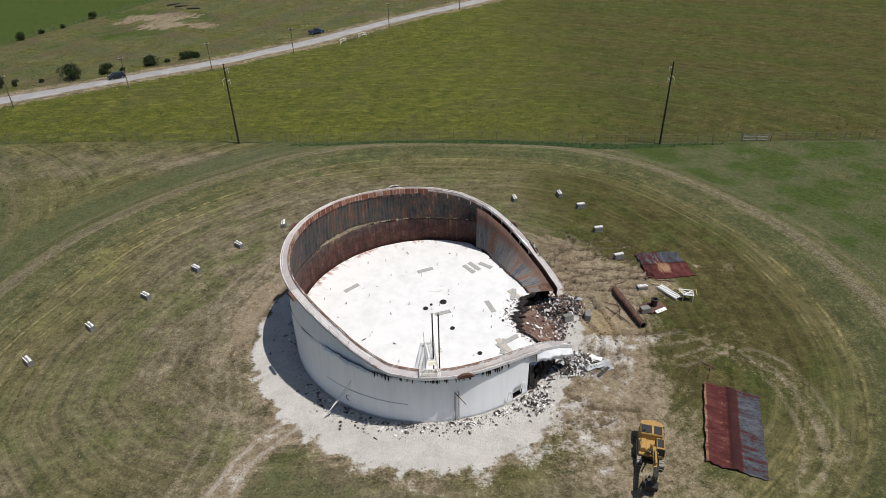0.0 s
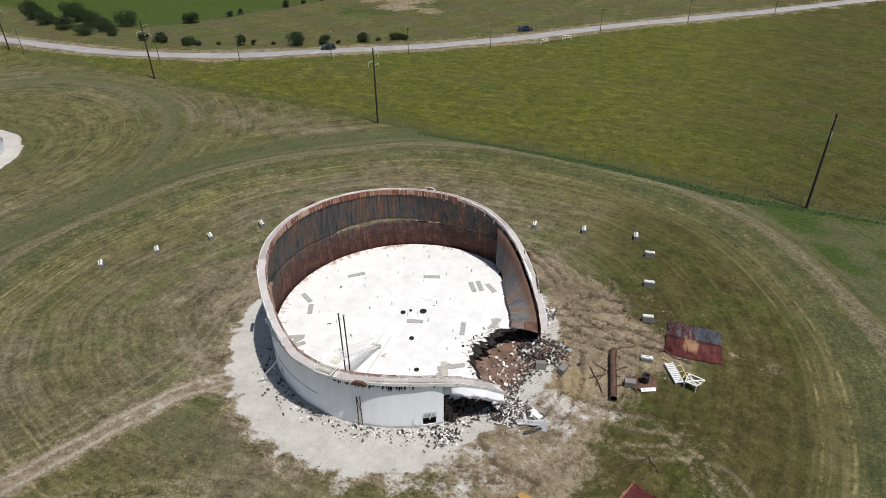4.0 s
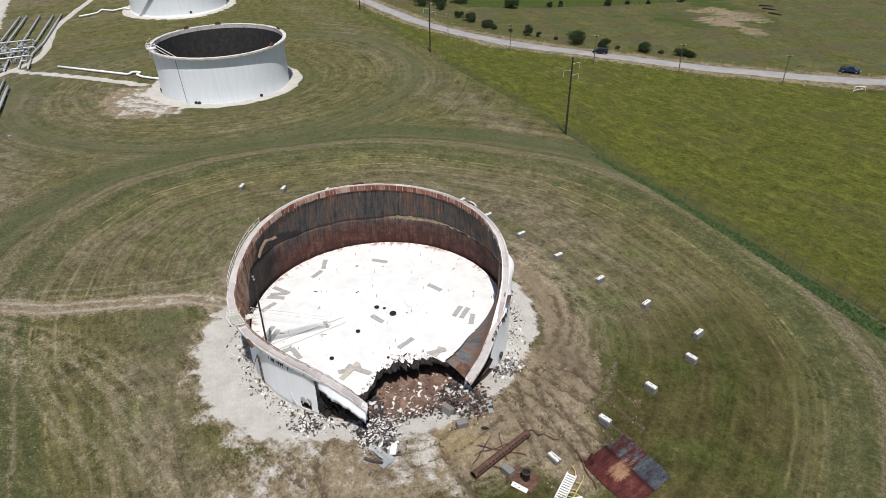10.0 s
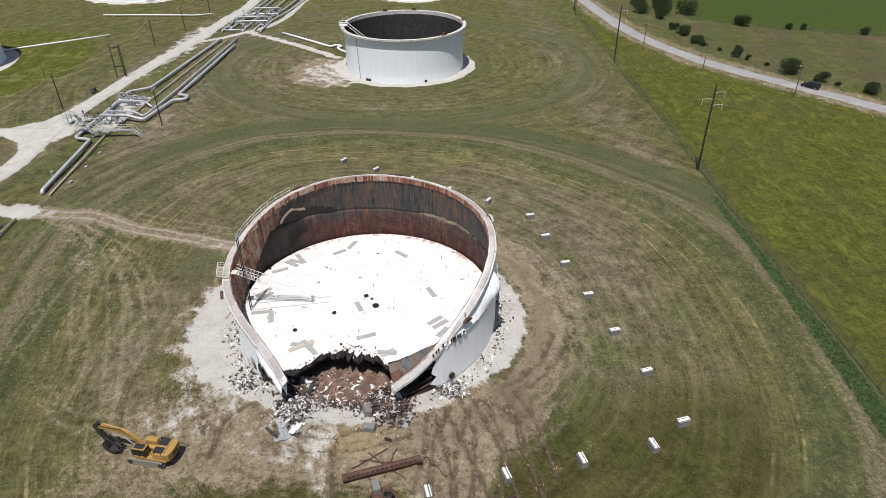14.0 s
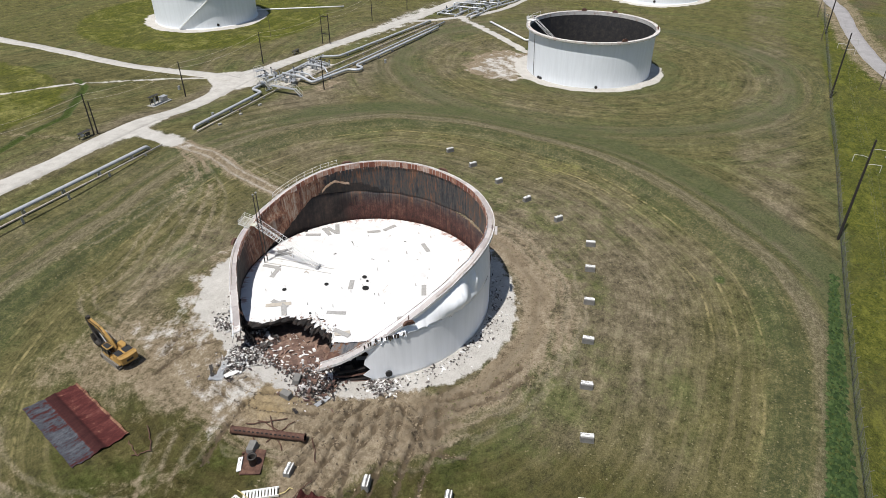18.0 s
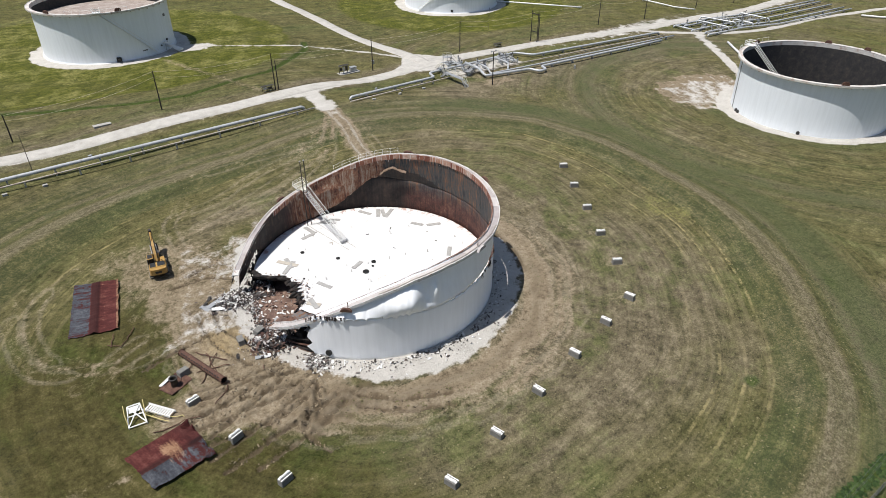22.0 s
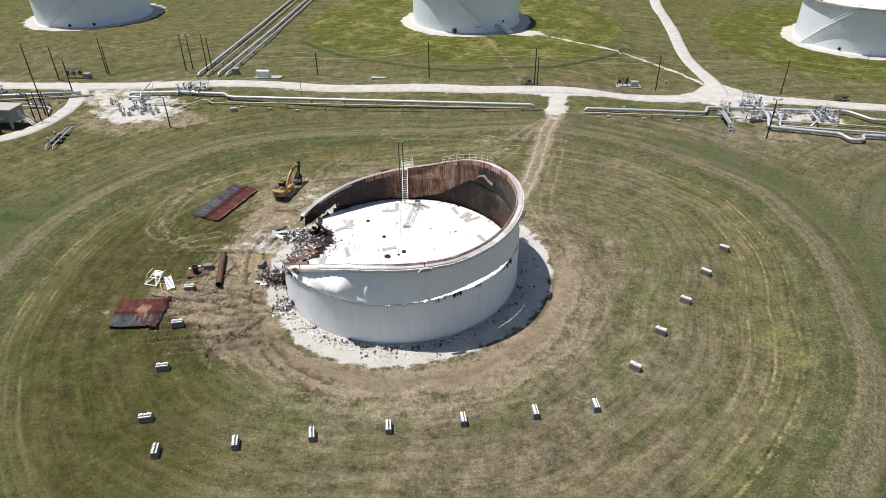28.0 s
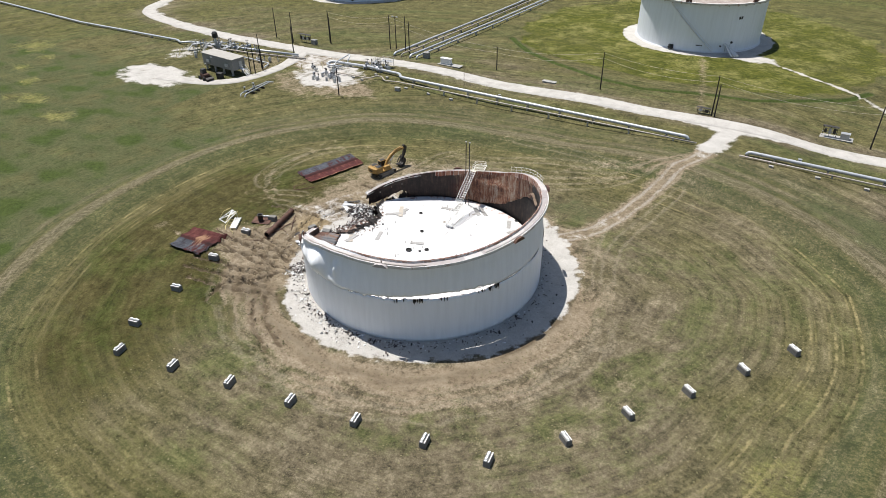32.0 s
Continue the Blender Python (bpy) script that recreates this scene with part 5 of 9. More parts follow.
# brackets under the walkway
for a in np.arange(16, 332, 6.0):
    r, z = rim(a)
    b = Mesh()
    b.add([polar(r - 0.46, a - 0.08, z - 0.1), polar(r + 0.42, a - 0.08, z - 0.1), polar(r - 0.46, a - 0.08, z - 0.85), polar(r - 0.46, a + 0.08, z - 0.1), polar(r + 0.42, a + 0.08, z - 0.1), polar(r - 0.46, a + 0.08, z - 0.85)],
          [(0, 1, 2), (3, 5, 4), (0, 3, 4, 1), (1, 4, 5, 2), (2, 5, 3, 0)])
    b.ob("bracket", M_GIRDER, tank)
# rails along the walkway, south-west to south
for lo, hi in ((221, 256),):
    for h in (0.55, 1.05):
        Mesh().tube([polar(rim(a)[0] + 0.4, a, rim(a)[1] + h) for a in np.arange(lo, hi + 0.1, 2.0)], 0.02, 5).ob("rail", M_RAIL, tank)
for a in np.arange(221, 257, 4.2):
    r, z = rim(a)
    Mesh().tube([polar(r + 0.4, a, z), polar(r + 0.42, a + rnd(-0.2, 0.2), z + 1.08)], 0.024, 5).ob("rail_post", M_RAIL, tank)
for lo, hi in ((60, 128), (288, 316), (150, 200)):
    Mesh().tube([polar(rim(a)[0] + 0.18, a, rim(a)[1] + 0.16) for a in np.arange(lo, hi, 2.0)], 0.05, 5).ob("foam_line", M_PIPER if lo != 150 else M_GIRDER, tank, "thin pale pipe lying along the walkway")
# foam boxes standing over the rim
for a, w in ((166, 1.9), (108, 1.9), (47, 1.5), (216, 1.9), (285, 1.8)):
    r, z = rim(a)
    m = Mesh()
    pts = [(-w / 2, 0), (-w / 2.6, 0.28), (-w / 5, 0.46), (w / 5, 0.46), (w / 2.6, 0.28), (w / 2, 0)]
    c = Vector(polar(r + 0.62, a, z - 0.1))
    t = Vector((-math.sin(radians(a)), math.cos(radians(a)), 0))
    o = Vector((math.cos(radians(a)), math.sin(radians(a)), 0))
    m.rings([[c + t * u + Vector((0, 0, w2)) + o * d for u, w2 in pts] for d in (-0.06, 0.3)], 0, True)
    m.f += [tuple(range(6)), tuple(range(11, 5, -1))]
    m.m += [1, 0]
    m.ob("foam_shield", [M_WALKGREY if a == 108 else M_RUST, M_RUST], tank, "shield plate standing on the rim")
# round fittings on the girder
for a in (47.5, 108):
    r, z = rim(a)
    Mesh().tube([polar(r + 0.2, a, z), polar(r + 0.2, a, z + 0.75)], 0.06, 6).ob("vent_stub", M_RUST, tank)

# tank bottom and floating roof
Mesh().lathe([(0, 0.12), (8, 0.13), (14, 0.12), (17.7, 0.10), (17.75, -0.2)], 72).ob("bottom_plate", M_BOTTOM, tank, "brown rusty bottom plate strewn with fragments", True)


def notch(a):
    """Steps in the torn roof edge where whole strips broke away."""
    a = (a + 180) % 360 - 180
    return 0.45 * round(2.2 * noise.noise((a * 0.16, 5, 5))) if -30 < a < 10 else 0.0


m = Mesh()
na = 480
edge = []
for j in range(na):
    a = j * 360 / na
    aa = a if a < 180 else a - 360
    e = float(np.interp(aa, *BITE)) if -40 < aa < 72 else 17.3
    if -33 < aa < 62:
        e += jag(a, 0.62, 6.0) + notch(a)
    edge.append(e)
rows = []
for f in (0.001, 0.15, 0.3, 0.45, 0.58, 0.7, 0.8, 0.88, 0.94, 0.98, 1.0):
    row = []
    for j in range(na):
        a = j * 360 / na
        r = edge[j] * f
        x, y, _ = polar(r, a, 0)
        lip = 0.2 * f ** 30 if edge[j] < 16.8 and not 10 < (a if a < 180 else a - 360) < 66 else 0
        row.append((x, y, 2.76 + 0.035 * noise.noise((x * 0.35, y * 0.35, 2)) + 0.05 * noise.noise((x * 0.12, y * 0.12, 8)) - lip * abs(noise.noise((a * 0.5, 1, 1))) * 2.2))
    rows.append(row)
m.rings(rows, 0, True, True)
m.rings([rows[-1], [(x * 1.0, y * 1.0, z - 0.28) for x, y, z in rows[-1]]], 1, True, True)
m.rings([[(x, y, z - 0.28) for x, y, z in rows[-1]], [(x * 0.02, y * 0.02, 2.2) for x, y, z in rows[-1]]], 1, True, True)
roof = m.ob("floating_roof", [M_DECK, M_SOOT], tank, "bright white floating roof deck, torn away at the breach")
for p in roof.data.polygons:
    p.use_smooth = p.material_index == 0
# torn inner edge of the roof, hanging down in dark folds
rows = [[], [], [], [], []]
for j in range(-33, 13):
    for q in (0, 0.5):
        a = j + q
        e = float(np.interp(a, *BITE)) + jag(a, 0.62, 6.0) + notch(a)
        w = 0.5 + 0.5 * math.sin(a * 0.42 + 4.5 * noise.noise((a * 0.17, 4, 1)))
        k = 0.6 + 0.9 * noise.noise((a * 0.33, 7, 2))
        u = 0.2 + 0.75 * noise.noise((a * 0.4, 9, 4)) + 0.4 * noise.noise((a * 1.3, 3, 4))
        for i, (dr, z) in enumerate(((-0.12 - u, 2.86), (0.15 - 0.3 * u, 2.98 + 0.25 * u), (0.4 + 0.75 * w * k + 0.4 * u, 2.76 + 0.3 * noise.noise((a * 0.6, 1, 3))), (0.3 + 0.7 * w * k, 2.45), (-0.3 + 0.3 * w, 2.2 + 0.3 * noise.noise((a * 0.4, 2, 2))))):
            rows[i].append(polar(e + dr, a, z))
Mesh().rings(rows).ob("torn_edge", M_CURL, tank, "dark ragged steel hanging below the roof edge")


def deck_z(x, y):
    return 2.80 + 0.035 * noise.noise((x * 0.35, y * 0.35, 2)) + 0.05 * noise.noise((x * 0.12, y * 0.12, 8))


def deck_patch(p0, p1, w, mat, lift=0.0):
    a, b = Vector((p0[0] - TANK[0], p0[1] - TANK[1], 0)), Vector((p1[0] - TANK[0], p1[1] - TANK[1], 0))
    d = (b - a).normalized()
    s = Vector((-d.y, d.x, 0)) * w / 2
    m = Mesh()
    rows = []
    for i in range(6):
        c = a.lerp(b, i / 5)
        row = [c - s * (1 + 0.06 * rnd(-1, 1)), c + s * (1 + 0.06 * rnd(-1, 1))]
        rows.append([(p.x, p.y, deck_z(p.x, p.y) + 0.02 + lift) for p in row])
    m.rings(rows, 0, False, True)
    low = [[(x, y, z - 0.05) for x, y, z in row] for row in rows]
    loop = [r[0] for r in rows] + [r[1] for r in reversed(rows)]
    lowl = [r[0] for r in low] + [r[1] for r in reversed(low)]
    m.rings([loop, lowl], 0, True)
    m.ob("roof_patch", mat, tank, "grey rectangular repair strip" if mat is M_TAPE else "bare tan strip")


for p0, p1 in (((-16.2, 63.0), (-17.3, 64.8)), ((-17.7, 65.2), (-19.8, 66.2)), ((-16.5, 72.6), (-14.8, 74.4)), ((-3.7, 67.5), (-1.7, 68.3)), ((-6.6, 77.4), (-4.4, 78.4)),
               ((1.6, 77.3), (0.1, 79.2)), ((2.4, 78.0), (0.9, 79.9)), ((4.2, 78.5), (2.4, 79.8)), ((4.1, 68.1), (3.2, 70.5)), ((-16.4, 57.3), (-13.9, 58.9)),
               ((-14.0, 58.6), (-14.9, 56.4)), ((-14.5, 55.9), (-13.1, 58.0)), ((-5.6, 53.3), (-7.6, 55.0)), ((-4.6, 53.6), (-6.6, 55.4)), ((-11.6, 54.4), (-12.6, 56.6)),
               ((-1.9, 53.4), (-2.2, 56.0)), ((-2.2, 56.0), (0.2, 56.4))):
    deck_patch(p0, p1, 0.66, M_TAPE)
for p0, p1, mt in (((4.8, 59.8), (5.2, 62.6), M_TAPE), ((6.1, 59.7), (4.3, 62.6), M_TAN), ((4.2, 61.2), (6.8, 63.2), M_TAPE), ((6.8, 70.8), (7.1, 73.3), M_TAPE), ((7.6, 71.4), (6.4, 73.0), M_TAN), ((10.4, 76.2), (9.4, 78.2), M_TAPE)):
    deck_patch(p0, p1, 0.7, mt, rnd(0.012, 0.03))
for x, y, r in ((-2.7, 70.2, 0.42), (-5.0, 68.75, 0.3), (-4.3, 69.6, 0.17), (-1.35, 64.65, 0.27), (2.05, 59.9, 0.26), (-12.6, 53.9, 0.22), (5.2, 66.2, 0.15)):
    x, y = x - TANK[0], y - TANK[1]
    # shallow black disc painted for the unlit depth of the manhole
    h = Mesh().lathe([(r * 1.12, 0.0), (r * 1.12, 0.11), (r * 0.98, 0.12), (r * 0.95, 0.05), (0.01, 0.045)], 14, (x, y, deck_z(x, y)))
    h.m = [0] * (14 * 3) + [1] * 14
    h.ob("manhole", [M_BLACK, M_HOLE], tank, "open black manhole in the roof")
rl = random.Random(5)
for i in range(46):
    r, a = 16.0 * math.sqrt(rl.random()), rl.uniform(0, 360)
    aa = a if a < 180 else a - 360
    if -40 < aa < 60 and r > 11:
        continue
    x, y, _ = polar(r, a, 0)
    Mesh().tube([(x, y, deck_z(x, y) - 0.05), (x, y, deck_z(x, y) + rl.uniform(0.25, 0.5))], 0.05, 6).ob("roof_leg", M_GIRDER, tank)
# seal scraps and slit marks lying on the roof
for i in range(24):
    r, a = 16.8 * math.sqrt(rl.random()), rl.uniform(0, 360)
    aa = a if a < 180 else a - 360
    if -42 < aa < 70 and r > 10.5:
        continue
    x, y, _ = polar(r, a, 0)
    s, t = rl.uniform(0.08, 0.3), rl.uniform(0, 180)
    Mesh().box((x, y, deck_z(x, y) + 0.03), (s * rl.uniform(1, 3), s * 0.5, 0.05), pose(0, 0, 0, rl.uniform(-8, 8), 0, t)).ob("roof_scrap", M_DARKMETAL if rl.random() < 0.5 else M_TAN, tank)

# gauge platform, guide poles and rolling ladder at the south
px, py = -3.6 - TANK[0], 50.9 - TANK[1]
pz = 8.5
tip = pose(px, py - 0.5, pz, -14, 6, 8) @ Matrix.Scale(0.74, 4)
gp = Mesh()
for x in (-1.3, 1.3):
    gp.box((x, -0.2, 0.0), (0.08, 2.2, 0.14))
for y in (-1.3, -0.2, 0.9):
    gp.box((0, y, 0.0), (2.6, 0.08, 0.14))
gp = gp.ob("gauge_platform", M_RAIL, tank, "white grated platform at the top of the ladder, tipped outwards")
gp.matrix_local = tip
for i in range(15):
    Mesh().box((-1.22 + i * 0.174, -0.2, 0.06), (0.05, 2.2, 0.05)).ob("grating_bar", M_PALERAIL, gp)
for h in (0.55, 1.05):
    Mesh().tube([(-1.3, 0.9, h), (-1.3, -1.3, h), (1.3, -1.3, h), (1.3, 0.9, h)], 0.025, 5).ob("platform_rail", M_RAIL, gp)
for x, y in ((-1.3, 0.9), (-1.3, -0.2), (-1.3, -1.3), (0, -1.3), (1.3, -1.3), (1.3, -0.2), (1.3, 0.9)):
    Mesh().tube([(x, y, 0), (x, y, 1.07)], 0.03, 5).ob("platform_post", M_RAIL, gp)
Mesh().box((px + 0.3, py + 0.95, pz + 0.12), (0.9, 0.8, 0.06)).ob("ladder_landing", M_PALERAIL, tank)
for x in (-2.6, -3.25):
    gx, gy = x - TANK[0], 53.2 - TANK[1]
    Mesh().tube([(gx, gy, 2.7), (gx, gy, 12.9), (gx, gy, 14.1)], 0.075, 8).ob("guide_pole", M_DARKMETAL, tank, "tall dark guide pole rising through the roof")
    Mesh().lathe([(0.14, 0), (0.14, 0.12), (0.07, 0.13)], 8, (gx, gy, 14.1)).ob("pole_cap", M_STEEL, tank)
la, lb = Vector((px + 0.3, py + 0.9, pz + 0.25)), Vector((-4.45 - TANK[0], 61.3 - TANK[1], 2.98))
ld = (lb - la).normalized()
ls = ld.cross(Vector((0, 0, 1))).normalized()
lu = ls.cross(ld)
for s in (-0.42, 0.42):
    for h in (0.0, 0.95):
        Mesh().tube([la + ls * s + lu * h, lb + ls * s + lu * h], 0.035, 5).ob("ladder_chord", M_RAIL, tank)
    m = Mesh()
    L = (lb - la).length
    for i in range(22):
        a0, a1 = la + ld * (L * i / 22), la + ld * (L * (i + 1) / 22)
        m.tube([a0 + ls * s, a1 + ls * s + lu * 0.95], 0.016, 4).tube([a1 + ls * s, a1 + ls * s + lu * 0.95], 0.016, 4)
    m.ob("ladder_truss", M_RAIL, tank)
for i in range(26):
    c = la + ld * (L * (i + 0.5) / 26)
    Mesh().box(c, (0.84, 0.09, 0.03), Matrix((ls, Vector((0, 0, 1)).cross(ls), Vector((0, 0, 1)))).transposed()).ob("ladder_tread", M_RAIL, tank)
Mesh().tube([lb - ls * 0.55, lb + ls * 0.55], 0.22, 10).ob("ladder_roller", M_STEEL, tank)
for s in (-0.75, 0.75):
    Mesh().tube([(px + 0.3 + s, py + 2.5, 2.86), (lb.x + s * 0.8, lb.y + 2.5, 2.86)], 0.025, 5).ob("ladder_runway", M_TAN, tank, "pale runway beam on the roof")

# torn strips standing out along the north tear
m = Mesh()
rt = random.Random(3)
side = []
for i in range(88):
    near = i < 34
    a = 29 + 19 * rt.random() ** 1.2 if near else rt.uniform(251, 316)
    z = float(np.interp(a, *TEAR)) - 0.05
    L, w, o = rt.uniform(0.1, 0.55) * (1.2 - (a - 29) / 30 if near else 1.2), rt.uniform(0.2, 0.7), rt.uniform(0.04, 0.2)
    p = [polar(TR + 0.1, a, z + 0.3), polar(TR + 0.1, a + w, z + 0.3), polar(TR + 0.1 + o * 0.7, a + w * 0.9, z - L * 0.4), polar(TR + 0.12 + o, a + w * rt.uniform(0.2, 0.8), z - L), polar(TR + 0.1 + o * 0.6, a + w * 0.1, z - L * 0.45)]
    m.add(p + [tuple(c * 0.997 for c in q[:2]) + (q[2],) for q in p], [(0, 4, 3, 2, 1), (5, 6, 7, 8, 9)] + [(j, (j + 1) % 5, (j + 1) % 5 + 5, j + 5) for j in range(5)], 0)
    # dark strips: charred tips, and tooth shadows on the lower shell as geometry
    side += [0 if near and rt.random() < 0.3 else 1] * 7
m.m = side
m.ob("torn_strip", [M_WHITE, M_SOOT], tank, "jagged white and dark strips along the split seams, part charred, part painted shade", kind="stuff")
# plate peeled outwards along the south-western seam
rows, tops = [], []
for a in np.arange(230, 253.1, 0.45):
    z = float(np.interp(a, *TEAR)) + jag(a, 0.28, 2.0) - 0.12
    k = min(1, (a - 230) / 4, (253 - a) / 4) * (0.55 + 0.9 * abs(noise.noise((a * 0.55, 8, 3))))
    rows.append([(TR + 0.04 + 0.62 * k * s, a, z + 0.42 * k * math.sin(2.2 * s) + (0.35 * noise.noise((a * 1.3, 2, 9)) if s == 1 else 0)) for s in (0, 0.35, 0.7, 1)])
    tops += [0.1] * 4
two_sided(rows, 0.04, None, tops).ob("peeled_plate", [M_WHITE, M_WHITE, M_SOOT], tank, "ragged white plate peeled outwards along the seam")
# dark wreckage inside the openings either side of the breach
# black torn plate; its colour also stands for the shade inside the openings
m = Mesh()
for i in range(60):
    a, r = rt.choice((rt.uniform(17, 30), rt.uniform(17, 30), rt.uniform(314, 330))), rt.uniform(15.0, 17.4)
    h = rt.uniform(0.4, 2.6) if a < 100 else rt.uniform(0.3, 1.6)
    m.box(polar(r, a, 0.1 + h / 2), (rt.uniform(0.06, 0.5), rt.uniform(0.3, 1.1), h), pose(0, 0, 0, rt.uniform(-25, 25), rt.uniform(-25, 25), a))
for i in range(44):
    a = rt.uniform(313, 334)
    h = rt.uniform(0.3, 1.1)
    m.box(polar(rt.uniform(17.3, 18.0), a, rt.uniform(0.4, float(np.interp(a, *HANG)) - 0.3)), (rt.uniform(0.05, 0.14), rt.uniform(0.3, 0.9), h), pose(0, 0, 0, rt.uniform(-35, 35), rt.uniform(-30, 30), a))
m.ob("crushed_plate", M_CURL, tank, "near-black crushed plate in the dark torn openings", kind="stuff")
# two strips near-black, the opening's shade put into their colour
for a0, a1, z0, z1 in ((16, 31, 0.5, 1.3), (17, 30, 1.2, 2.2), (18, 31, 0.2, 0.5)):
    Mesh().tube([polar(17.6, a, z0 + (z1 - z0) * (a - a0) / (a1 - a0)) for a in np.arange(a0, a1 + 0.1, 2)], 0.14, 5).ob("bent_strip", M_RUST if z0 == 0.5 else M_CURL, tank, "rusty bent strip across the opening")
m = Mesh()
for i in range(26):
    a = rt.choice((rt.uniform(100, 150), rt.uniform(150, 158), rt.uniform(120, 124)))
    z = min(float(np.interp(a, *HANG)), float(np.interp(a, *TEAR))) - 0.1
    L, w = rt.uniform(0.15, 0.6), rt.uniform(0.3, 1.0)
    p = [polar(TR + 0.05, a, z + 0.2), polar(TR + 0.05, a + w, z + 0.2), polar(TR + 0.16, a + w * rt.uniform(0.3, 1.0), z - L), polar(TR + 0.12, a + w * 0.1, z - L * 0.4)]
    m.add(p + [tuple(c * 0.997 for c in q[:2]) + (q[2],) for q in p], [(0, 3, 2, 1), (4, 5, 6, 7)] + [(j, (j + 1) % 4, (j + 1) % 4 + 4, j + 4) for j in range(4)], 0)
m.ob("seal_shred", M_CURL, tank, "black shreds hanging from the long slit", kind="stuff")
# white plate lapped outwards under the southern end of the rim
rows, tops = [], []
for a in np.arange(316, 334.1, 0.7):
    r, z = rim(a)
    k = min(1, (a - 316) / 5)
    rows.append([(r + 0.35 + s * (0.12 + 0.38 * k) + (0.22 * jag(a, 1.0, 3) if s == 1 else 0), a, z - 0.05 - s * (1.45 + 0.3 * noise.noise((a * 0.3, s, 1)))) for s in (1, 0.75, 0.5, 0.25, 0)])
    tops += [0.1] * 5
two_sided(rows, 0.06, None, tops).ob("lapped_plate", [M_WHITE, M_SOOT, M_CURL], tank, "white plate lapped outwards below the rim", True)
# fittings low on the outside
for a, z, w in ((38, 0.95, 0.42),):
    c = Vector(polar(TR + 0.02, a, z))
    o = Vector(polar(1, a, 0))
    Mesh().tube([c, c + o * 0.25], w, 14).ob("manway", M_BLACK, tank, "black round manway low on the shell")
for a, dx in ((282, 0.0), (283.4, 0.0)):
    Mesh().tube([polar(TR + 0.12, a, 0.1), polar(TR + 0.12, a, 4.6)], 0.05, 6).ob("riser_pipe", M_RUST, tank, "thin red riser pipe on the shell")
Mesh().tube([polar(TR + 0.04, 241.4 - 1.5 * math.sin(radians(q)) * (1 if q < 150 else 0.8), 1.65 + 0.42 * math.cos(radians(q))) for q in range(10, 171, 20)], 0.035, 5).ob("paint_mark", M_BLACK, tank, "dark curved paint stroke")
Mesh().tube([polar(TR + 0.15, 282, 4.5), polar(TR + 0.9, 284, 3.9), polar(TR + 1.3, 285, 3.6)], 0.05, 6).ob("riser_pipe", M_RUST, tank)
Mesh().tube([polar(TR + 0.03, a, 3.2 - 0.011 * (a - 231)) for a in np.arange(231, 267, 2.0)], 0.03, 5).ob("drip_band", M_CONCRETE, tank, "dirt line along a weld")
m = Mesh()
for s in (0.0, 0.75):
    m.tube([polar(TR + 0.15 + s * 0.6, 243.5, 4.8 - s), polar(TR + 2.6 + s * 0.6, 236.5, 0.1)], 0.035, 5)
for i in range(14):
    f = i / 14
    p0, p1 = Vector(polar(TR + 0.15, 243.5, 4.8)).lerp(Vector(polar(TR + 2.6, 236.5, 0.1)), f), Vector(polar(TR + 0.6, 243.5, 4.05)).lerp(Vector(polar(TR + 3.05, 236.5, 0.1)), f)
    m.tube([p0, p1], 0.03, 4)
m.ob("fallen_stair", M_RAIL, tank, "torn-off stair leaning on the shell")
m = Mesh()
for a0, z0, a1, z1 in ((305.2, 0.3, 303.2, 2.5), (303.2, 2.5, 301.5, 0.2), (310.8, 1.5, 309.5, 2.7), (309.5, 2.7, 308.0, 1.6)):
    m.tube([polar(TR + 0.35, a0, z0), polar(TR + 0.5, a1, z1)], 0.05, 5)
m.ob("door_brace", M_RAIL, tank, "white brace beside a cut door opening")

# ---- scrap round the wreck ----
def fragments(name, label, places, mat, lo, hi, seed, parent=None):
    """Bent shards of plate. places: list of (x, y, z, spread)."""
    rr = random.Random(seed)
    m = Mesh()
    for x, y, z in places:
        s = lo + (hi - lo) * rr.random() ** 2.2
        L, W = s * rr.uniform(0.9, 2.2), s * rr.uniform(0.5, 1.0)
        t = pose(x, y, z, rr.uniform(-50, 50), rr.uniform(-50, 50), rr.uniform(0, 360))
        k = rr.uniform(0.05, 0.35) * s
        up = [(-L / 2, -W / 2 * rr.uniform(0.4, 1), 0), (0, -W / 2, k), (L / 2, -W / 3, 0), (L / 2 * rr.uniform(0.6, 1), W / 2, 0), (0, W / 2, k), (-L / 2, W / 2 * rr.uniform(0.5, 1), 0)]
        vs = [t @ Vector(p) for p in up] + [t @ Vector((p[0], p[1], p[2] - 0.05)) for p in up]
        m.add(vs, [(0, 1, 4, 5), (1, 2, 3, 4), (11, 10, 7, 6), (10, 9, 8, 7)] + [(i, i + 6, (i + 1) % 6 + 6, (i + 1) % 6) for i in range(6)])
    return tagged(m.ob(name, mat), label, "scrap", kind="stuff")


rs = random.Random(11)


def heap(cx, cy, rx, ry, n, h):
    out = []
    for i in range(n):
        a, q = rs.uniform(0, 2 * math.pi), abs(rs.gauss(0, 0.5))
        out.append((cx + rx * q * math.cos(a), cy + ry * q * math.sin(a), 0.12 + h * max(0, 1 - q) * rs.random()))
    return out


def mound(name, label, cx, cy, rx, ry, h, seed):
    m = Mesh()
    rows = []
    for i in range(9):
        f = 1 - i / 8
        rows.append([(cx + rx * f * math.cos(t), cy + ry * f * math.sin(t), -0.1 + h * (1 - f ** 1.5) * (0.75 + 0.6 * noise.noise((f * 4 + seed, math.cos(t) * 2, math.sin(t) * 2)))) for t in (2 * math.pi * j / 28 for j in range(28))])
    m.rings(rows, 0, True)
    tagged(m.ob(name, M_SOOT, smooth=False), label, "rubble", kind="stuff")


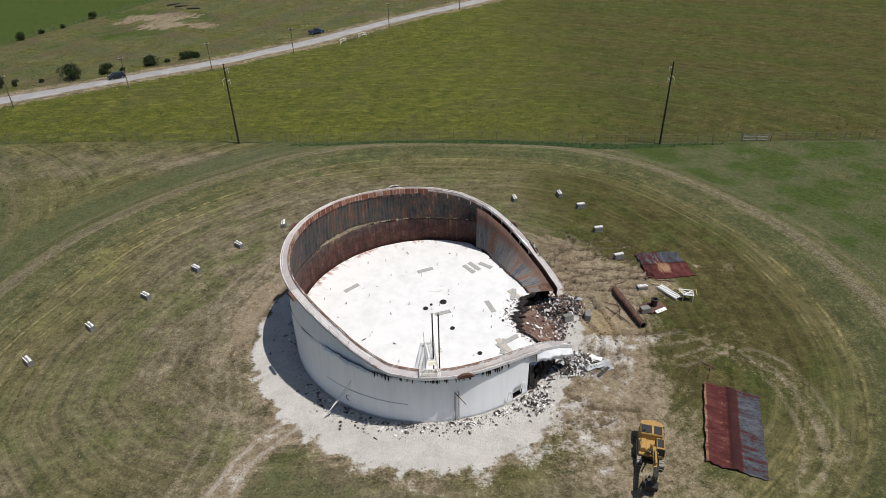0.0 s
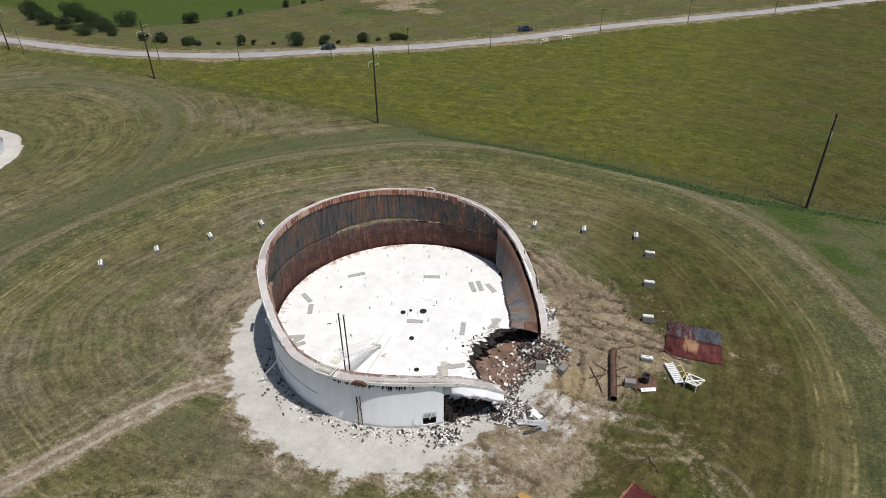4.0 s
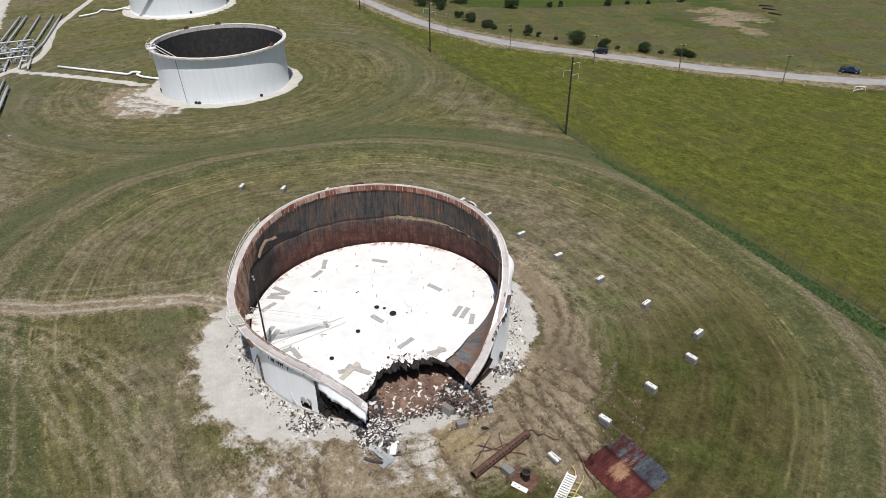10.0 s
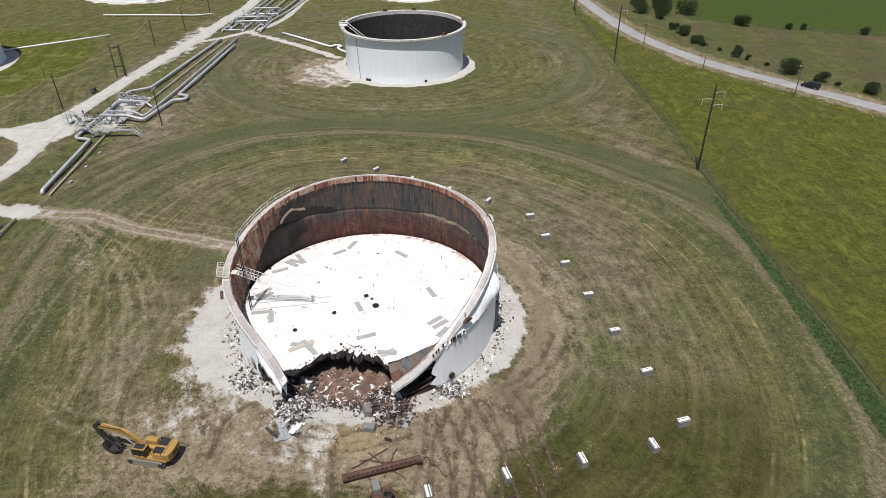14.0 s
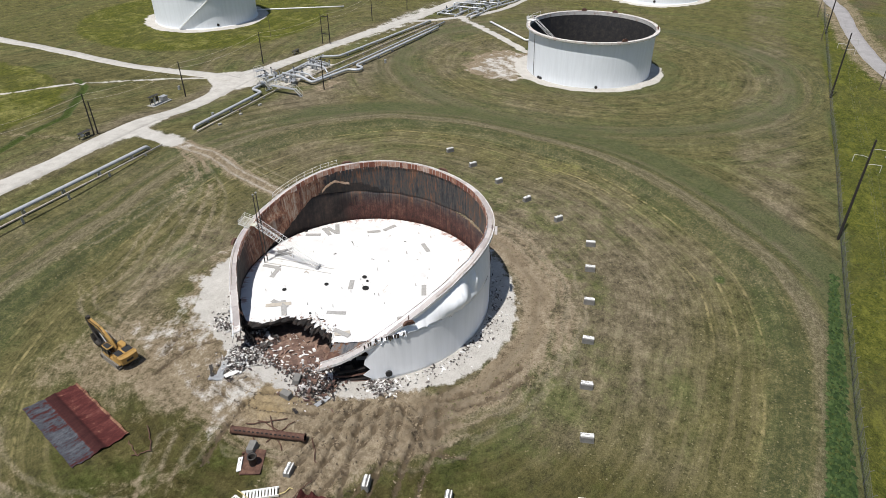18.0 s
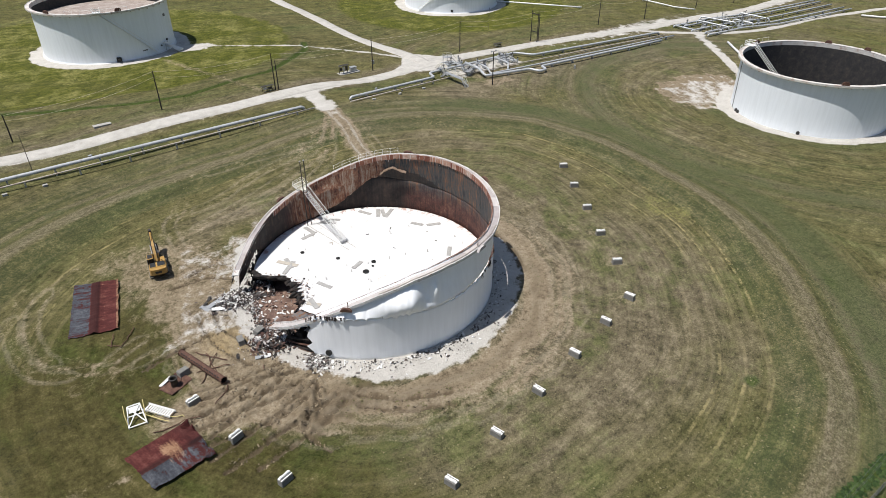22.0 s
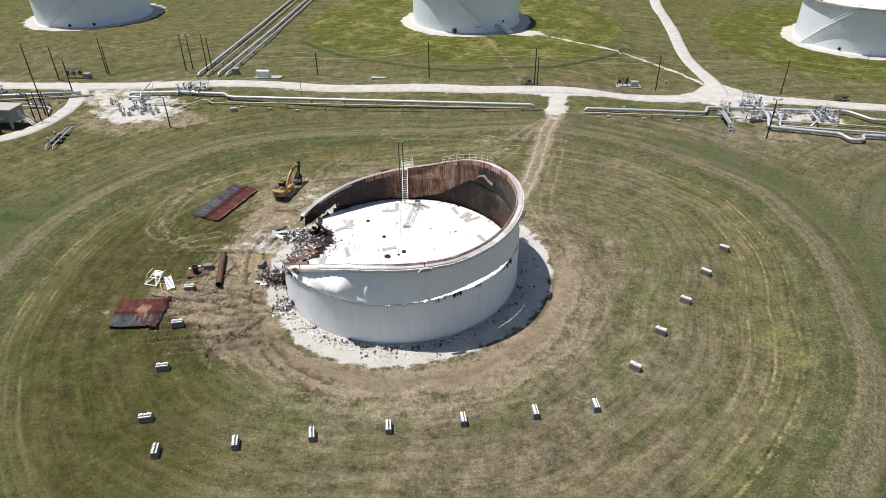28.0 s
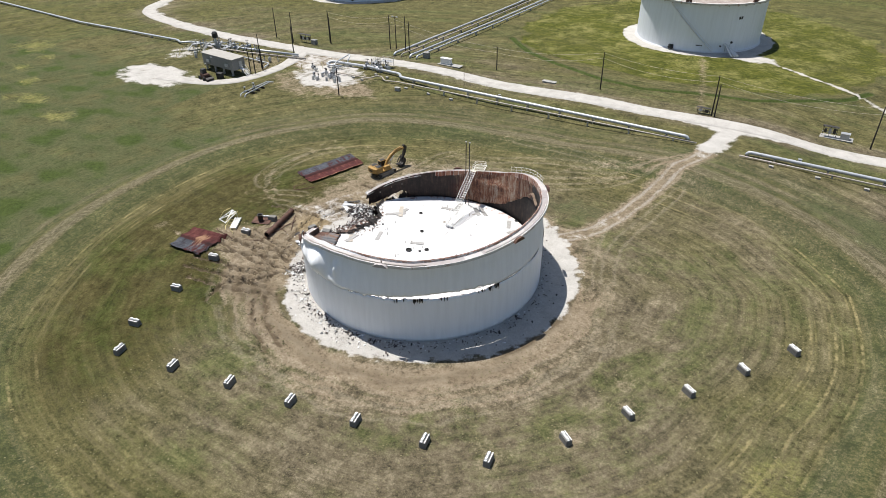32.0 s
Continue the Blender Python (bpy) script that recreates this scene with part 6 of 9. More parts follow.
mound("rubble_core", "dark charred rubble heap under the scrap", 13.4, 60.8, 2.6, 2.2, 1.0, 1)
mound("rubble_core", "dark charred rubble heap at the breach", 13.0, 72.2, 3.0, 2.8, 1.1, 2)
fragments("scrap_heap", "heap of white and charred plate fragments by the breach", heap(14.0, 60.9, 3.8, 2.9, 1700, 1.0), M_SCRAPW, 0.07, 0.42, 1)
fragments("scrap_heap", "heap of charred and white fragments inside the breach", heap(13.4, 72.4, 3.6, 3.3, 2200, 1.1), M_SCRAPD, 0.07, 0.46, 2)
fragments("scrap_heap", "pale fragments by the torn north edge of the shell", heap(11.0, 79.8, 2.1, 2.6, 600, 0.4), M_SCRAPW, 0.06, 0.4, 3)
fragments("scrap_heap", "fragments by the torn south edge of the shell", heap(8.8, 54.2, 2.0, 2.6, 480, 0.35), M_SCRAPW, 0.06, 0.4, 4)
ring = []
for i in range(1900):
    a = rs.uniform(28, 330)
    w = 0.35 if 150 < a < 222 else 1.0
    if rs.random() > w or (120 < a < 150 and rs.random() < 0.5):
        continue
    q = TR + 0.25 + abs(rs.gauss(0, 1.15))
    x, y, _ = polar(q, a, 0)
    ring.append((TANK[0] + x, TANK[1] + y, 0.1))
fragments("scrap_litter", "small insulation and plate scraps along the foot of the tank", ring, M_SCRAPW, 0.06, 0.32, 6)
inside = []
for i in range(150):
    a, q = rs.uniform(-24, 12), rs.uniform(12.2, 17.5)
    x, y, _ = polar(q, a, 0)
    inside.append((TANK[0] + x, TANK[1] + y, 0.22))
lip = []
for i in range(420):
    a, q = rs.uniform(-26, 8), rs.gauss(17.9, 0.45)
    x, y, _ = polar(q, a, 0)
    lip.append((TANK[0] + x, TANK[1] + y, 0.16))
fragments("scrap_litter", "rusty scale and charred bits along the bottom rim", lip, M_SCRAPD, 0.06, 0.36, 21)
curls = []
for i in range(150):
    a, q = rs.uniform(-34, -21), rs.uniform(14.6, 17.6)
    x, y, _ = polar(q, a, 0)
    curls.append((TANK[0] + x, TANK[1] + y, 0.2 + 0.9 * rs.random() * max(0.1, (-21 - a) / 13)))
fragments("scrap_heap", "charred curled plate pieces under the southern wall end", curls, M_SCRAPD, 0.15, 0.8, 22)
fragments("scrap_litter", "fragments strewn over the brown tank bottom", inside, M_FLAKE, 0.06, 0.5, 7)
deck = []
for i in range(150):
    a, back = rs.uniform(-30, 12), abs(rs.gauss(0.4, 0.8))
    q = float(np.interp(a, *BITE)) - back - 0.4
    x, y, _ = polar(q, a, 0)
    deck.append((TANK[0] + x, TANK[1] + y, 2.84))
fragments("scrap_litter", "white flakes along the torn roof edge", deck, M_FLAKE, 0.05, 0.28, 8)


def loose_sheet(x, y, L, W, turn, tilt, mat, label):
    e = thing("loose_sheet", (x, y, hz(x, y) + 0.12), label, "metal sheet", "torn sheets by the breach", turn)
    m = Mesh()
    rows = []
    for i in range(7):
        u = (i / 6 - 0.5) * L
        rows.append([(u, (j / 3 - 0.5) * W * (1 + 0.12 * math.sin(i * 2.1 + j)), 0.12 * noise.noise((u, j * 0.7, x)) + abs(u) * tilt) for j in range(4)])
    m.rings(rows)
    m.rings([[(a, b, c - 0.04) for a, b, c in r] for r in rows], 0, False, True)
    m.ob("sheet", mat, e)


for x, y, L, W, t, k, mt, lb in ((16.4, 60.3, 2.8, 0.8, 20, 0.05, M_STEEL, "bent grey metal sheet lying on the soil"), (17.2, 61.6, 1.7, 0.8, 75, 0.06, M_SCRAPW, "white bent plate lying on the soil"),
                                 (16.6, 61.9, 1.8, 0.7, -30, 0.08, M_CAP, "white bent plate beside the scrap heap"), (17.9, 60.6, 1.8, 0.9, 110, 0.03, M_STEEL, "grey flat metal sheet on the soil"),
                                 (17.2, 59.3, 2.2, 0.4, 45, 0.1, M_DARKMETAL, "dark bent strip of plate"), (16.0, 74.6, 2.0, 0.6, 160, 0.08, M_STEEL, "grey crumpled sheet by the scrap heap")):
    loose_sheet(x, y, L, W, t, k, mt, lb)

# ---- sound tanks further off ----
def sound_tank(x, y, R, H, gap, roof_z, stair, label, deck=None):
    z = float(base_height(x, y))
    e = thing("storage_tank", (x, y, z), label, "tank", "sound tanks")
    n = 96
    Mesh().lathe([(R + 0.35, -1.5), (R + 0.35, 0.12), (R + 0.02, 0.14), (R, 0.15)], n).ob("base_ring", M_PIPEW, e, "", True)
    m = Mesh().lathe([(R, 0.1), (R, H * 0.25), (R, H * 0.5), (R, H * 0.75), (R, H)], n)
    m.ob("shell", M_WHITE2, e, "", True)
    # dark lining stands for the shade inside the tank
    Mesh().lathe([(R - 0.06, H), (R - 0.06, H * 0.6), (R - 0.06, 0.2)], n).ob("shell_lining", M_DARKWALL, e, "inside face coloured dark for deep shade", True)
    top = Mesh().lathe([(R - 0.08, H + 0.05), (R - 0.08, H - 1.0)], n)
    top.ob("rim_band", M_GIRDER, e, "pale rust-spotted band inside the rim", True)
    Mesh().lathe([(R - 0.1, H), (R - 0.1, H + 0.06), (R + 0.85, H - 0.02), (R + 0.9, H + 0.1), (R + 0.95, H + 0.1), (R + 0.96, H - 0.35), (R + 0.86, H - 0.35), (R + 0.84, H - 0.12), (R, H - 0.1)], n).ob("wind_girder", M_GIRDER, e, "pale walkway girder with rust stains", False)
    Mesh().lathe([(0.01, roof_z + 0.3), (R * 0.5, roof_z + 0.1), (R - 0.25, roof_z)], n).ob("floating_roof", deck or (M_DARKWALL if roof_z < H * 0.8 else M_RAIL), e, "", True)
    for a in gap:
        c, o, t = Vector(polar(R + 0.25, a, H + 0.1)), Vector(polar(1, a, 0)), Vector((-math.sin(radians(a)), math.cos(radians(a)), 0))
        m = Mesh()
        w = 1.7
        pts = [(-w / 2, 0), (-w / 2 + 0.1, 0.45), (-w / 4, 0.75), (w / 4, 0.75), (w / 2 - 0.1, 0.45), (w / 2, 0)]
        m.rings([[c + t * u + Vector((0, 0, q)) + o * d for u, q in pts] for d in (-0.1, 0.25)], 0, True)
        m.f += [tuple(range(6)), tuple(range(11, 5, -1))]
        m.m += [0, 0]
        m.ob("foam_shield", M_RUST, e)
    # stair winding up the shell
    a0, a1 = stair
    k = 46
    sg = 1 if a1 > a0 else -1
    for s in (0.1, 0.85):
        for h in (0.0, 1.0):
            if s < 0.5 and h > 0.5:
                continue
            Mesh().tube([polar(R + s, a0 + (a1 - a0) * i / 12, 0.2 + (H - 0.2) * i / 12 + h) for i in range(13)], 0.06, 5).ob("stringer" if h == 0 else "stair_rail", M_RAIL, e)
    m = Mesh()
    for i in range(k):
        a = a0 + (a1 - a0) * i / k
        m.box(polar(R + 0.48, a, 0.25 + (H - 0.2) * i / k), (0.75, 0.28, 0.05), pose(0, 0, 0, 0, 0, a))
        if i % 4 == 0:
            m.tube([polar(R + 0.85, a, 0.2 + H * i / k), polar(R + 0.85, a, 1.25 + H * i / k)], 0.03, 4)
    m.ob("stair_flight", M_RAIL, e, "", False, "stuff")
    # platform and rolling ladder at the stair head
    c = Vector(polar(R + 0.1, a1, H + 0.2))
    Mesh().box(c, (2.4, 2.0, 0.12), pose(0, 0, 0, 0, 0, a1)).ob("gauge_platform", M_RAIL, e)
    for h in (0.5, 1.05):
        Mesh().tube([polar(R + q, a1 + b, H + 0.2 + h) for q, b in ((-1.1, -3), (1.3, -3), (1.3, 3), (-1.1, 3))], 0.05, 5).ob("platform_rail", M_RAIL, e)
    for q, b in ((-1.1, -3), (1.3, -3), (1.3, 0), (1.3, 3), (-1.1, 3)):
        Mesh().tube([polar(R + q, a1 + b, H + 0.2), polar(R + q, a1 + b, H + 1.25)], 0.05, 5).ob("platform_post", M_RAIL, e)
    for a in np.arange(a1 - 24, a1 + 25, 6.0):
        Mesh().tube([polar(R + 0.85, a, H), polar(R + 0.85, a, H + 1.05)], 0.03, 4).ob("rail_post", M_RAIL, e)
    Mesh().tube([polar(R + 0.85, a, H + 1.05) for a in np.arange(a1 - 24, a1 + 25, 6.0)], 0.03, 4).ob("top_rail", M_RAIL, e)
    for a in np.arange(4, 360, 8.0):
        Mesh().box(polar(R + 0.4, a, H - 0.42), (0.72, 0.07, 0.5), pose(0, 0, 0, 0, 0, a)).ob("girder_bracket", M_GIRDER, e)
    p, q = Vector(polar(R - 1.0, a1, H + 0.1)), Vector(polar(R - 13, a1, roof_z + 0.3))
    if roof_z < H * 0.8:
        d = (q - p).normalized()
        s = d.cross(Vector((0, 0, 1))).normalized()
        for k2 in (-0.4, 0.4):
            for h in (0, 0.9):
                Mesh().tube([p + s * k2 + Vector((0, 0, h)), q + s * k2 + Vector((0, 0, h))], 0.06, 4).ob("ladder_chord", M_RAIL, e)
    return e


def tank_fitting(e, R, a, z, r, name, mat, label):
    c, o = Vector(polar(R - 0.05, a, z)), Vector(polar(1, a, 0))
    Mesh().tube([c, c + o * 0.4], r, 12).ob(name, mat, e, label)


T2 = sound_tank(-134.4, 72.5, 18.1, 13.1, (40, 100, 170, 200, 262), 2.6, (-142, -88), "white open-topped oil tank with a dark shaded inside")
for a, z, r in ((-37, 0.9, 0.42), (-34, 0.9, 0.42), (-92, 1.2, 0.5), (20, 0.9, 0.4)):
    tank_fitting(T2, 18.1, a, z, r, "manway", M_BLACK, "black round manway")
Mesh().tube([polar(18.2, -46, 0.2), polar(18.2, -48.5, 12.9)], 0.06, 5).ob("riser_pipe", M_DARKMETAL, T2, "thin dark riser on the shell")
T3 = sound_tank(-8.2, -75.6, 17.8, 13.2, (30, 90, 150, 240), 9.6, (117, 73), "white oil tank with a rusty inside rim and a long stair", M_ROOFTAN)
for a, z, r in ((134, 2.7, 0.3), (124, 1.75, 0.22)):
    tank_fitting(T3, 17.8, a, z, r, "manway", M_BLACK, "black round manway")
c = Vector(polar(18.0, 81, 0.7))
Mesh().box(c, (0.9, 1.3, 1.2), pose(0, 0, 0, 0, 0, 81), 0, 0.95, 0.08).ob("mixer", M_BLACK, T3, "black mixer motor on the shell")
Mesh().tube([c, Vector(polar(19.6, 81, 0.9))], 0.3, 10).ob("mixer_shaft", M_DARKMETAL, T3)


def stencil(e, R, a, z, n, w, h):
    for i in range(n):
        b = a + i * math.degrees(w * 1.25 / R)
        Mesh().box(polar(R + 0.015, b, z), (0.03, w, h), pose(0, 0, 0, 0, 0, b)).ob("stencil_bar", M_BLACK, e, "dark stencilled bar")


stencil(T3, 17.8, 103.4, 1.8, 5, 0.26, 0.3)
stencil(T3, 17.8, 137.6, 9.25, 2, 0.55, 0.75)
for b, z, k in ((127.5, 2.3, 0.22), (129.5, 2.1, 0.22), (131.5, 1.2, 0.42)):
    Mesh().tube(bend([polar(17.7, b, z), polar(19.0, b, z), polar(21.4, b + 1.5, 0.35), polar(22.4, b + 1.5, 0.1)], 0.7), k, 10).ob("nozzle_pipe", M_PIPEW, T3, "white pipe elbow leaving the shell")
for b in (128.5, 132.5):
    Mesh().tube([polar(18.2, b, 0.0), polar(18.2, b, 2.6)], 0.06, 6).ob("pipe_prop", M_STEEL, T3)
T4 = sound_tank(-134, -70, 18.0, 13.2, (20, 100, 200), 11.5, (10, 60), "white oil tank with a pale roof near its rim")
tank_fitting(T4, 18.0, 52, 0.9, 0.45, "manway", M_BLACK, "black round manway")
T5 = sound_tank(122, -75, 18.5, 13.2, (30, 120, 250), 3.0, (70, 130), "white open-topped oil tank beyond the pipe rack")
for a in (95, 118):
    tank_fitting(T5, 18.5, a, 0.9, 0.45, "manway", M_BLACK, "black round manway")
T6 = sound_tank(-258, 76, 20.0, 13.4, (60, 150), 11.0, (-60, -20), "white oil tank behind the open black one")
sound_tank(-244, -49, 18.0, 13.2, (60, 150), 11.0, (30, 80), "white oil tank beyond the far road")
tank_fitting(T6, 20.0, 5, 1.0, 0.5, "manway", M_BLACK, "black round manway")

# ---- pipe sleepers, machine and scrap on the grass ----
def sleeper(x, y, turn, first=None):
    z = hz(x, y)
    if first is not None:
        return copy_thing(first, pose(x, y, z - 0.04, rnd(-2, 2), rnd(-2, 2), turn + rnd(-5, 5)))
    e = thing("pipe_sleeper", (x, y, z - 0.04), "grey concrete pipe sleeper with a white capped top", "concrete block", "pipe sleepers on the grass", turn)
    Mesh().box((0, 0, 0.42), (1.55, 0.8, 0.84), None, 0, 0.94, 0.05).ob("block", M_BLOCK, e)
    Mesh().box((0, 0.1, 0.89), (1.5, 0.26, 0.1), None, 0, 0.98, 0.03).ob("saddle_bar", M_CAP, e, "white painted saddle bar")
    Mesh().box((0, -0.26, 0.86), (1.46, 0.1, 0.06)).ob("edge_strip", M_CAP, e, "thin white edge strip")
    for s in (-0.4, 0.4):
        Mesh().box((s, 0.1, 0.99), (0.4, 0.3, 0.14), None, 0, 0.85, 0.04).ob("cap", M_CAP, e, "white painted saddle block")
    Mesh().tube([(-0.12, 0, 0.82), (-0.12, 0, 1.08), (0.12, 0, 1.08), (0.12, 0, 0.82)], 0.03, 5).ob("lifting_loop", M_STEEL, e)
    return e


SLEEPERS = [(25.95, 76.8), (24.26, 85.07), (22.57, 93.47), (20.9, 101.7), (17.72, 106.2), (9.38, 104.5), (1.25, 102.6), (-7.15, 100.9), (-15.55, 99.2), (-23.85, 97.5), (-31.0, 96.0),
            (-36.8, 89.1), (-41.4, 82.0), (-46.3, 74.9), (-51.0, 67.7), (-55.7, 60.75)]
first = None
for i, (x, y) in enumerate(SLEEPERS):
    j = min(max(i, 1), len(SLEEPERS) - 2)
    a, b = (SLEEPERS[i - 1], SLEEPERS[i]) if i in (3, 10) or i == len(SLEEPERS) - 1 else (SLEEPERS[i], SLEEPERS[i + 1])
    t = math.degrees(math.atan2(b[1] - a[1], b[0] - a[0])) + 90
    s = sleeper(x, y, t, first)
    first = first or s


def spare_block(x, y, turn, tip):
    e = thing("concrete_block", (x, y, hz(x, y) + 0.02), "bare grey concrete block lying on the soil", "concrete block", "loose blocks", turn)
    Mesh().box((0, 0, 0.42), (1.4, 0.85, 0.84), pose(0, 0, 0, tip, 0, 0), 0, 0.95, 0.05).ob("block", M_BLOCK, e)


for p in ((25.1, 71.5, 15, 3), (17.05, 70.3, 82, 4), (14.3, 69.9, 20, -12)):
    spare_block(*p)


def excavator(x, y, turn):
    e = thing("excavator", (x, y, hz(x, y)), "yellow tracked excavator with a dark bucket, parked on the grass", "excavator", "", turn)
    e.scale = (0.87, 0.87, 0.87)
    for s in (-1.28, 1.28):
        pr = [(-2.45, 0.42), (-2.2, 0.1), (-1.8, 0.02), (1.8, 0.02), (2.2, 0.1), (2.45, 0.42), (2.2, 0.86), (1.8, 0.98), (-1.8, 0.98), (-2.2, 0.86)]
        m = Mesh().rings([[(u, s + w, v) for u, v in pr] for w in (-0.3, 0.3)], 0, True)
        m.f += [tuple(range(10)), tuple(range(19, 9, -1))]
        m.m += [0, 0]
        trk = m.ob("track", M_TRACK, e, "dusty steel crawler track")
        for i in range(24):
            u = -1.9 + 3.8 * (i % 12) / 11
            Mesh().box((u, s, 1.0 if i < 12 else 0.02), (0.1, 0.62, 0.06)).ob("track_shoe", M_TRACK, trk)
        for u in (-2.05, 2.05):
            Mesh().tube([(u, s - 0.32, 0.5), (u, s + 0.32, 0.5)], 0.36, 14).ob("sprocket", M_DARKMETAL, trk)
        Mesh().box((0, s, 0.5), (3.4, 0.5, 0.45)).ob("track_frame", M_DARKMETAL, trk)
    Mesh().box((0, 0, 0.62), (2.2, 2.1, 0.5)).ob("car_body", M_DARKMETAL, e)
    Mesh().lathe([(0.95, 0.85), (0.95, 1.12), (0.01, 1.13)], 20).ob("slew_ring", M_DARKMETAL, e)
    # upper works; x forward, y to the driver's left
    body = Mesh().box((-0.75, 0, 1.28), (4.3, 2.9, 0.3), None, 0, 1.0, 0.08)
    body.ob("deck", M_YELLOW, e)
    Mesh().box((-1.85, 0, 1.92), (1.7, 2.8, 1.0), None, 0, 0.96, 0.16).ob("engine_hood", M_YELLOW, e, "yellow engine cover")
    for y0, w in ((-0.62, 1.1), (0.72, 0.85)):
        Mesh().box((-1.8, y0, 2.46), (1.3, w * 1.1, 0.07), None, 0, 0.97, 0.04).ob("hood_panel", M_BLACK, e, "black grille panel")
    cw = [(-3.25, -1.2), (-3.4, -0.6), (-3.45, 0), (-3.4, 0.6), (-3.25, 1.2), (-2.65, 1.4), (-2.65, -1.4)]
    m = Mesh().rings([[(a, b, z) for a, b in cw] for z in (1.25, 2.15, 2.3)], 0, True)
    m.f += [tuple(range(6, -1, -1)), tuple(range(14, 21))]
    m.m += [0, 0]
    m.ob("counterweight", M_YELLOW, e)
    Mesh().box((-3.44, 0.05, 1.75), (0.05, 1.0, 0.36)).ob("maker_mark", M_BLACK, e, "dark plain mark on the counterweight")
    Mesh().box((0.25, -1.0, 1.75), (1.7, 0.8, 0.75), None, 0, 0.95, 0.1).ob("tool_box", M_YELLOW, e)
    Mesh().tube([(-1.3, -0.9, 2.4), (-1.3, -0.9, 2.85)], 0.09, 8).ob("exhaust", M_BLACK, e)
    cab = Mesh().box((0.62, 0.92, 2.05), (1.75, 1.0, 1.35), None, 0, 0.94, 0.08).ob("cab", M_GLASS, e, "cab with dark glass")
    Mesh().box((0.55, 0.92, 2.78), (1.65, 1.0, 0.1), None, 0, 0.97, 0.06).ob("cab_roof", M_YELLOW, cab)
    Mesh().box((0.55, 0.92, 2.85), (1.3, 0.78, 0.05), None, 0, 0.97, 0.02).ob("roof_window", M_BLACK, cab, "dark roof window")
    for u in (-0.24, 0.55, 1.46):
        for w in (0.42, 1.42):
            Mesh().box((u, w, 2.05), (0.09, 0.06, 1.42)).ob("cab_pillar", M_BLACK, cab)
    Mesh().box((0.62, 0.92, 1.5), (1.8, 1.04, 0.3)).ob("cab_sill", M_YELLOW, cab)
    for u, w in ((-2.4, 1.35), (-1.2, 1.4), (0.2, -1.35)):
        Mesh().tube([(u, w, 2.3), (u, w, 2.85), (u + 0.9, w, 2.85), (u + 0.9, w, 2.3)], 0.03, 5).ob("hand_rail", M_BLACK, e)

    def beam(pts, widths, thick, name, mat, par, label=""):
        m = Mesh()
        rows = []
        for i, ((u, v), h) in enumerate(zip(pts, widths)):
            a, b = pts[max(0, i - 1)], pts[min(len(pts) - 1, i + 1)]
            d = Vector((b[0] - a[0], b[1] - a[1])).normalized()
            q = Vector((-d.y, d.x)) * h / 2
            rows.append([(u + q.x, -thick / 2, v + q.y), (u + q.x, thick / 2, v + q.y), (u - q.x, thick / 2, v - q.y), (u - q.x, -thick / 2, v - q.y)])
        m.rings(rows, 0, True)
        m.f += [(0, 1, 2, 3), tuple(range(len(m.v) - 1, len(m.v) - 5, -1))]
        m.m += [0, 0]
        return m.ob(name, mat, par, label)
    boom = beam([(0.55, 1.6), (1.3, 2.65), (2.4, 3.6), (3.3, 4.0), (4.7, 4.25), (6.5, 4.25)], [0.4, 0.55, 0.66, 0.62, 0.5, 0.36], 0.42, "boom", M_YELLOW, e, "bent yellow boom")
    for w in (-0.45, 0.45):
        Mesh().tube([(0.95, w, 1.5), (1.75, w, 2.55)], 0.13, 8).ob("boom_cylinder", M_YELLOW, boom)
        Mesh().tube([(1.75, w, 2.5), (2.9, w, 3.65)], 0.08, 8).ob("piston_rod", M_STEEL, boom)
    Mesh().tube([(3.3, 0, 4.45), (5.5, 0, 4.8)], 0.12, 8).ob("stick_cylinder", M_YELLOW, boom)
    Mesh().tube([(2.0, 0.2, 3.6), (3.2, 0.2, 4.4), (5.8, 0.25, 4.6)], 0.05, 6).ob("hydraulic_hose", M_BLACK, boom)
    stick = beam([(6.15, 5.0), (6.65, 4.35), (6.35, 3.1), (5.75, 1.9)], [0.35, 0.75, 0.62, 0.42], 0.46, "stick", M_DARKMETAL, e, "dark stick arm")
    Mesh().tube([(7.0, 0, 4.2), (6.7, 0, 2.9)], 0.11, 8).ob("bucket_cylinder", M_BLACK, stick)
    pr = [(5.8, 2.2), (6.3, 1.7), (6.25, 1.05), (5.8, 0.45), (5.1, 0.2), (4.5, 0.45), (4.35, 0.8), (4.95, 0.7), (5.45, 0.95), (5.55, 1.45)]
    m = Mesh().rings([[(u, w, v) for u, v in pr] for w in (-0.65, 0.65)], 0, True)
    m.f += [tuple(range(10)), tuple(range(19, 9, -1))]
    m.m += [0, 0]
    bk = m.ob("bucket", M_DARKMETAL, e, "dark worn bucket with thumb")
    for w in (-0.5, -0.17, 0.17, 0.5):
        Mesh().box((4.25, w, 0.7), (0.4, 0.12, 0.14)).ob("bucket_tooth", M_DARKMETAL, bk)
    for w in (-0.3, 0.3):
        Mesh().tube([(5.7, w, 2.6), (4.9, w, 1.9), (4.4, w, 1.1)], 0.12, 6).ob("thumb", M_DARKMETAL, bk)


excavator(19.8, 46.9, -103)


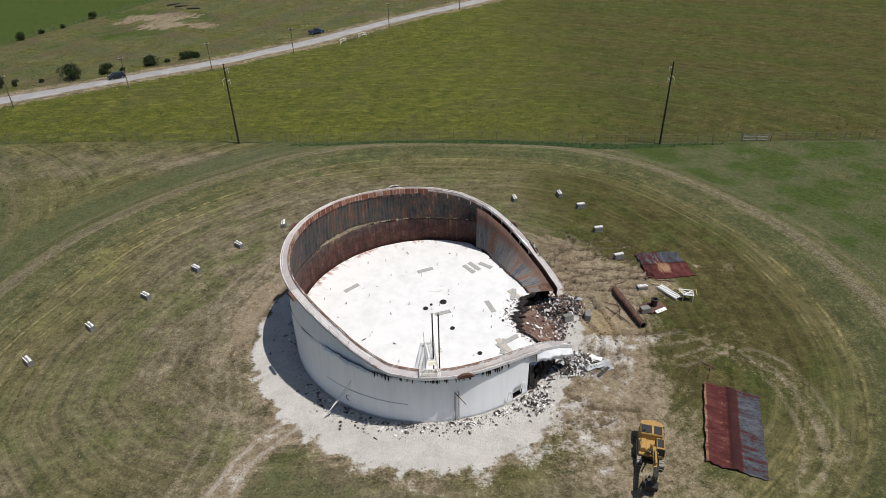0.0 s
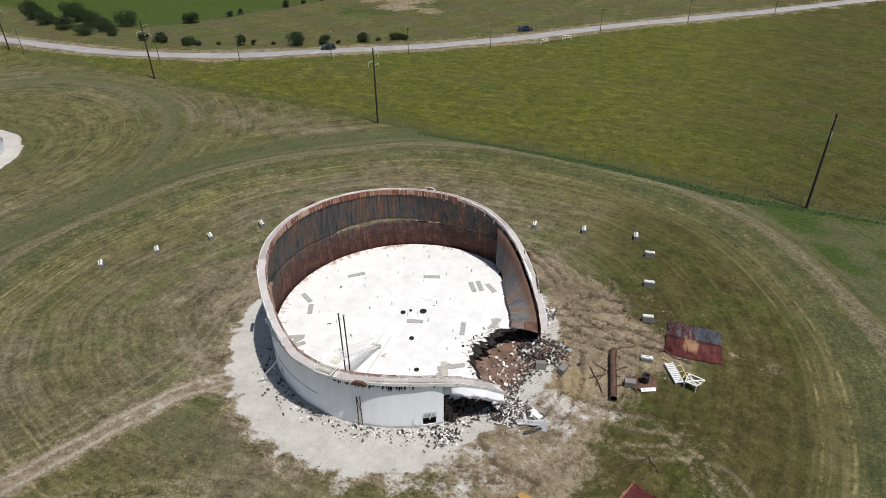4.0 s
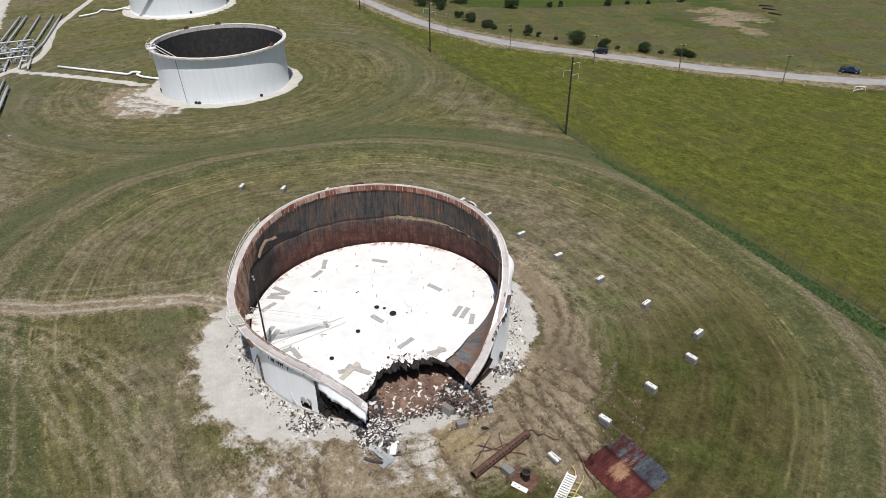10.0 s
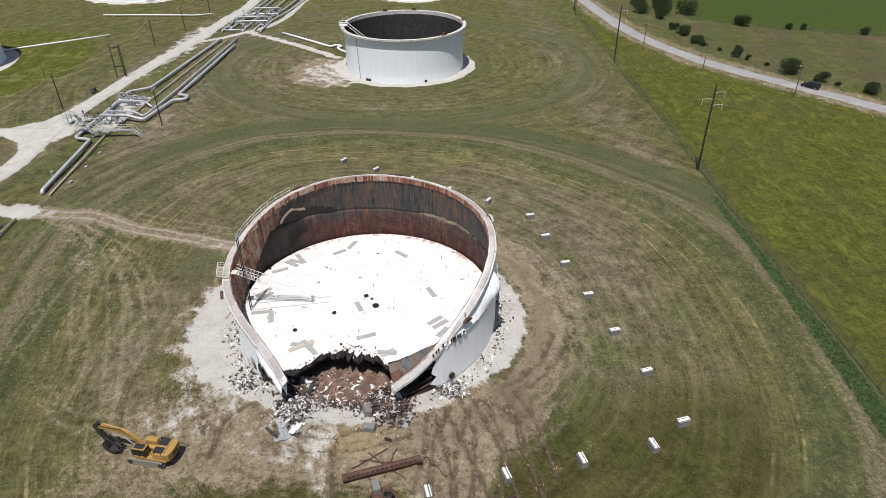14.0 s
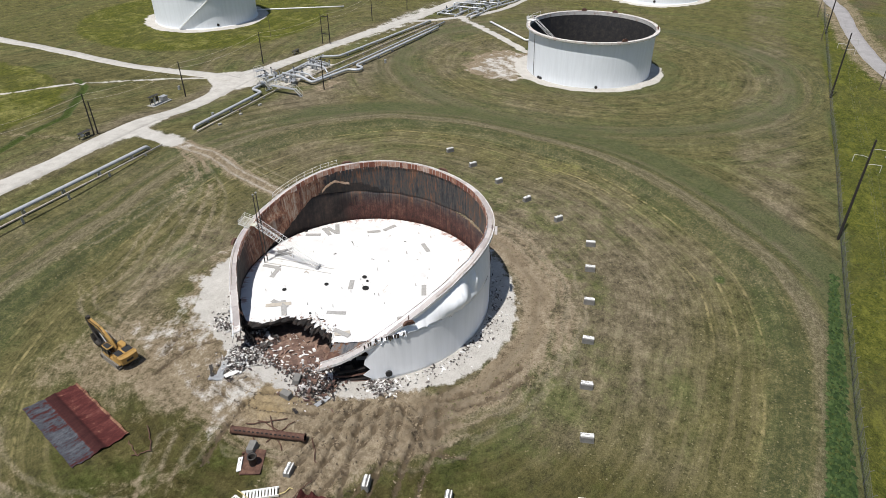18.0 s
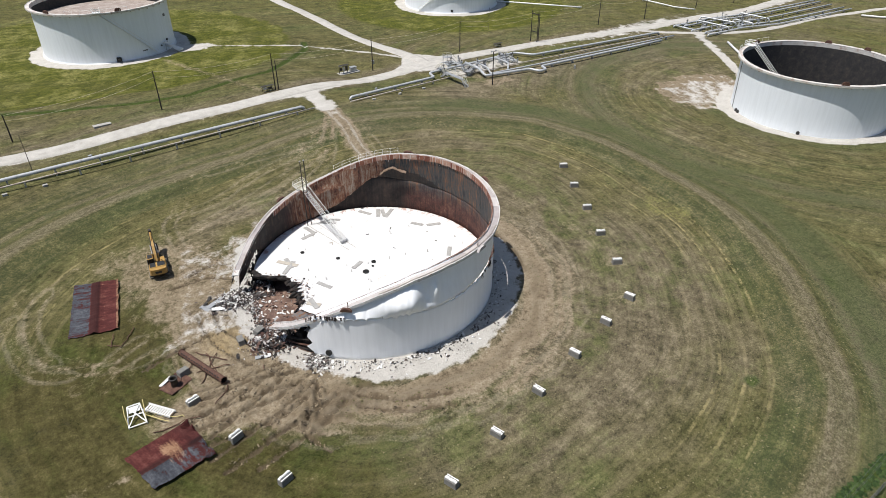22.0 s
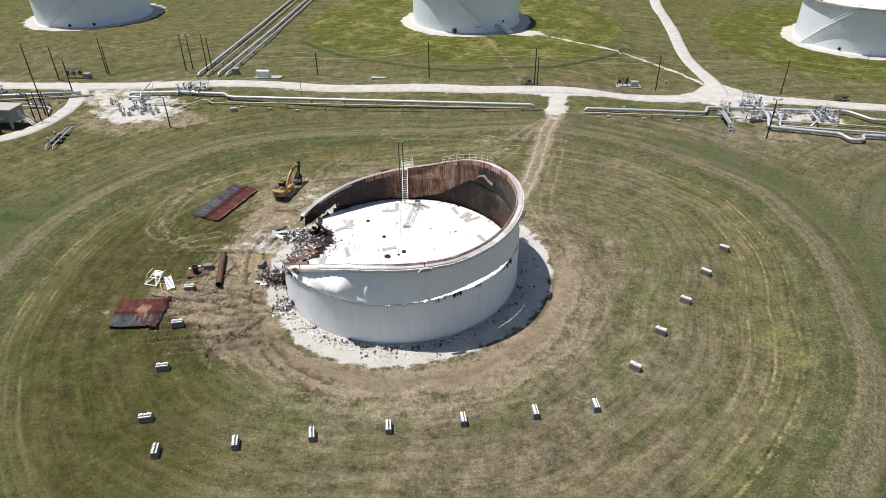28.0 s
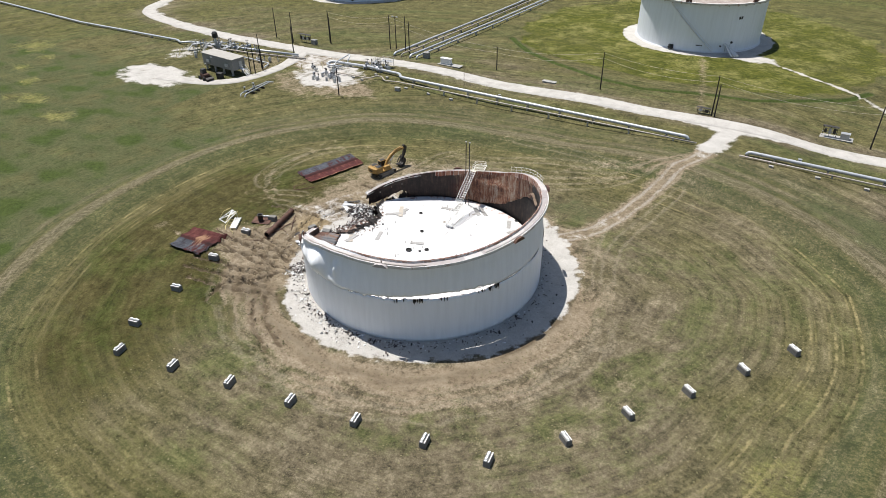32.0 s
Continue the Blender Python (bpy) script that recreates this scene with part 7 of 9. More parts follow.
def shell_plate(corners, label, coat_fn, bare_fn, seam_fn, swap, sag):
    """Large cut wall plate lying on the grass. corners anticlockwise."""
    c = [Vector((*p, 0)) for p in corners]
    mid = sum(c, Vector()) / 4
    e = thing("shell_plate", (mid.x, mid.y, hz(mid.x, mid.y)), label, "steel plate", "cut wall plates on the grass")
    nu, nv = 26, 40
    m = Mesh()
    rows, coat, bare, seam, along, across = [], [], [], [], [], []
    lu, lv = (c[1] - c[0]).length, (c[3] - c[0]).length
    for i in range(nu + 1):
        row = []
        u = i / nu
        for j in range(nv + 1):
            v = j / nv
            edge = 0.16 * noise.noise((u * 9, v * 9, mid.x)) * (1 if i in (0, nu) or j in (0, nv) else 0)
            p = c[0].lerp(c[1], u).lerp(c[3].lerp(c[2], u), v) * (1 - edge * 0.35) + mid * edge * 0.35 - mid
            z = 0.14 + sag(u, v) + 0.05 * noise.noise((u * 5, v * 7, 2)) + 0.02 * math.sin(v * 40)
            row.append((p.x, p.y, hz(p.x + mid.x, p.y + mid.y) - e.location.z + z))
            coat.append(coat_fn(u, v)), bare.append(bare_fn(u, v)), seam.append(seam_fn(u, v))
            along.append(v * lv if swap else u * lu), across.append(u * lu if swap else v * lv)
        rows.append(row)
    m.rings(rows, 0, False, True)
    m.rings([[(x, y, z - 0.05) for x, y, z in r] for r in rows], 0)
    loop = [r for r in rows[0]] + [r[-1] for r in rows[1:]] + list(reversed(rows[-1][:-1])) + [r[0] for r in reversed(rows[1:-1])]
    m.rings([loop, [(x, y, z - 0.05) for x, y, z in loop]], 0, True)
    extra = len(m.v) - 2 * len(coat)
    for key, val, rest in (("coat", coat, 0.2), ("bare", bare, 0.0), ("seam", seam, 0.3), ("along", along, 0.0), ("across", across, 0.0)):
        m.at[key] = val * 2 + [rest] * extra
    m.ob("plate", M_PLATE, e)
    return e


shell_plate([(25.4, 45.8), (31.0, 43.5), (34.6, 55.5), (28.8, 57.6)], "long rust-red and blue-black wall plate lying on grass",
                 lambda u, v: 0.58 if u > 0.6 else -0.1, lambda u, v: (0.62 if u < 0.07 else 0.36 if 0.26 < u < 0.4 else -0.6) + (0.25 if u > 0.9 and v < 0.4 else 0), lambda u, v: 0.75 if 0.44 < u < 0.58 else (0.9 if abs(u - 0.43) < 0.03 else 0.0), True, lambda u, v: 0.22 * math.exp(-((u - 0.48) / 0.1) ** 2) + 0.25 * (1 - u) ** 4)
shell_plate([(27.5, 79.2), (34.7, 80.2), (33.5, 86.4), (26.9, 85.8)], "rust-red wall plate with an orange bare centre, lying on grass",
                 lambda u, v: (0.72 if u > 0.5 else 0.5) if v > 0.56 else -0.1, lambda u, v: 0.95 * math.exp(-((u - 0.45) / 0.2) ** 2 - ((v - 0.42) / 0.4) ** 2) - 0.1, lambda u, v: 0.8 * math.exp(-((v - 0.53) / 0.05) ** 2) * (1 - math.exp(-((u - 0.45) / 0.15) ** 2)) + 0.35 * (u < 0.2), False, lambda u, v: 0.3 * math.exp(-((v - 0.48) / 0.12) ** 2) + 0.3 * v ** 6)


def timber_edge(x0, y0, x1, y1):
    e = thing("bent_bar", (x0, y0, hz(x0, y0)), "thin bent rusty steel bar lying on the soil", "steel bar", "loose bars")
    L = Vector((x1 - x0, y1 - y0, 0))
    k = 6
    Mesh().tube([(L.x * i / k + 0.15 * rnd(-1, 1), L.y * i / k + 0.15 * rnd(-1, 1), 0.1 + hz(x0 + L.x * i / k, y0 + L.y * i / k) - e.location.z + rnd(0, 0.12)) for i in range(k + 1)], 0.06, 5).ob("bar", M_RUST, e)


for b in ((20.5, 70.5, 24.0, 74.6), (21.4, 69.4, 22.0, 75.0), (22.6, 68.6, 19.8, 72.5), (23.6, 70.4, 26.6, 73.4), (20.0, 73.4, 23.8, 72.2), (21.0, 76.5, 24.2, 78.9), (27.0, 58.5, 29.6, 61.5), (29.6, 61.5, 31.0, 60.2), (26.0, 79.8, 31.0, 78.6), (29.6, 58.2, 30.8, 60.8)):
    timber_edge(*b)

# slotted pipe
e = thing("slotted_pipe", (22.9, 72.0, hz(22.9, 72) + 0.1), "thick brown rusty pipe with a row of slots", "pipe", "", math.degrees(math.atan2(8.1, -2.2)))
pp = Mesh().tube([(-4.2, 0, 0.45), (4.2, 0, 0.45)], 0.42, 18, 0, None, False).ob("pipe", M_RUST, e, "", True)
Mesh().tube([(-4.2, 0, 0.45), (4.2, 0, 0.45)], 0.37, 18, 0, None, False).ob("pipe_bore", M_HOLE, e, "", True)
for s in (-4.2, 4.2):
    Mesh().lathe([(0.37, -0.05), (0.49, -0.05), (0.49, 0.05), (0.37, 0.05)], 18).ob("flange", M_RUST, e).matrix_local = pose(s, 0, 0.45, 0, 90, 0)
# slots are near-black plates on the pipe, painted as dark cuts
for i in range(15):
    Mesh().box((-3.6 + i * 0.51, -0.30, 0.76), (0.26, 0.14, 0.05), pose(0, 0, 0, 42, 0, 0)).ob("slot", M_HOLE, e, "dark cut slot")

# cut sump with a standing stub
e = thing("sump_stub", (26.5, 72.6, hz(26.5, 72.6)), "rusty plate piece with a short standing pipe stub", "scrap piece", "", 25)
m = Mesh()
rows = [[((i / 8 - 0.5) * 3.2, (j / 4 - 0.5) * 2.2, 0.12 + 0.18 * noise.noise((i * 0.6, j * 0.9, 3)) + 0.03 * abs(i - 4)) for j in range(5)] for i in range(9)]
m.rings(rows)
m.rings([[(a, b, c - 0.07) for a, b, c in r] for r in rows], 0, False, True)
m.ob("base_sheet", M_RUST, e)
Mesh().lathe([(0.42, 0.1), (0.42, 1.15), (0.52, 1.16), (0.52, 1.28), (0.38, 1.28), (0.36, 1.1), (0.36, 0.15), (0.01, 0.14)], 18, (0.2, 0.1, 0.05)).ob("stub", M_DARKMETAL, e, "dark flanged pipe stub", True)
Mesh().box((0.3, -1.3, 0.25), (1.8, 0.5, 0.1), pose(0, 0, 0, 15, 0, 5)).ob("white_strip", M_CAP, e)
for i in range(4):
    Mesh().box((-1.2 + i * 0.5, -1.25, 0.2), (0.25, 0.3, 0.2), pose(0, 0, 0, rnd(-20, 20), 0, rnd(0, 60))).ob("brick", M_RUST, e)


def stair_piece(x, y, turn):
    e = thing("cut_stair", (x, y, hz(x, y)), "white steel stair flight cut off and lying on grass", "stair", "", turn)
    for s in (-0.5, 0.5):
        Mesh().box((0, s, 0.3), (3.7, 0.08, 0.26)).ob("stringer", M_RAIL, e)
    for i in range(11):
        Mesh().box((-1.6 + i * 0.32, 0, 0.34), (0.2, 0.96, 0.05)).ob("tread", M_RAIL, e)
    Mesh().tube([(-1.9, -0.55, 0.35), (-1.8, -1.15, 0.5), (1.5, -1.3, 0.6), (2.2, -1.1, 0.4)], 0.05, 6).ob("hand_rail", M_SAFETY, e, "pale yellow hand rail")
    Mesh().tube([(1.7, -0.4, 0.3), (2.4, -0.2, 0.25), (2.9, 0.3, 0.2), (3.2, 0.2, 0.12)], 0.045, 6).ob("hand_rail", M_SAFETY, e)
    for u in (-1, 0, 1):
        Mesh().tube([(u, -0.5, 0.35), (u, -1.22, 0.55)], 0.04, 5).ob("rail_post", M_SAFETY, e)


def stair_landing(x, y, turn):
    e = thing("cut_landing", (x, y, hz(x, y)), "white steel stair landing frame lying on its side", "stair landing", "", turn)
    e.scale = (0.84, 0.84, 0.84)
    quad = [(-1.15, -1.5, 0.25), (1.15, -1.5, 0.25), (0.8, 1.5, 1.25), (-0.8, 1.5, 1.25)]
    for a, b in ((0, 1), (1, 2), (2, 3), (3, 0), (0, 2), (1, 3)):
        Mesh().tube([quad[a], quad[b]], 0.09, 6).ob("frame_member", M_RAIL, e)
    Mesh().tube([(-0.97, 0.0, 0.75), (0.97, 0.0, 0.75)], 0.08, 6).ob("frame_member", M_RAIL, e)
    Mesh().box((0, 0.95, 0.98), (1.4, 0.9, 0.06), pose(0, 0, 0, 18, 0, 0)).ob("landing_plate", M_STEEL, e)
    for x, y, z in quad:
        Mesh().tube([(x, y, z), (x * 1.02, y, 0.0)], 0.06, 6).ob("foot", M_RAIL, e)
    for s in (-1.15, 1.15):
        Mesh().tube([(s, -1.2, 0.6), (s * 1.1, -0.2, 1.5), (s * 1.1, 1.6, 1.6)], 0.05, 6).ob("hand_rail", M_SAFETY, e, "yellow hand rail")


stair_piece(29.5, 75.8, 123)
stair_landing(31.9, 75.2, 170)

# ---- pipelines, manifolds, buildings, lines ----
def g(x, y, h):
    return (x, y, hz(x, y) + h)


def pipeline(pts, r, label, mat=None, every=7.5, group="pipelines", elbow=0.9):
    p = [Vector(g(x, y, h * 0.8)) for x, y, h in pts]
    r = r * 0.78
    o = p[0].copy()
    e = thing("pipeline", (o.x, o.y, hz(o.x, o.y)), label, "pipeline", group)
    base = e.location.copy()
    run = bend(p, elbow)
    fine = []
    for a, b in zip(run, run[1:]):
        k = max(1, int((b - a).length / 12))
        fine += [a.lerp(b, i / k) for i in range(k)]
    fine.append(run[-1])
    Mesh().tube([q - base for q in fine], r, 12).ob("pipe", mat or M_PIPE, e, "", True)
    done = 0.0
    for a, b in zip(p, p[1:]):
        L = (b - a).length
        d = (b - a).normalized()
        n = int(L / every)
        for i in range(n):
            c = a.lerp(b, (i + 0.5) / n)
            gz = hz(c.x, c.y)
            h = c.z - r - gz
            if h > 0.15:
                Mesh().box((c.x - base.x, c.y - base.y, gz - base.z + h / 2 - 0.1), (0.28, r * 2.4, h + 0.2), pose(0, 0, 0, 0, 0, math.degrees(math.atan2(d.y, d.x)))).ob("support", M_CONCRETE if h < 0.7 else M_STEEL, e)
    return e


def valve(x, y, h, s, turn=0.0):
    e = thing("gate_valve", g(x, y, 0), "grey flanged pipeline valve with a hand wheel", "valve", "manifold valves", turn)
    Mesh().tube([(-0.7 * s, 0, h), (0.7 * s, 0, h)], 0.3 * s, 10).ob("body", M_STEEL, e)
    for u in (-0.7, 0.7):
        Mesh().tube([(u * s - 0.07, 0, h), (u * s + 0.07, 0, h)], 0.5 * s, 12).ob("flange", M_PIPE, e)
    Mesh().tube([(0, 0, h), (0, 0, h + 0.9 * s)], 0.2 * s, 8).ob("bonnet", M_STEEL, e)
    Mesh().tube([(0, 0, h + 0.9 * s), (0, 0, h + 1.5 * s)], 0.06, 6).ob("stem", M_DARKMETAL, e)
    Mesh().tube([(0.38 * s * math.cos(t), 0.38 * s * math.sin(t), h + 1.35 * s) for t in (i * math.pi / 6 for i in range(13))], 0.05, 5).ob("hand_wheel", M_DARKMETAL, e)
    Mesh().box((0, 0, h / 2 - 0.1), (0.5 * s, 0.5 * s, h)).ob("foot", M_CONCRETE, e)


def box_post(x, y, w, d, h, name, label, mat, turn=0):
    e = thing(name, g(x, y, 0), label, name.replace("_", " "), "", turn)
    Mesh().box((0, 0, h / 2 - 0.1), (w, d, h + 0.2), None, 0, 0.97, 0.05).ob("case", mat, e)
    Mesh().box((0, 0, h + 0.03), (w * 1.08, d * 1.08, 0.08)).ob("lid", mat, e)
    return e


def crossover(x, y, turn, L=2.6):
    e = thing("crossover_stair", g(x, y, 0), "steel crossover stair with pale rails over the pipes", "stair", "", turn)
    Mesh().box((0, 0, 1.6), (L, 1.0, 0.1)).ob("landing", M_STEEL, e)
    h = L / 2
    for s in (-1, 1):
        for w in (-0.5, 0.5):
            Mesh().tube([(s * h, w, 1.6), (s * (h + 1.7), w, 0.0)], 0.07, 5).ob("stringer", M_STEEL, e)
            Mesh().tube([(s * 0.0, w, 2.6), (s * h, w, 2.6), (s * (h + 1.7), w, 1.0)], 0.045, 5).ob("hand_rail", M_PALERAIL, e)
            for f in (0.0, 0.5, 1.0):
                Mesh().tube([(s * (h + 1.7 * f), w, 1.6 - 1.6 * f), (s * (h + 1.7 * f), w, 2.6 - 1.6 * f)], 0.04, 5).ob("rail_post", M_PALERAIL, e)
        for i in range(7):
            Mesh().box((s * (h + 0.15 + i * 0.25), 0, 1.45 - i * 0.235), (0.24, 1.0, 0.05)).ob("tread", M_STEEL, e)


def riser(x, y, h, r, label="slim grey riser with a flanged head"):
    e = thing("riser_pipe", g(x, y, 0), label, "pipe riser", "manifold risers", rnd(0, 360))
    Mesh().tube([(0, 0, -0.1), (0, 0, h)], r, 8).ob("pipe", M_PIPE, e)
    Mesh().tube([(0, 0, h - 0.12), (0, 0, h)], r * 1.9, 10).ob("flange", M_STEEL, e)
    Mesh().box((0.0, 0, h + 0.18), (0.34, 0.26, 0.36), None, 0, 0.9, 0.05).ob("actuator", M_DARKMETAL, e)
    Mesh().tube(bend([(0, 0, h * 0.45), (0.6, 0, h * 0.45), (0.6, 0, 0.0)], 0.2), r * 0.6, 6).ob("branch", M_PIPE, e)


def work_platform(x, y, turn, L=3.0, h=1.7):
    """Raised steel grating with rails and one flight of steps."""
    e = thing("work_platform", g(x, y, 0), "small raised steel platform with rails among the pipes", "platform", "manifold platforms", turn)
    Mesh().box((0, 0, h), (L, 1.3, 0.08)).ob("grating", M_STEEL, e)
    for u in (-L / 2, 0, L / 2):
        for w in (-0.62, 0.62):
            Mesh().tube([(u, w, -0.1), (u, w, h + 1.05)], 0.045, 5).ob("post", M_STEEL, e)
    for w in (-0.62, 0.62):
        for k in (0.5, 1.05):
            Mesh().tube([(-L / 2, w, h + k), (L / 2, w, h + k)], 0.035, 5).ob("rail", M_PALERAIL if k > 1 else M_STEEL, e)
        Mesh().tube([(L / 2, w, h), (L / 2 + 1.7, w, 0.0)], 0.06, 5).ob("stringer", M_STEEL, e)
        Mesh().tube([(L / 2, w, h + 1.0), (L / 2 + 1.7, w, 1.0)], 0.04, 5).ob("stair_rail", M_PALERAIL, e)
    for i in range(7):
        Mesh().box((L / 2 + 0.12 + i * 0.24, 0, h - 0.12 - i * 0.235), (0.24, 1.2, 0.05)).ob("tread", M_STEEL, e)


def switch_rack(x, y, w, h, n, label):
    e = thing("switch_rack", g(x, y, 0), label, "electrical rack", "electrical racks")
    for i in range(3):
        Mesh().box((w * (i / 2 - 0.5), 0, h / 2 - 0.1), (0.1, 0.1, h + 0.2)).ob("post", M_DARKMETAL, e)
    for z in (h * 0.45, h * 0.92):
        Mesh().box((0, 0, z), (w + 0.3, 0.08, 0.1)).ob("rail", M_STEEL, e)
    Mesh().box((0, 0.15, h + 0.06), (w + 0.5, 0.9, 0.05)).ob("rain_hood", M_DARKMETAL, e)
    for i in range(n):
        Mesh().box((w * ((i + 0.5) / n - 0.5), 0.2, h * rnd(0.5, 0.66)), (w / n * 0.62, 0.3, h * rnd(0.3, 0.5)), None, 0, 1.0, 0.02).ob("panel_box", M_STEEL if i % 2 else M_DARKMETAL, e)
    for i in range(n):
        Mesh().tube([(w * ((i + 0.5) / n - 0.5), 0.2, h * 0.4), (w * ((i + 0.5) / n - 0.5), 0.2, -0.1)], 0.04, 5).ob("conduit", M_STEEL, e)


# main run south of the breached tank
pipeline([(70.5, 4.8, 0.9), (70.9, 2.6, 0.9), (57.0, 3.0, 0.9), (52.0, 4.0, 0.9), (46.2, 4.5, 0.9), (44.6, 6.3, 0.9), (-27.0, 6.3, 0.9), (-27.6, 6.3, 0.1)], 0.46, "thick silver pipeline on concrete supports")
pipeline([(64.0, 9.0, 0.6), (52.2, 9.6, 0.6), (50.8, 8.2, 1.0), (49.0, 8.2, 1.0), (47.6, 9.4, 0.6), (44.0, 8.6, 0.6), (-29.5, 8.0, 0.55)], 0.2, "thin pale pipe beside the silver pipeline", M_PIPER, 9)
pipeline([(-39.0, 7.8, 0.1), (-39.4, 7.8, 0.9), (-67.2, 4.3, 0.9), (-68.6, 0.4, 0.9), (-77.5, 0.4, 0.9), (-84.4, 0.7, 0.9), (-100.6, 0.2, 1.0), (-104.2, 4.8, 1.0), (-128, 6.8, 1.0), (-159.4, 9.2, 1.0), (-160.2, 9.2, 0.1)], 0.44, "thick silver pipeline passing the manifold beside the road")
pipeline([(-38.0, 9.6, 0.5), (-70.4, 6.1, 0.5), (-82.8, 7.3, 0.5), (-95.0, 7.7, 0.55), (-128, 9.6, 0.6), (-160.4, 11.7, 0.6)], 0.2, "thin pale pipe along the silver pipeline", M_PIPER, 9)
pipeline([(-80.6, 1.4, 1.9), (-80.0, 7.6, 1.9), (-78.8, 11.8, 1.0), (-93.2, 14.0, 1.0), (-94.2, 17.0, 1.0), (-97.0, 16.8, 1.0), (-98.0, 14.0, 1.0), (-140, 15.4, 1.0), (-152, 15.9, 1.0)], 0.46, "thick silver pipeline with an expansion loop")
pipeline([(-83.2, 2.2, 1.9), (-82.6, 8.2, 1.9), (-81.4, 11.0, 0.9), (-104.0, 12.2, 0.9), (-161.0, 14.4, 0.9)], 0.3, "silver pipe leaving the manifold")
pipeline([(-91.2, 2.4, 1.7), (-90.8, 8.0, 1.7), (-88.2, 10.6, 0.9)], 0.3, "silver pipe spool dropping to the run", None, 5)
for x, y, s in ((-73.5, 0.5, 0.9), (-77.2, -1.8, 1.0), (-79.4, -3.6, 0.9), (-81.0, -1.6, 1.0), (-78.0, 3.8, 1.0), (-80.2, 4.6, 1.0), (-82.6, 4.0, 1.0), (-77.2, 6.6, 0.9), (-84.6, 4.8, 1.0), (-91.6, 4.0, 1.0), (-92.8, 5.2, 0.9), (-94.0, 3.6, 1.0), (-95.2, 5.4, 0.9), (-96.4, 3.4, 0.9), (-93.6, 1.4, 1.0)):
    valve(x, y, 0.7, s, rnd(0, 180))
for x, y, h in ((-76.4, 2.2, 1.8), (-79.0, 1.6, 2.4), (-81.8, -3.2, 2.0), (-78.4, 5.6, 1.6), (-84.0, 2.6, 2.2), (-86.4, 3.4, 1.4), (-92.2, 2.6, 2.0), (-94.8, 1.8, 1.8), (-96.0, 6.4, 1.5), (-97.6, 2.6, 1.6), (-72.0, 2.6, 1.5), (-75.0, 8.2, 1.3)):
    riser(x, y, h, rnd(0.09, 0.16))
for y in (-5.2, -3.8, -2.4):
    pipeline([(-77.0, y, 0.8), (-80.2, y + 0.3, 0.8), (-80.6, y + 2.4, 0.9)], 0.15, "small grey branch pipe in the manifold", None, 4, "manifold branches")
for x in (-91.4, -93.0, -94.6, -96.2):
    pipeline([(x, 0.6, 0.9), (x, 2.8, 1.5), (x - 0.1, 6.4, 0.7)], 0.14, "small grey branch pipe in the manifold", None, 4, "manifold branches")
work_platform(-79.6, -5.6, 160, 2.4)
work_platform(-77.0, 7.0, 205, 2.6, 1.3)
work_platform(-95.2, 0.9, 90, 2.0, 1.4)
crossover(-70.2, 9.0, 88, 7.4)
crossover(-72.2, 1.2, 85, 1.6)
# eastern manifold
pipeline([(65.6, 8.8, 0.7), (66.2, 6.2, 2.5), (66.6, -0.6, 3.0), (65.0, 3.0, 0.9)], 0.2, "grey pipe arch within the manifold", None, 9)
pipeline([(70.5, 4.8, 0.9), (69.4, 5.5, 0.9), (65.0, 5.4, 0.9)], 0.34, "silver pipe end in the manifold", None, 4)
pipeline([(65.8, 10.6, 0.5), (63.4, 10.8, 1.1), (62.8, 12.6, 0.5)], 0.15, "grey pipe within the pump pad", None, 4)
for x, y, s in ((63.2, 11.8, 1.0), (61.2, 12.6, 0.8), (59.6, 12.8, 0.8), (66.0, 10.6, 0.8), (59.0, 1.6, 1.1), (58.2, 3.2, 1.0), (56.2, 0.6, 1.1), (54.4, 2.6, 1.2), (52.4, 1.4, 1.0), (53.0, 3.9, 1.1), (70.6, 9.4, 0.6), (73.0, 8.0, 0.6), (65.0, 8.2, 0.9)):
    valve(x, y, 0.65, s, rnd(0, 180))
for x, y, h in ((64.4, 9.4, 1.6), (64.8, 11.6, 1.8), (57.6, 1.4, 2.0), (55.4, 3.4, 1.8), (53.6, 0.6, 1.9), (51.6, 2.8, 1.6), (66.8, 14.0, 1.3), (65.4, 14.2, 1.3), (62.2, 12.4, 1.5), (71.4, 9.0, 1.0)):
    riser(x, y, h, rnd(0.08, 0.14))
for x, y in ((67.0, 14.6), (65.6, 14.6), (66.2, 11.8), (62.8, 14.0), (60.0, 14.2), (68.8, 12.2)):
    box_post(x, y, 0.6, 0.45, 0.9, "control_box", "small grey control cabinet on the pump pad", M_STEEL, rnd(0, 90))
work_platform(53.8, -0.4, 5, 3.2)
work_platform(57.2, 0.2, 95, 2.0, 1.3)
box_post(41.8, 11.6, 1.3, 0.9, 0.7, "concrete_block", "low grey concrete block on the grass", M_CONCRETE, 10)
for x, y in ((54.0, 10.4), (57.2, 9.9), (52.6, 6.2), (48.6, 6.8), (40.4, 10.0), (33.8, 9.9), (27.4, 9.8), (-44, 10.6), (-52, 9.9), (-60, 9.2)):
    box_post(x, y, 0.8, 0.5, 0.3, "concrete_pad", "small pale concrete pad beside the pipes", M_CONCRETE, rnd(-20, 20))
for x, y in ((75.6, 9.6), (73.4, 7.8), (77.8, 12.8), (71.4, 6.0)):
    e = thing("marker_post", g(x, y, 0), "short orange marker post at the drive", "post", "marker posts")
    Mesh().tube([(0, 0, -0.1), (0, 0, 1.3)], 0.09, 8).ob("post", M_SAFETY, e)
    Mesh().lathe([(0.1, 0), (0.07, 0.06), (0.01, 0.08)], 8, (0, 0, 1.3)).ob("post_cap", M_SAFETY, e)
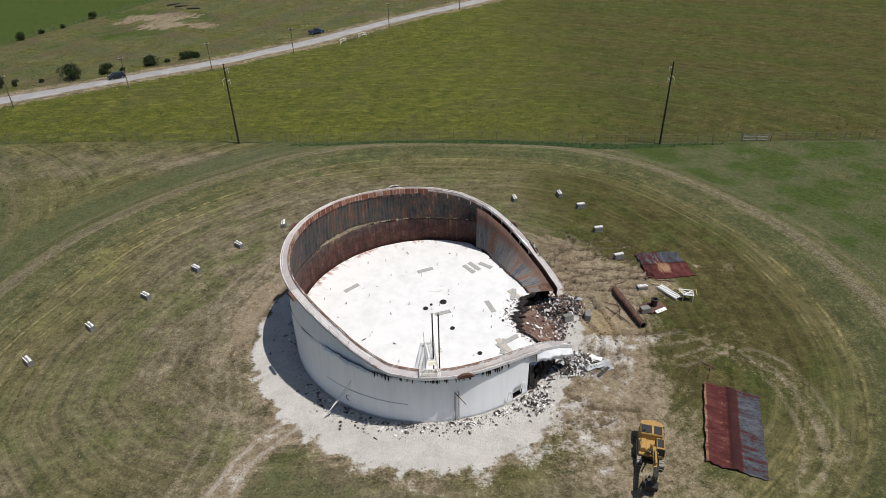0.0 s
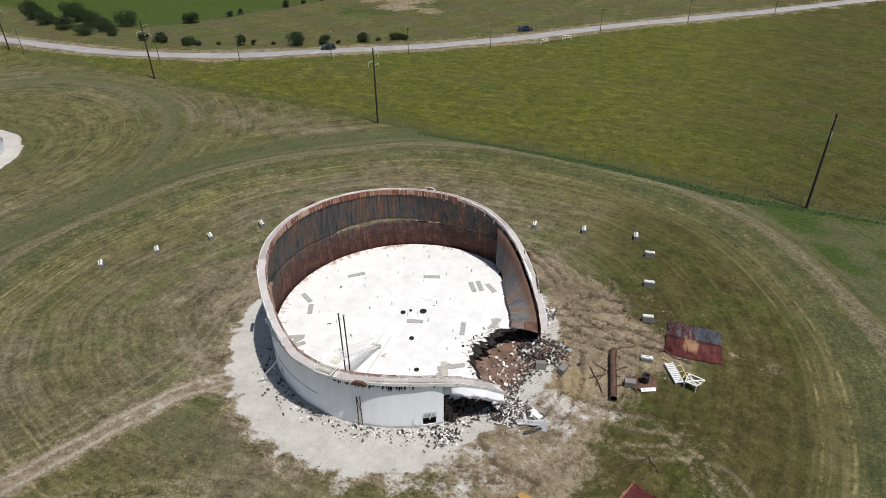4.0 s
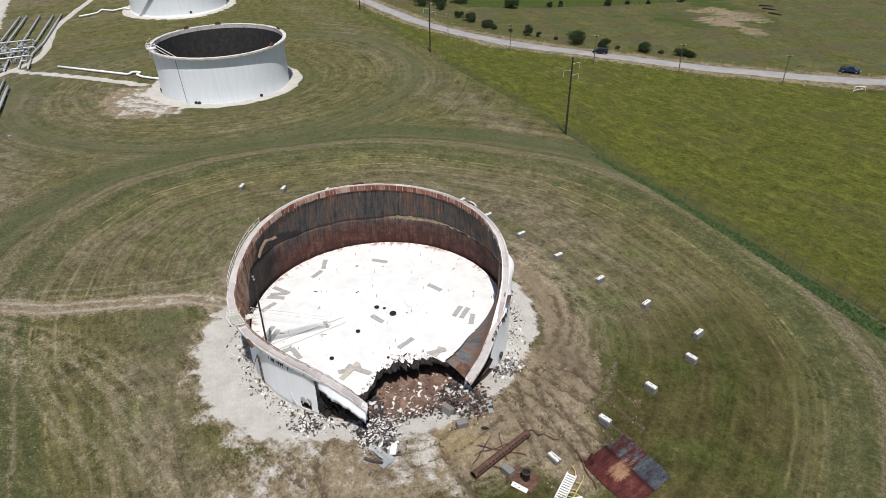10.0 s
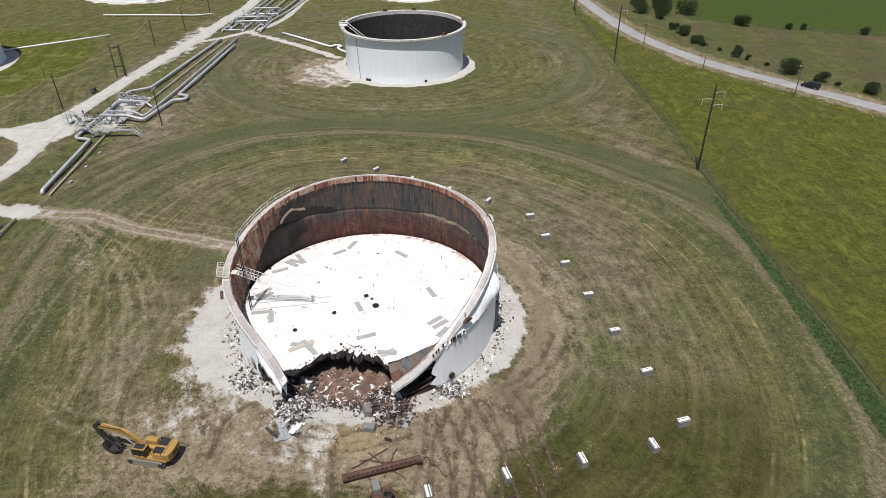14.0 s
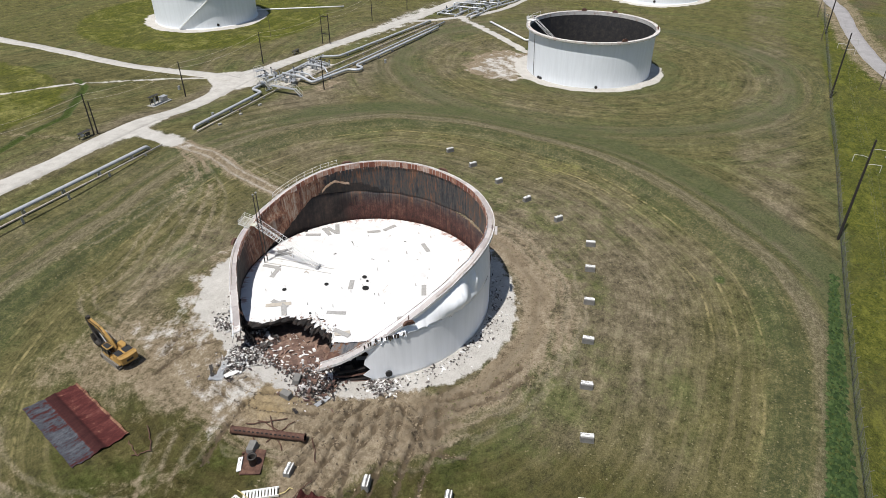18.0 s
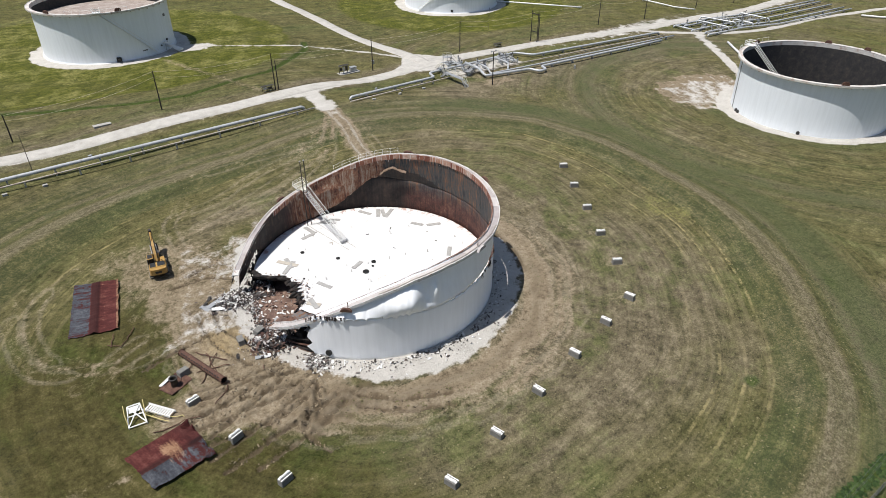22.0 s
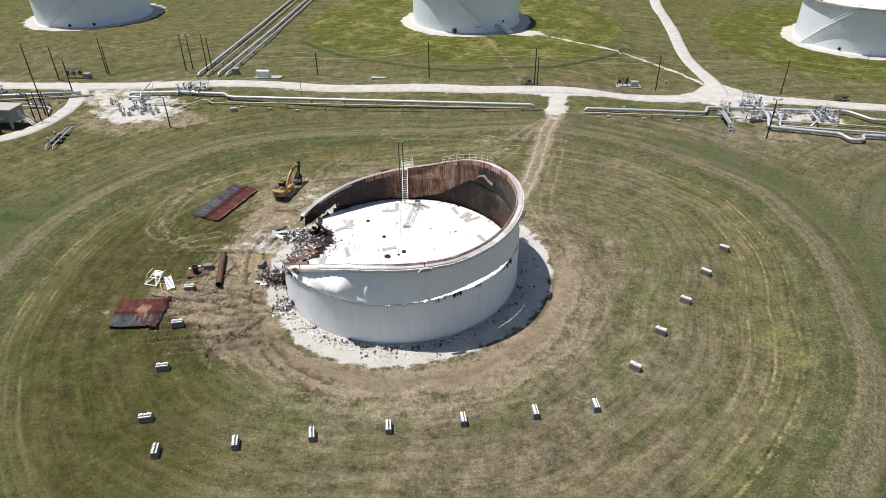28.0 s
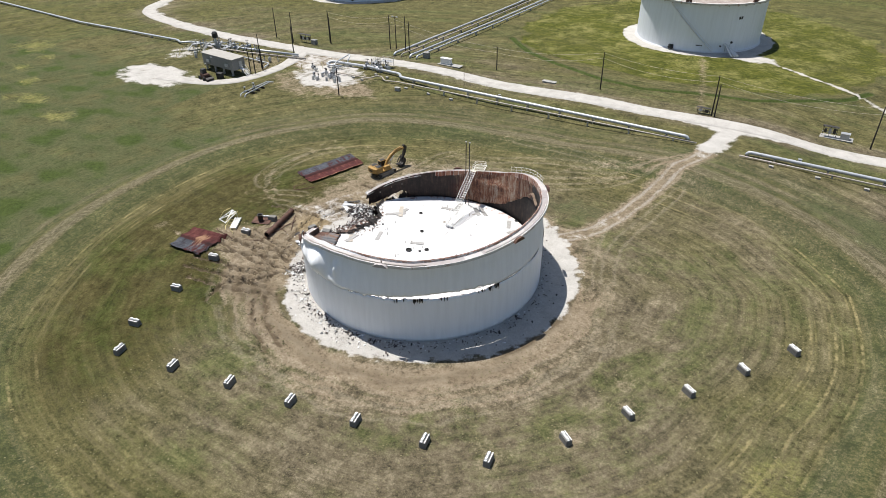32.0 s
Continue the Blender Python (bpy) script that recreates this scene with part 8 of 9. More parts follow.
# runs east and south of the drive
pipeline([(84.5, 1.6, 0.8), (103, 4.4, 0.8), (124.5, 6.8, 0.8), (127.0, 9.0, 0.8), (130.0, 7.6, 0.8), (180, 9.0, 0.8), (232, 5.5, 0.8), (320, 0, 0.8)], 0.42, "thick silver pipeline running off along the field")
pipeline([(80.5, 2.8, 0.5), (100, 6.2, 0.5), (118, 8.2, 0.6)], 0.3, "pale pipe beside the silver pipeline", M_PIPER)
for x, y, s in ((104.0, 2.6, 1.2), (106.5, 5.2, 1.2), (109.5, 4.0, 1.3), (112.0, 6.6, 1.1), (114.4, 4.4, 1.2), (117.0, 7.4, 1.1), (98.6, 4.0, 1.0), (120.5, 8.6, 1.0), (88.8, 8.6, 0.9), (91.6, 10.0, 0.9)):
    valve(x, y, 0.8, s, rnd(0, 180))
for x, y, h in ((100.4, 3.2, 1.6), (102.8, 5.0, 1.9), (105.2, 3.6, 1.5), (107.8, 6.4, 2.0), (111.0, 3.4, 1.7), (113.4, 6.0, 1.9), (115.8, 5.2, 1.5), (118.6, 8.0, 1.7), (119.6, 6.2, 1.4), (86.8, 7.4, 1.4), (90.2, 9.2, 1.3)):
    riser(x, y, h, rnd(0.1, 0.16))
for x, y0, y1 in ((104.6, 1.6, 6.6), (108.4, 2.0, 7.6), (112.2, 2.4, 8.2), (116.0, 3.0, 9.0)):
    pipeline([(x, y0, 0.9), (x + 0.1, (y0 + y1) / 2, 1.7), (x, y1, 0.8)], 0.2, "grey cross pipe in the manifold behind the building", None, 5, "manifold branches")
work_platform(106.4, 8.4, 100, 2.6)
work_platform(117.8, 10.2, 60, 2.2)
for x, y in ((118.0, 16.5), (120.2, 14.6), (122.0, 12.2), (116.4, 18.8), (123.4, 9.8)):
    e = thing("marker_post", g(x, y, 0), "short orange marker post by the pale pad", "post", "marker posts")
    Mesh().tube([(0, 0, -0.1), (0, 0, 1.2)], 0.08, 8).ob("post", M_SAFETY, e)
for x, y in ((113.6, 14.2), (111.4, 16.0), (115.2, 12.6)):
    box_post(x, y, 0.7, 0.5, 1.0, "control_box", "small grey cabinet by the manifold", M_STEEL, rnd(0, 90))
pipeline([(98.0, 10.2, 0.7), (86.6, 11.0, 0.7), (85.2, 14.4, 0.7)], 0.24, "grey pipe behind the control building", None, 5)
e = thing("vent_stack", g(112.6, 7.0, 0), "grey standpipe with a black drum-shaped head", "vent stack")
Mesh().tube([(0, 0, -0.1), (0, 0, 3.2)], 0.35, 10).ob("pipe", M_PIPE, e)
Mesh().lathe([(0.4, 3.2), (0.85, 3.3), (0.85, 4.6), (0.5, 5.0), (0.01, 5.05)], 14).ob("head", M_BLACK, e)
crossover(112.5, 9.4, 80)
for x0, x1, r in ((59.0, 59.0, 0.42), (56.6, 56.8, 0.25), (53.6, 53.2, 0.4), (51.4, 51.2, 0.3)):
    pipeline([(x0, -10.5, 0.2), (x0, -11.2, 1.0), (x0, -16.5, 1.0), (x1 + 0.2, -60, 1.0), (x1 + 0.3, -105, 1.0), (x1 + 0.4, -170, 1.0), (x1, -260, 1.0)], r, "silver pipe in a rack running south", M_PIPE if r > 0.27 else M_PIPER, 9)
pipeline([(-147.1, 55.6, 0.6), (-149.2, 53.1, 0.6), (-151.1, 50.8, 0.6), (-153.9, 49.3, 0.6), (-156.1, 50.9, 0.6), (-157.0, 48.6, 0.6), (-154.8, 47.1, 0.6), (-171.4, 28.2, 0.6)], 0.46, "white pipe with a loop, from the open black tank", M_PIPEW, 8)
pipeline([(-260.8, 55.6, 0.6), (-263.6, 53.5, 0.6), (-260.7, 48.8, 0.6), (-264.5, 44.6, 0.6), (-259.6, 42.5, 0.6), (-256.2, 35.5, 0.6)], 0.46, "white pipe with a loop, from the tank behind", M_PIPEW, 8)
pipeline([(-147.4, -61.0, 0.5), (-151.1, -55.5, 0.5), (-167.1, -31.1, 0.4)], 0.35, "white pipe from the far tank", M_PIPEW, 8)
pipeline([(-199, -46, 0.7), (-197.5, -30, 0.7), (-199, -11, 0.7), (-203, -4.5, 0.7)], 0.3, "pale pipe crossing the far field", M_PIPEW, 8)
# far manifold
for k, (y0, y1) in enumerate(((6.4, 14.0), (8.8, 16.4), (13.6, 21.0), (17.4, 26.0), (20.0, 29.0))):
    far = [(-173 - 2.5 * (k % 2), y0, 0.9), (-194, y0 + 0.4, 0.9), (-215, y0 + (y1 - y0) * 0.35, 0.9), (-262, y1, 0.9)]
    pipeline([(far[0][0], y0 - 0.2, 0.1)] + far, 0.36, "silver run in the far manifold", None, 8, "far manifold pipes")
for pts in (((-173.5, 6.4, 1.0), (-173.2, 10.0, 1.0), (-174.0, 14.0, 1.0)), ((-188, 6.6, 0.9), (-189, 6.6, 2.6), (-191, 12, 2.6), (-192.6, 18.4, 2.6), (-193, 18.4, 0.9)), ((-183, 8.8, 0.9), (-183, 9.0, 2.4), (-184.2, 20.6, 2.4), (-184.4, 20.6, 0.9)),
            ((-210, 9.6, 0.9), (-210.2, 10, 2.7), (-212.5, 20.4, 2.7), (-212.6, 20.6, 0.9)), ((-199, 13.8, 0.9), (-199.2, 14, 2.2), (-200, 21, 2.2), (-200, 21.2, 0.9))):
    pipeline(list(pts), 0.34, "silver pipe arch across the far manifold", None, 9, "far manifold pipes")
for i in range(16):
    valve(-178 - 2.4 * i, 8.0 + (i * 5.3) % 13, 0.7, 1.0, rnd(0, 180))
for i in range(12):
    riser(-180 - 3.1 * i, 7.0 + (i * 4.1) % 14, rnd(1.4, 2.4), 0.13)
work_platform(-196, 11.4, 95, 4.0)
work_platform(-206, 16.5, 5, 3.0)

# control building on piers
e = thing("control_building", g(94.3, 20.2, 0), "grey metal control building raised on piers", "building", "", -4)
e.scale = (1.2, 0.95, 0.9)
Mesh().box((0, 0, 3.35), (10.8, 4.2, 3.2), None, 0, 1.0, 0.0).ob("wall_box", M_SHED, e)
for i in range(17):
    Mesh().box((-5.1 + i * 0.64, 2.115, 3.35), (0.06, 0.04, 3.1)).ob("cladding_rib", M_SHED, e)
m = Mesh().box((0, 0, 5.03), (11.2, 4.7, 0.16))
m.ob("roof", M_SHEDROOF, e)
for x in (-4.6, -1.5, 1.5, 4.6):
    for y in (-1.7, 1.7):
        Mesh().box((x, y, 0.8), (0.4, 0.4, 1.9)).ob("pier", M_CONCRETE, e)
for s in (-1, 1):
    d = Mesh().box((s * 5.43, -0.6, 3.0), (0.06, 1.0, 2.1)).ob("door", M_STEEL, e)
    Mesh().box((s * 6.0, -0.6, 1.85), (1.2, 1.3, 0.1)).ob("landing", M_RAIL, e)
    for w in (-1.2, 0.0):
        Mesh().tube([(s * 6.5, w, 1.9), (s * 7.9, w, 0.1)], 0.07, 5).ob("stair_stringer", M_RAIL, e)
        Mesh().tube([(s * 5.5, w, 2.9), (s * 6.5, w, 2.9), (s * 7.9, w, 1.1)], 0.05, 5).ob("stair_rail", M_RAIL, e)
    for i in range(7):
        Mesh().box((s * (6.6 + i * 0.2), -0.6, 1.7 - i * 0.25), (0.22, 1.1, 0.04)).ob("tread", M_RAIL, e)
for x in (-3.4, 3.2):
    Mesh().box((x, 2.3, 3.0), (1.1, 0.35, 0.9)).ob("cooling_unit", M_STEEL, e)
Mesh().box((2.0, 2.14, 4.3), (0.8, 0.05, 0.35)).ob("sign", M_CAP, e)
e = thing("mini_digger", g(93.4, 27.8, 0), "small orange-brown loader parked beside the building", "loader", "", 170)
e.scale = (1.3, 1.3, 1.3)
Mesh().box((0, 0, 0.9), (2.2, 1.3, 0.8), None, 0, 0.9, 0.12).ob("body", M_RUST, e)
Mesh().box((-0.3, 0, 1.7), (1.0, 1.0, 0.9), None, 0, 0.9, 0.05).ob("cab", M_BLACK, e)
for x in (-0.75, 0.75):
    for y in (-0.75, 0.75):
        Mesh().tube([(x, y - 0.15, 0.42), (x, y + 0.15, 0.42)], 0.42, 12).ob("wheel", M_TYRE, e)
Mesh().box((1.7, 0, 0.4), (0.6, 1.6, 0.5), pose(0, 0, 0, 0, 20, 0)).ob("bucket", M_DARKMETAL, e)
box_post(90.6, 25.2, 1.6, 1.2, 1.4, "tool_chest", "dark steel chest beside the building", M_BLACK, 5)
box_post(41.6, -10.6, 3.0, 1.2, 1.7, "equipment_cabinet", "white equipment cabinet beside the road", M_CAP, 0)
box_post(40.2, -10.5, 6.4, 2.0, 0.18, "cabinet_slab", "low concrete slab under the cabinet", M_CONCRETE, 0)
switch_rack(93.2, -11.2, 4.2, 2.4, 5, "grey electrical switch rack with hung cabinets")
box_post(89.6, -11.0, 1.7, 1.2, 1.2, "transformer", "grey-green ground transformer beside the road", M_SHED, 0)
switch_rack(-51.4, -15.6, 2.6, 2.3, 3, "dark electrical panel frame on a slab")
box_post(-52.8, -15.6, 6.0, 2.2, 0.12, "concrete_slab", "pale concrete slab under the panel frame", M_CONCRETE, 0)
box_post(-54.4, -15.6, 1.7, 1.2, 1.4, "transformer", "grey ground transformer on a concrete slab", M_STEEL, 0)
switch_rack(-26.4, -10.0, 2.6, 1.3, 2, "low dark steel frame at the roadside")
box_post(49.8, -13.2, 1.6, 1.4, 1.5, "dark_tank", "small dark green drum box beside the pipe rack", M_SHED, 0)
box_post(11.6, -11.6, 3.4, 1.2, 0.25, "concrete_slab", "flat pale concrete slab on grass", M_CONCRETE, 0)
switch_rack(-104.0, -10.6, 3.0, 1.0, 2, "low pale frame at the roadside")
for x, y in ((17.8, 3.2), (-48.2, 5.2), (-106.6, 18.8), (-63.0, -18.6)):
    box_post(x, y, 0.6, 0.5, 0.9, "control_box", "small grey cabinet beside the pipes", M_STEEL, rnd(0, 90))
# valve skid on the grass
e = thing("pipe_skid", g(75.0, 27.0, 0), "low silver pipe skid with two valves", "pipe skid", "", 98)
for s in (-0.7, 0.7):
    Mesh().tube(bend([(-6.5, s * 0.6, 0.1), (-5.0, s * 0.6, 0.7), (5.0, s, 0.7), (5.6, s, 0.1)], 0.6), 0.14, 8).ob("pipe", M_PIPE, e)
for x in (-1.6, 0.4, 2.4):
    Mesh().box((x, 0, 0.25), (0.3, 2.4, 0.5)).ob("sleeper", M_DARKMETAL, e)
for x, y in ((0.2, -0.7), (1.6, 0.7), (3.6, -0.7)):
    Mesh().tube([(x - 0.4, y, 0.7), (x + 0.4, y, 0.7)], 0.26, 10).ob("valve_body", M_STEEL, e)
    Mesh().box((x, y, 1.75), (0.5, 0.3, 0.3)).ob("valve_head", M_PIPE, e)
    Mesh().tube([(x, y, 0.7), (x, y, 1.7)], 0.1, 6).ob("valve_stem", M_DARKMETAL, e)


def power_pole(x, y, h, kind="plain", lean=0.0, mat=None, r=0.16):
    e = thing("utility_pole", g(x, y, 0), {"cross": "dark wooden utility pole with pale insulator arms", "lamp": "slim dark lamp pole with two floodlights"}.get(kind, "dark wooden utility pole on grass"), "utility pole", "utility poles", lean)
    Mesh().tube([(0, 0, -0.2), (0.0, 0, h * 0.5), (0.05, 0, h)], r, 8, 0, r * 0.62).ob("pole", mat or M_WOOD, e)
    if kind == "cross":
        for z, s in ((h - 1.7, 1), (h - 3.0, -1), (h - 4.2, 1)):
            arm = Mesh().tube(bend([(0, 0, z), (s * 0.9, 0, z + 0.25), (s * 2.1, 0, z + 0.2)], 0.3), 0.042, 6).ob("insulator_arm", M_PALEARM, e, "pale grey curved insulator arm")
            Mesh().tube([(s * 2.06, 0, z + 0.22), (s * 2.08, 0, z - 0.95)], 0.05, 6).ob("insulator", M_PALEARM, arm)
    elif kind == "lamp":
        Mesh().tube([(-0.7, 0, h), (0.7, 0, h)], 0.06, 5).ob("lamp_arm", M_DARKMETAL, e)
        for s in (-0.7, 0.7):
            Mesh().box((s, 0.1, h + 0.15), (0.5, 0.4, 0.3), pose(0, 0, 0, 35, 0, 0)).ob("floodlight", M_STEEL, e)
    elif kind == "arm":
        Mesh().box((0, 0, h - 0.6), (1.3, 0.12, 0.13)).ob("crossarm", M_WOOD, e)
        for s in (-0.55, 0.0, 0.55):
            Mesh().tube([(s, 0, h - 0.55), (s, 0, h - 0.25)], 0.06, 6).ob("insulator", M_CAP, e)
    return e


for x, y, h in ((-50.0, 133.4, 17.8), (42.5, 131.2, 17.8), (-129.8, 137.3, 16.6), (-203, 140.3, 16.6), (136, 131, 17.8), (-280, 143.8, 16.6)):
    power_pole(x, y, h, "cross", 90, None, 0.24)
for x, y in ((-230, 139), (-192, 138.3), (-141, 149.6), (-118, 160.5), (-94, 175.8), (-76.2, 193.4), (-55.6, 213), (-27, 244), (-1.2, 267), (26, 290), (60, 322)):
    power_pole(x, y, 8.6, "arm", 40, M_PALEWOOD, 0.13)
for x, y, h, k in ((104.8, -10.3, 9, "plain"), (96.5, -9.0, 9, "plain"), (86.0, -14.2, 9.5, "plain"), (84.8, -13.2, 8, "plain"), (65.0, -16.8, 9.5, "plain"), (63.4, -17.6, 9, "lamp"), (58.4, -15.4, 10, "plain"), (57.0, -15.2, 9, "plain"),
                   (86.0, 14.4, 9.5, "plain"), (84.6, 15.4, 6, "plain"), (84.6, 18.2, 7, "plain"), (85.6, 18.9, 7, "plain"), (87.4, 0.3, 8.5, "plain"), (28.3, -14.7, 6, "plain"), (-1.5, -12.2, 9, "plain"), (-28.3, -9.5, 9, "plain"), (-29.0, -9.2, 7.2, "plain"),
                   (-59.4, -13.3, 9, "plain"), (-90.0, -12.2, 9, "plain"), (-117.6, -6.8, 9.5, "plain"), (-117.4, -9.4, 9.5, "plain"), (-119.4, -8.0, 8.5, "plain"), (-152.2, -10.5, 9, "plain"), (-174.3, -7.2, 9, "arm"), (-208, -7.5, 9, "arm"), (-231, -4.6, 9, "arm"),
                   (53.3, 20.4, 6.8, "lamp"), (-76.9, 16.6, 8.6, "lamp")):
    power_pole(x, y, h, k, 0)
power_pole(28.0, 2.7, 7.5, "plain", 0, M_PALEWOOD, 0.07)
power_pole(-118.0, -30.0, 7.5, "plain", 0, M_PALEWOOD, 0.07)
e = thing("pole_brace", g(-117.5, -8.1, 0), "dark timber frame joining two poles", "pole frame")
for z in (3.2, 8.6):
    Mesh().box((0, 0, z), (0.2, 2.9, 0.22)).ob("beam", M_WOOD, e)


def wire(pts, sag, label, thick=0.02):
    o = Vector(pts[0])
    e = thing("overhead_wire", (o.x, o.y, hz(o.x, o.y)), label, "wire", "overhead wires")
    for a, b in zip(pts, pts[1:]):
        a, b = Vector(a), Vector(b)
        Mesh().tube([a.lerp(b, i / 10) - Vector((0, 0, sag * 4 * (i / 10) * (1 - i / 10))) - e.location for i in range(11)], thick, 4).ob("span", M_PIPER if thick > 0.015 else M_FENCE, e)


south = [(86, -14.2, 9), (65, -16.8, 9), (28.3, -14.7, 5.8), (-1.5, -12.2, 8.8), (-28.3, -9.5, 8.8), (-59.4, -13.3, 8.6), (-90, -12.2, 8.8), (-117.6, -8, 9.2), (-152.2, -10.5, 8.8), (-174.3, -7.2, 8.8), (-208, -7.5, 8.8)]
for d, s in ((0.0, 0.9), (-1.2, 1.3)):
    wire([g(x, y, h + d) for x, y, h in south], s, "thin overhead wires along the service road")
for d in (-0.6, -2.4, -3.2):
    wire([g(x, y, h + d) for x, y, h in ((-280, 143.8, 16), (-203, 140.3, 16), (-129.8, 137.3, 16), (-50, 133.4, 17), (42.5, 131.2, 17), (136, 131, 17))], 1.4, "thin overhead wires along the fence", 0.008)
wire([g(x, y, 8.2) for x, y in ((-141, 149.6), (-118, 160.5), (-94, 175.8), (-76.2, 193.4), (-55.6, 213), (-27, 244), (-1.2, 267))], 0.7, "thin overhead wire along the road", 0.01)

# boundary fence
fence = thing("fence", g(-60, fence_y(-60), 0), "wire fence with slim steel posts along the pasture", "fence")
post = Mesh().tube([(0, 0, -0.1), (0, 0, 2.0)], 0.045, 5)
post.tube([(0, 0, 2.0), (0, 0.3, 2.3)], 0.04, 4)
p0 = None
fx = np.arange(-250, 150, 3.1)
for x in fx:
    if p0 is None:
        p0 = post.ob("post", M_FENCE, fence)
        o = p0
    else:
        o = new("post", p0.data)
        o.parent = fence
    o.location = Vector(g(x, fence_y(x), 0)) - fence.location
for h in (0.1, 0.45, 0.8, 1.15, 1.5, 1.9):
    Mesh().tube([Vector(g(x, fence_y(x), h)) - fence.location for x in np.arange(-250, 150.1, 6.2)], 0.009 if h < 1.8 else 0.018, 4).ob("wire", M_FENCE, fence)
m = Mesh()
for x in np.arange(-110, 110, 0.55):
    a, b = Vector(g(x, fence_y(x), 0.05)) - fence.location, Vector(g(x + 0.9, fence_y(x + 0.9), 1.85)) - fence.location
    m.tube([a, b], 0.008, 3, 0, None, False)
    m.tube([(b.x, b.y, a.z), (a.x, a.y, b.z)], 0.008, 3, 0, None, False)
m.ob("mesh_wire", M_FENCE, fence, "", False, "stuff")
# field gate in the fence
gt = thing("field_gate", g(63, 132.0, 0), "grey tubular field gate in the fence", "gate")
for h in (0.3, 0.65, 1.0, 1.35):
    Mesh().tube([(-2.6, 0, h), (2.6, 0, h)], 0.05, 6).ob("bar", M_STEEL, gt)
for x in (-2.6, 0, 2.6):
    Mesh().tube([(x, 0, 0), (x, 0, 1.6)], 0.07, 6).ob("post", M_STEEL, gt)

# ---- trees, cars, tufts ----
def bush(x, y, r, h, seed, label="dark green bushy tree beside the road"):
    rr = random.Random(seed)
    e = thing("tree", g(x, y, 0), label, "tree", "roadside trees")
    t = Mesh().tube([(0, 0, -0.2), (rr.uniform(-0.2, 0.2), rr.uniform(-0.2, 0.2), h * 0.3), (rr.uniform(-0.3, 0.3), rr.uniform(-0.3, 0.3), h * 0.6)], 0.09 * h ** 0.5 + 0.08, 7, 0, 0.05)
    for i in range(6):
        a = rr.uniform(0, 6.28)
        t.tube([(0, 0, h * rr.uniform(0.15, 0.4)), (r * 0.4 * math.cos(a), r * 0.4 * math.sin(a), h * 0.5), (r * 0.75 * math.cos(a), r * 0.75 * math.sin(a), h * rr.uniform(0.5, 0.85))], 0.08, 5, 0, 0.02)
    t.ob("trunk", M_BARK, e)
    m = Mesh()
    lobes = [(rr.uniform(-0.55, 0.55) * r, rr.uniform(-0.55, 0.55) * r, h * rr.uniform(0.22, 0.72), r * rr.uniform(0.32, 0.55)) for _ in range(11)]
    n = int(900 + 520 * r)
    for i in range(n):
        cx, cy, cz, cr = rr.choice(lobes)
        v = Vector((rr.gauss(0, 1), rr.gauss(0, 1), rr.gauss(0, 0.8))).normalized() * cr * rr.uniform(0.6, 1.1)
        c = Vector((cx, cy, cz)) + v
        if c.z < 0.15:
            c.z = rr.uniform(0.15, 0.5)
        s = rr.uniform(0.09, 0.2) * (0.75 + 0.13 * r)
        q = pose(c.x, c.y, c.z, rr.uniform(0, 360), rr.uniform(0, 360), rr.uniform(0, 360))
        m.add([q @ Vector(p) for p in ((-s, 0, 0), (0, -s * 0.6, s * 0.25), (s, 0, 0), (0, s * 0.6, s * 0.25))], [(0, 1, 2), (0, 2, 3)])
    m.ob("crown", M_LEAF, e)


TREES = [(-114.8, 184.6, 3.6, 4.2), (-107.2, 190.5, 2.1, 3.4), (-97.0, 198.2, 2.9, 2.9), (-89.3, 206.6, 2.2, 2.6), (-86.8, 208.6, 1.7, 1.9), (-132.0, 176.2, 1.9, 4.0), (-128.0, 178.4, 1.0, 2.0), (-151.2, 170.8, 2.9, 2.3), (-166.2, 171.8, 2.7, 3.4), (-163.4, 171.2, 2.0, 2.4),
         (-173.2, 170.9, 2.0, 2.6), (-146.6, 171.6, 1.2, 1.4), (-140.4, 174.6, 0.8, 1.0), (-122.4, 181.6, 0.8, 0.9), (-103.6, 193.2, 0.8, 1.0), (-93.6, 202.6, 0.9, 0.9),
         (-198.5, 174.6, 4.6, 5.2), (-197.9, 184.2, 4.2, 6.4), (-198.7, 166.0, 3.6, 4.2), (-207, 178, 4.8, 5.8), (-220.8, 181.5, 5.2, 6.2), (-214, 170, 4.2, 5.0), (-230, 184, 5.0, 6.0), (-238, 174, 4.6, 5.4), (-189.6, 171, 2.6, 3.2), (-250, 180, 4.8, 5.6), (-226, 170, 4.4, 5.0),
         (-178.1, 198.2, 3.4, 4.4), (-171.6, 213.2, 1.5, 2.6), (-170.2, 218.2, 1.4, 2.6), (-160.0, 234.8, 1.8, 3.0), (-156.4, 242.0, 1.0, 1.6), (-152.6, 249.6, 1.0, 1.7), (-146.9, 262.7, 1.7, 3.2),
         (-258.7, 211, 6.0, 7.0), (-268, 222, 7.0, 8.0), (-256, 228, 6.0, 7.0), (-278, 212, 7.0, 8.0), (-286, 232, 7.0, 8.0), (-270, 238, 7.0, 8.0), (-262, 246, 6.4, 7.4)]
for i, (x, y, r, h) in enumerate(TREES):
    bush(x, y, r, h, 100 + i, "dark green bushy tree beside the road" if r > 1.3 else "small green bush in the pasture")

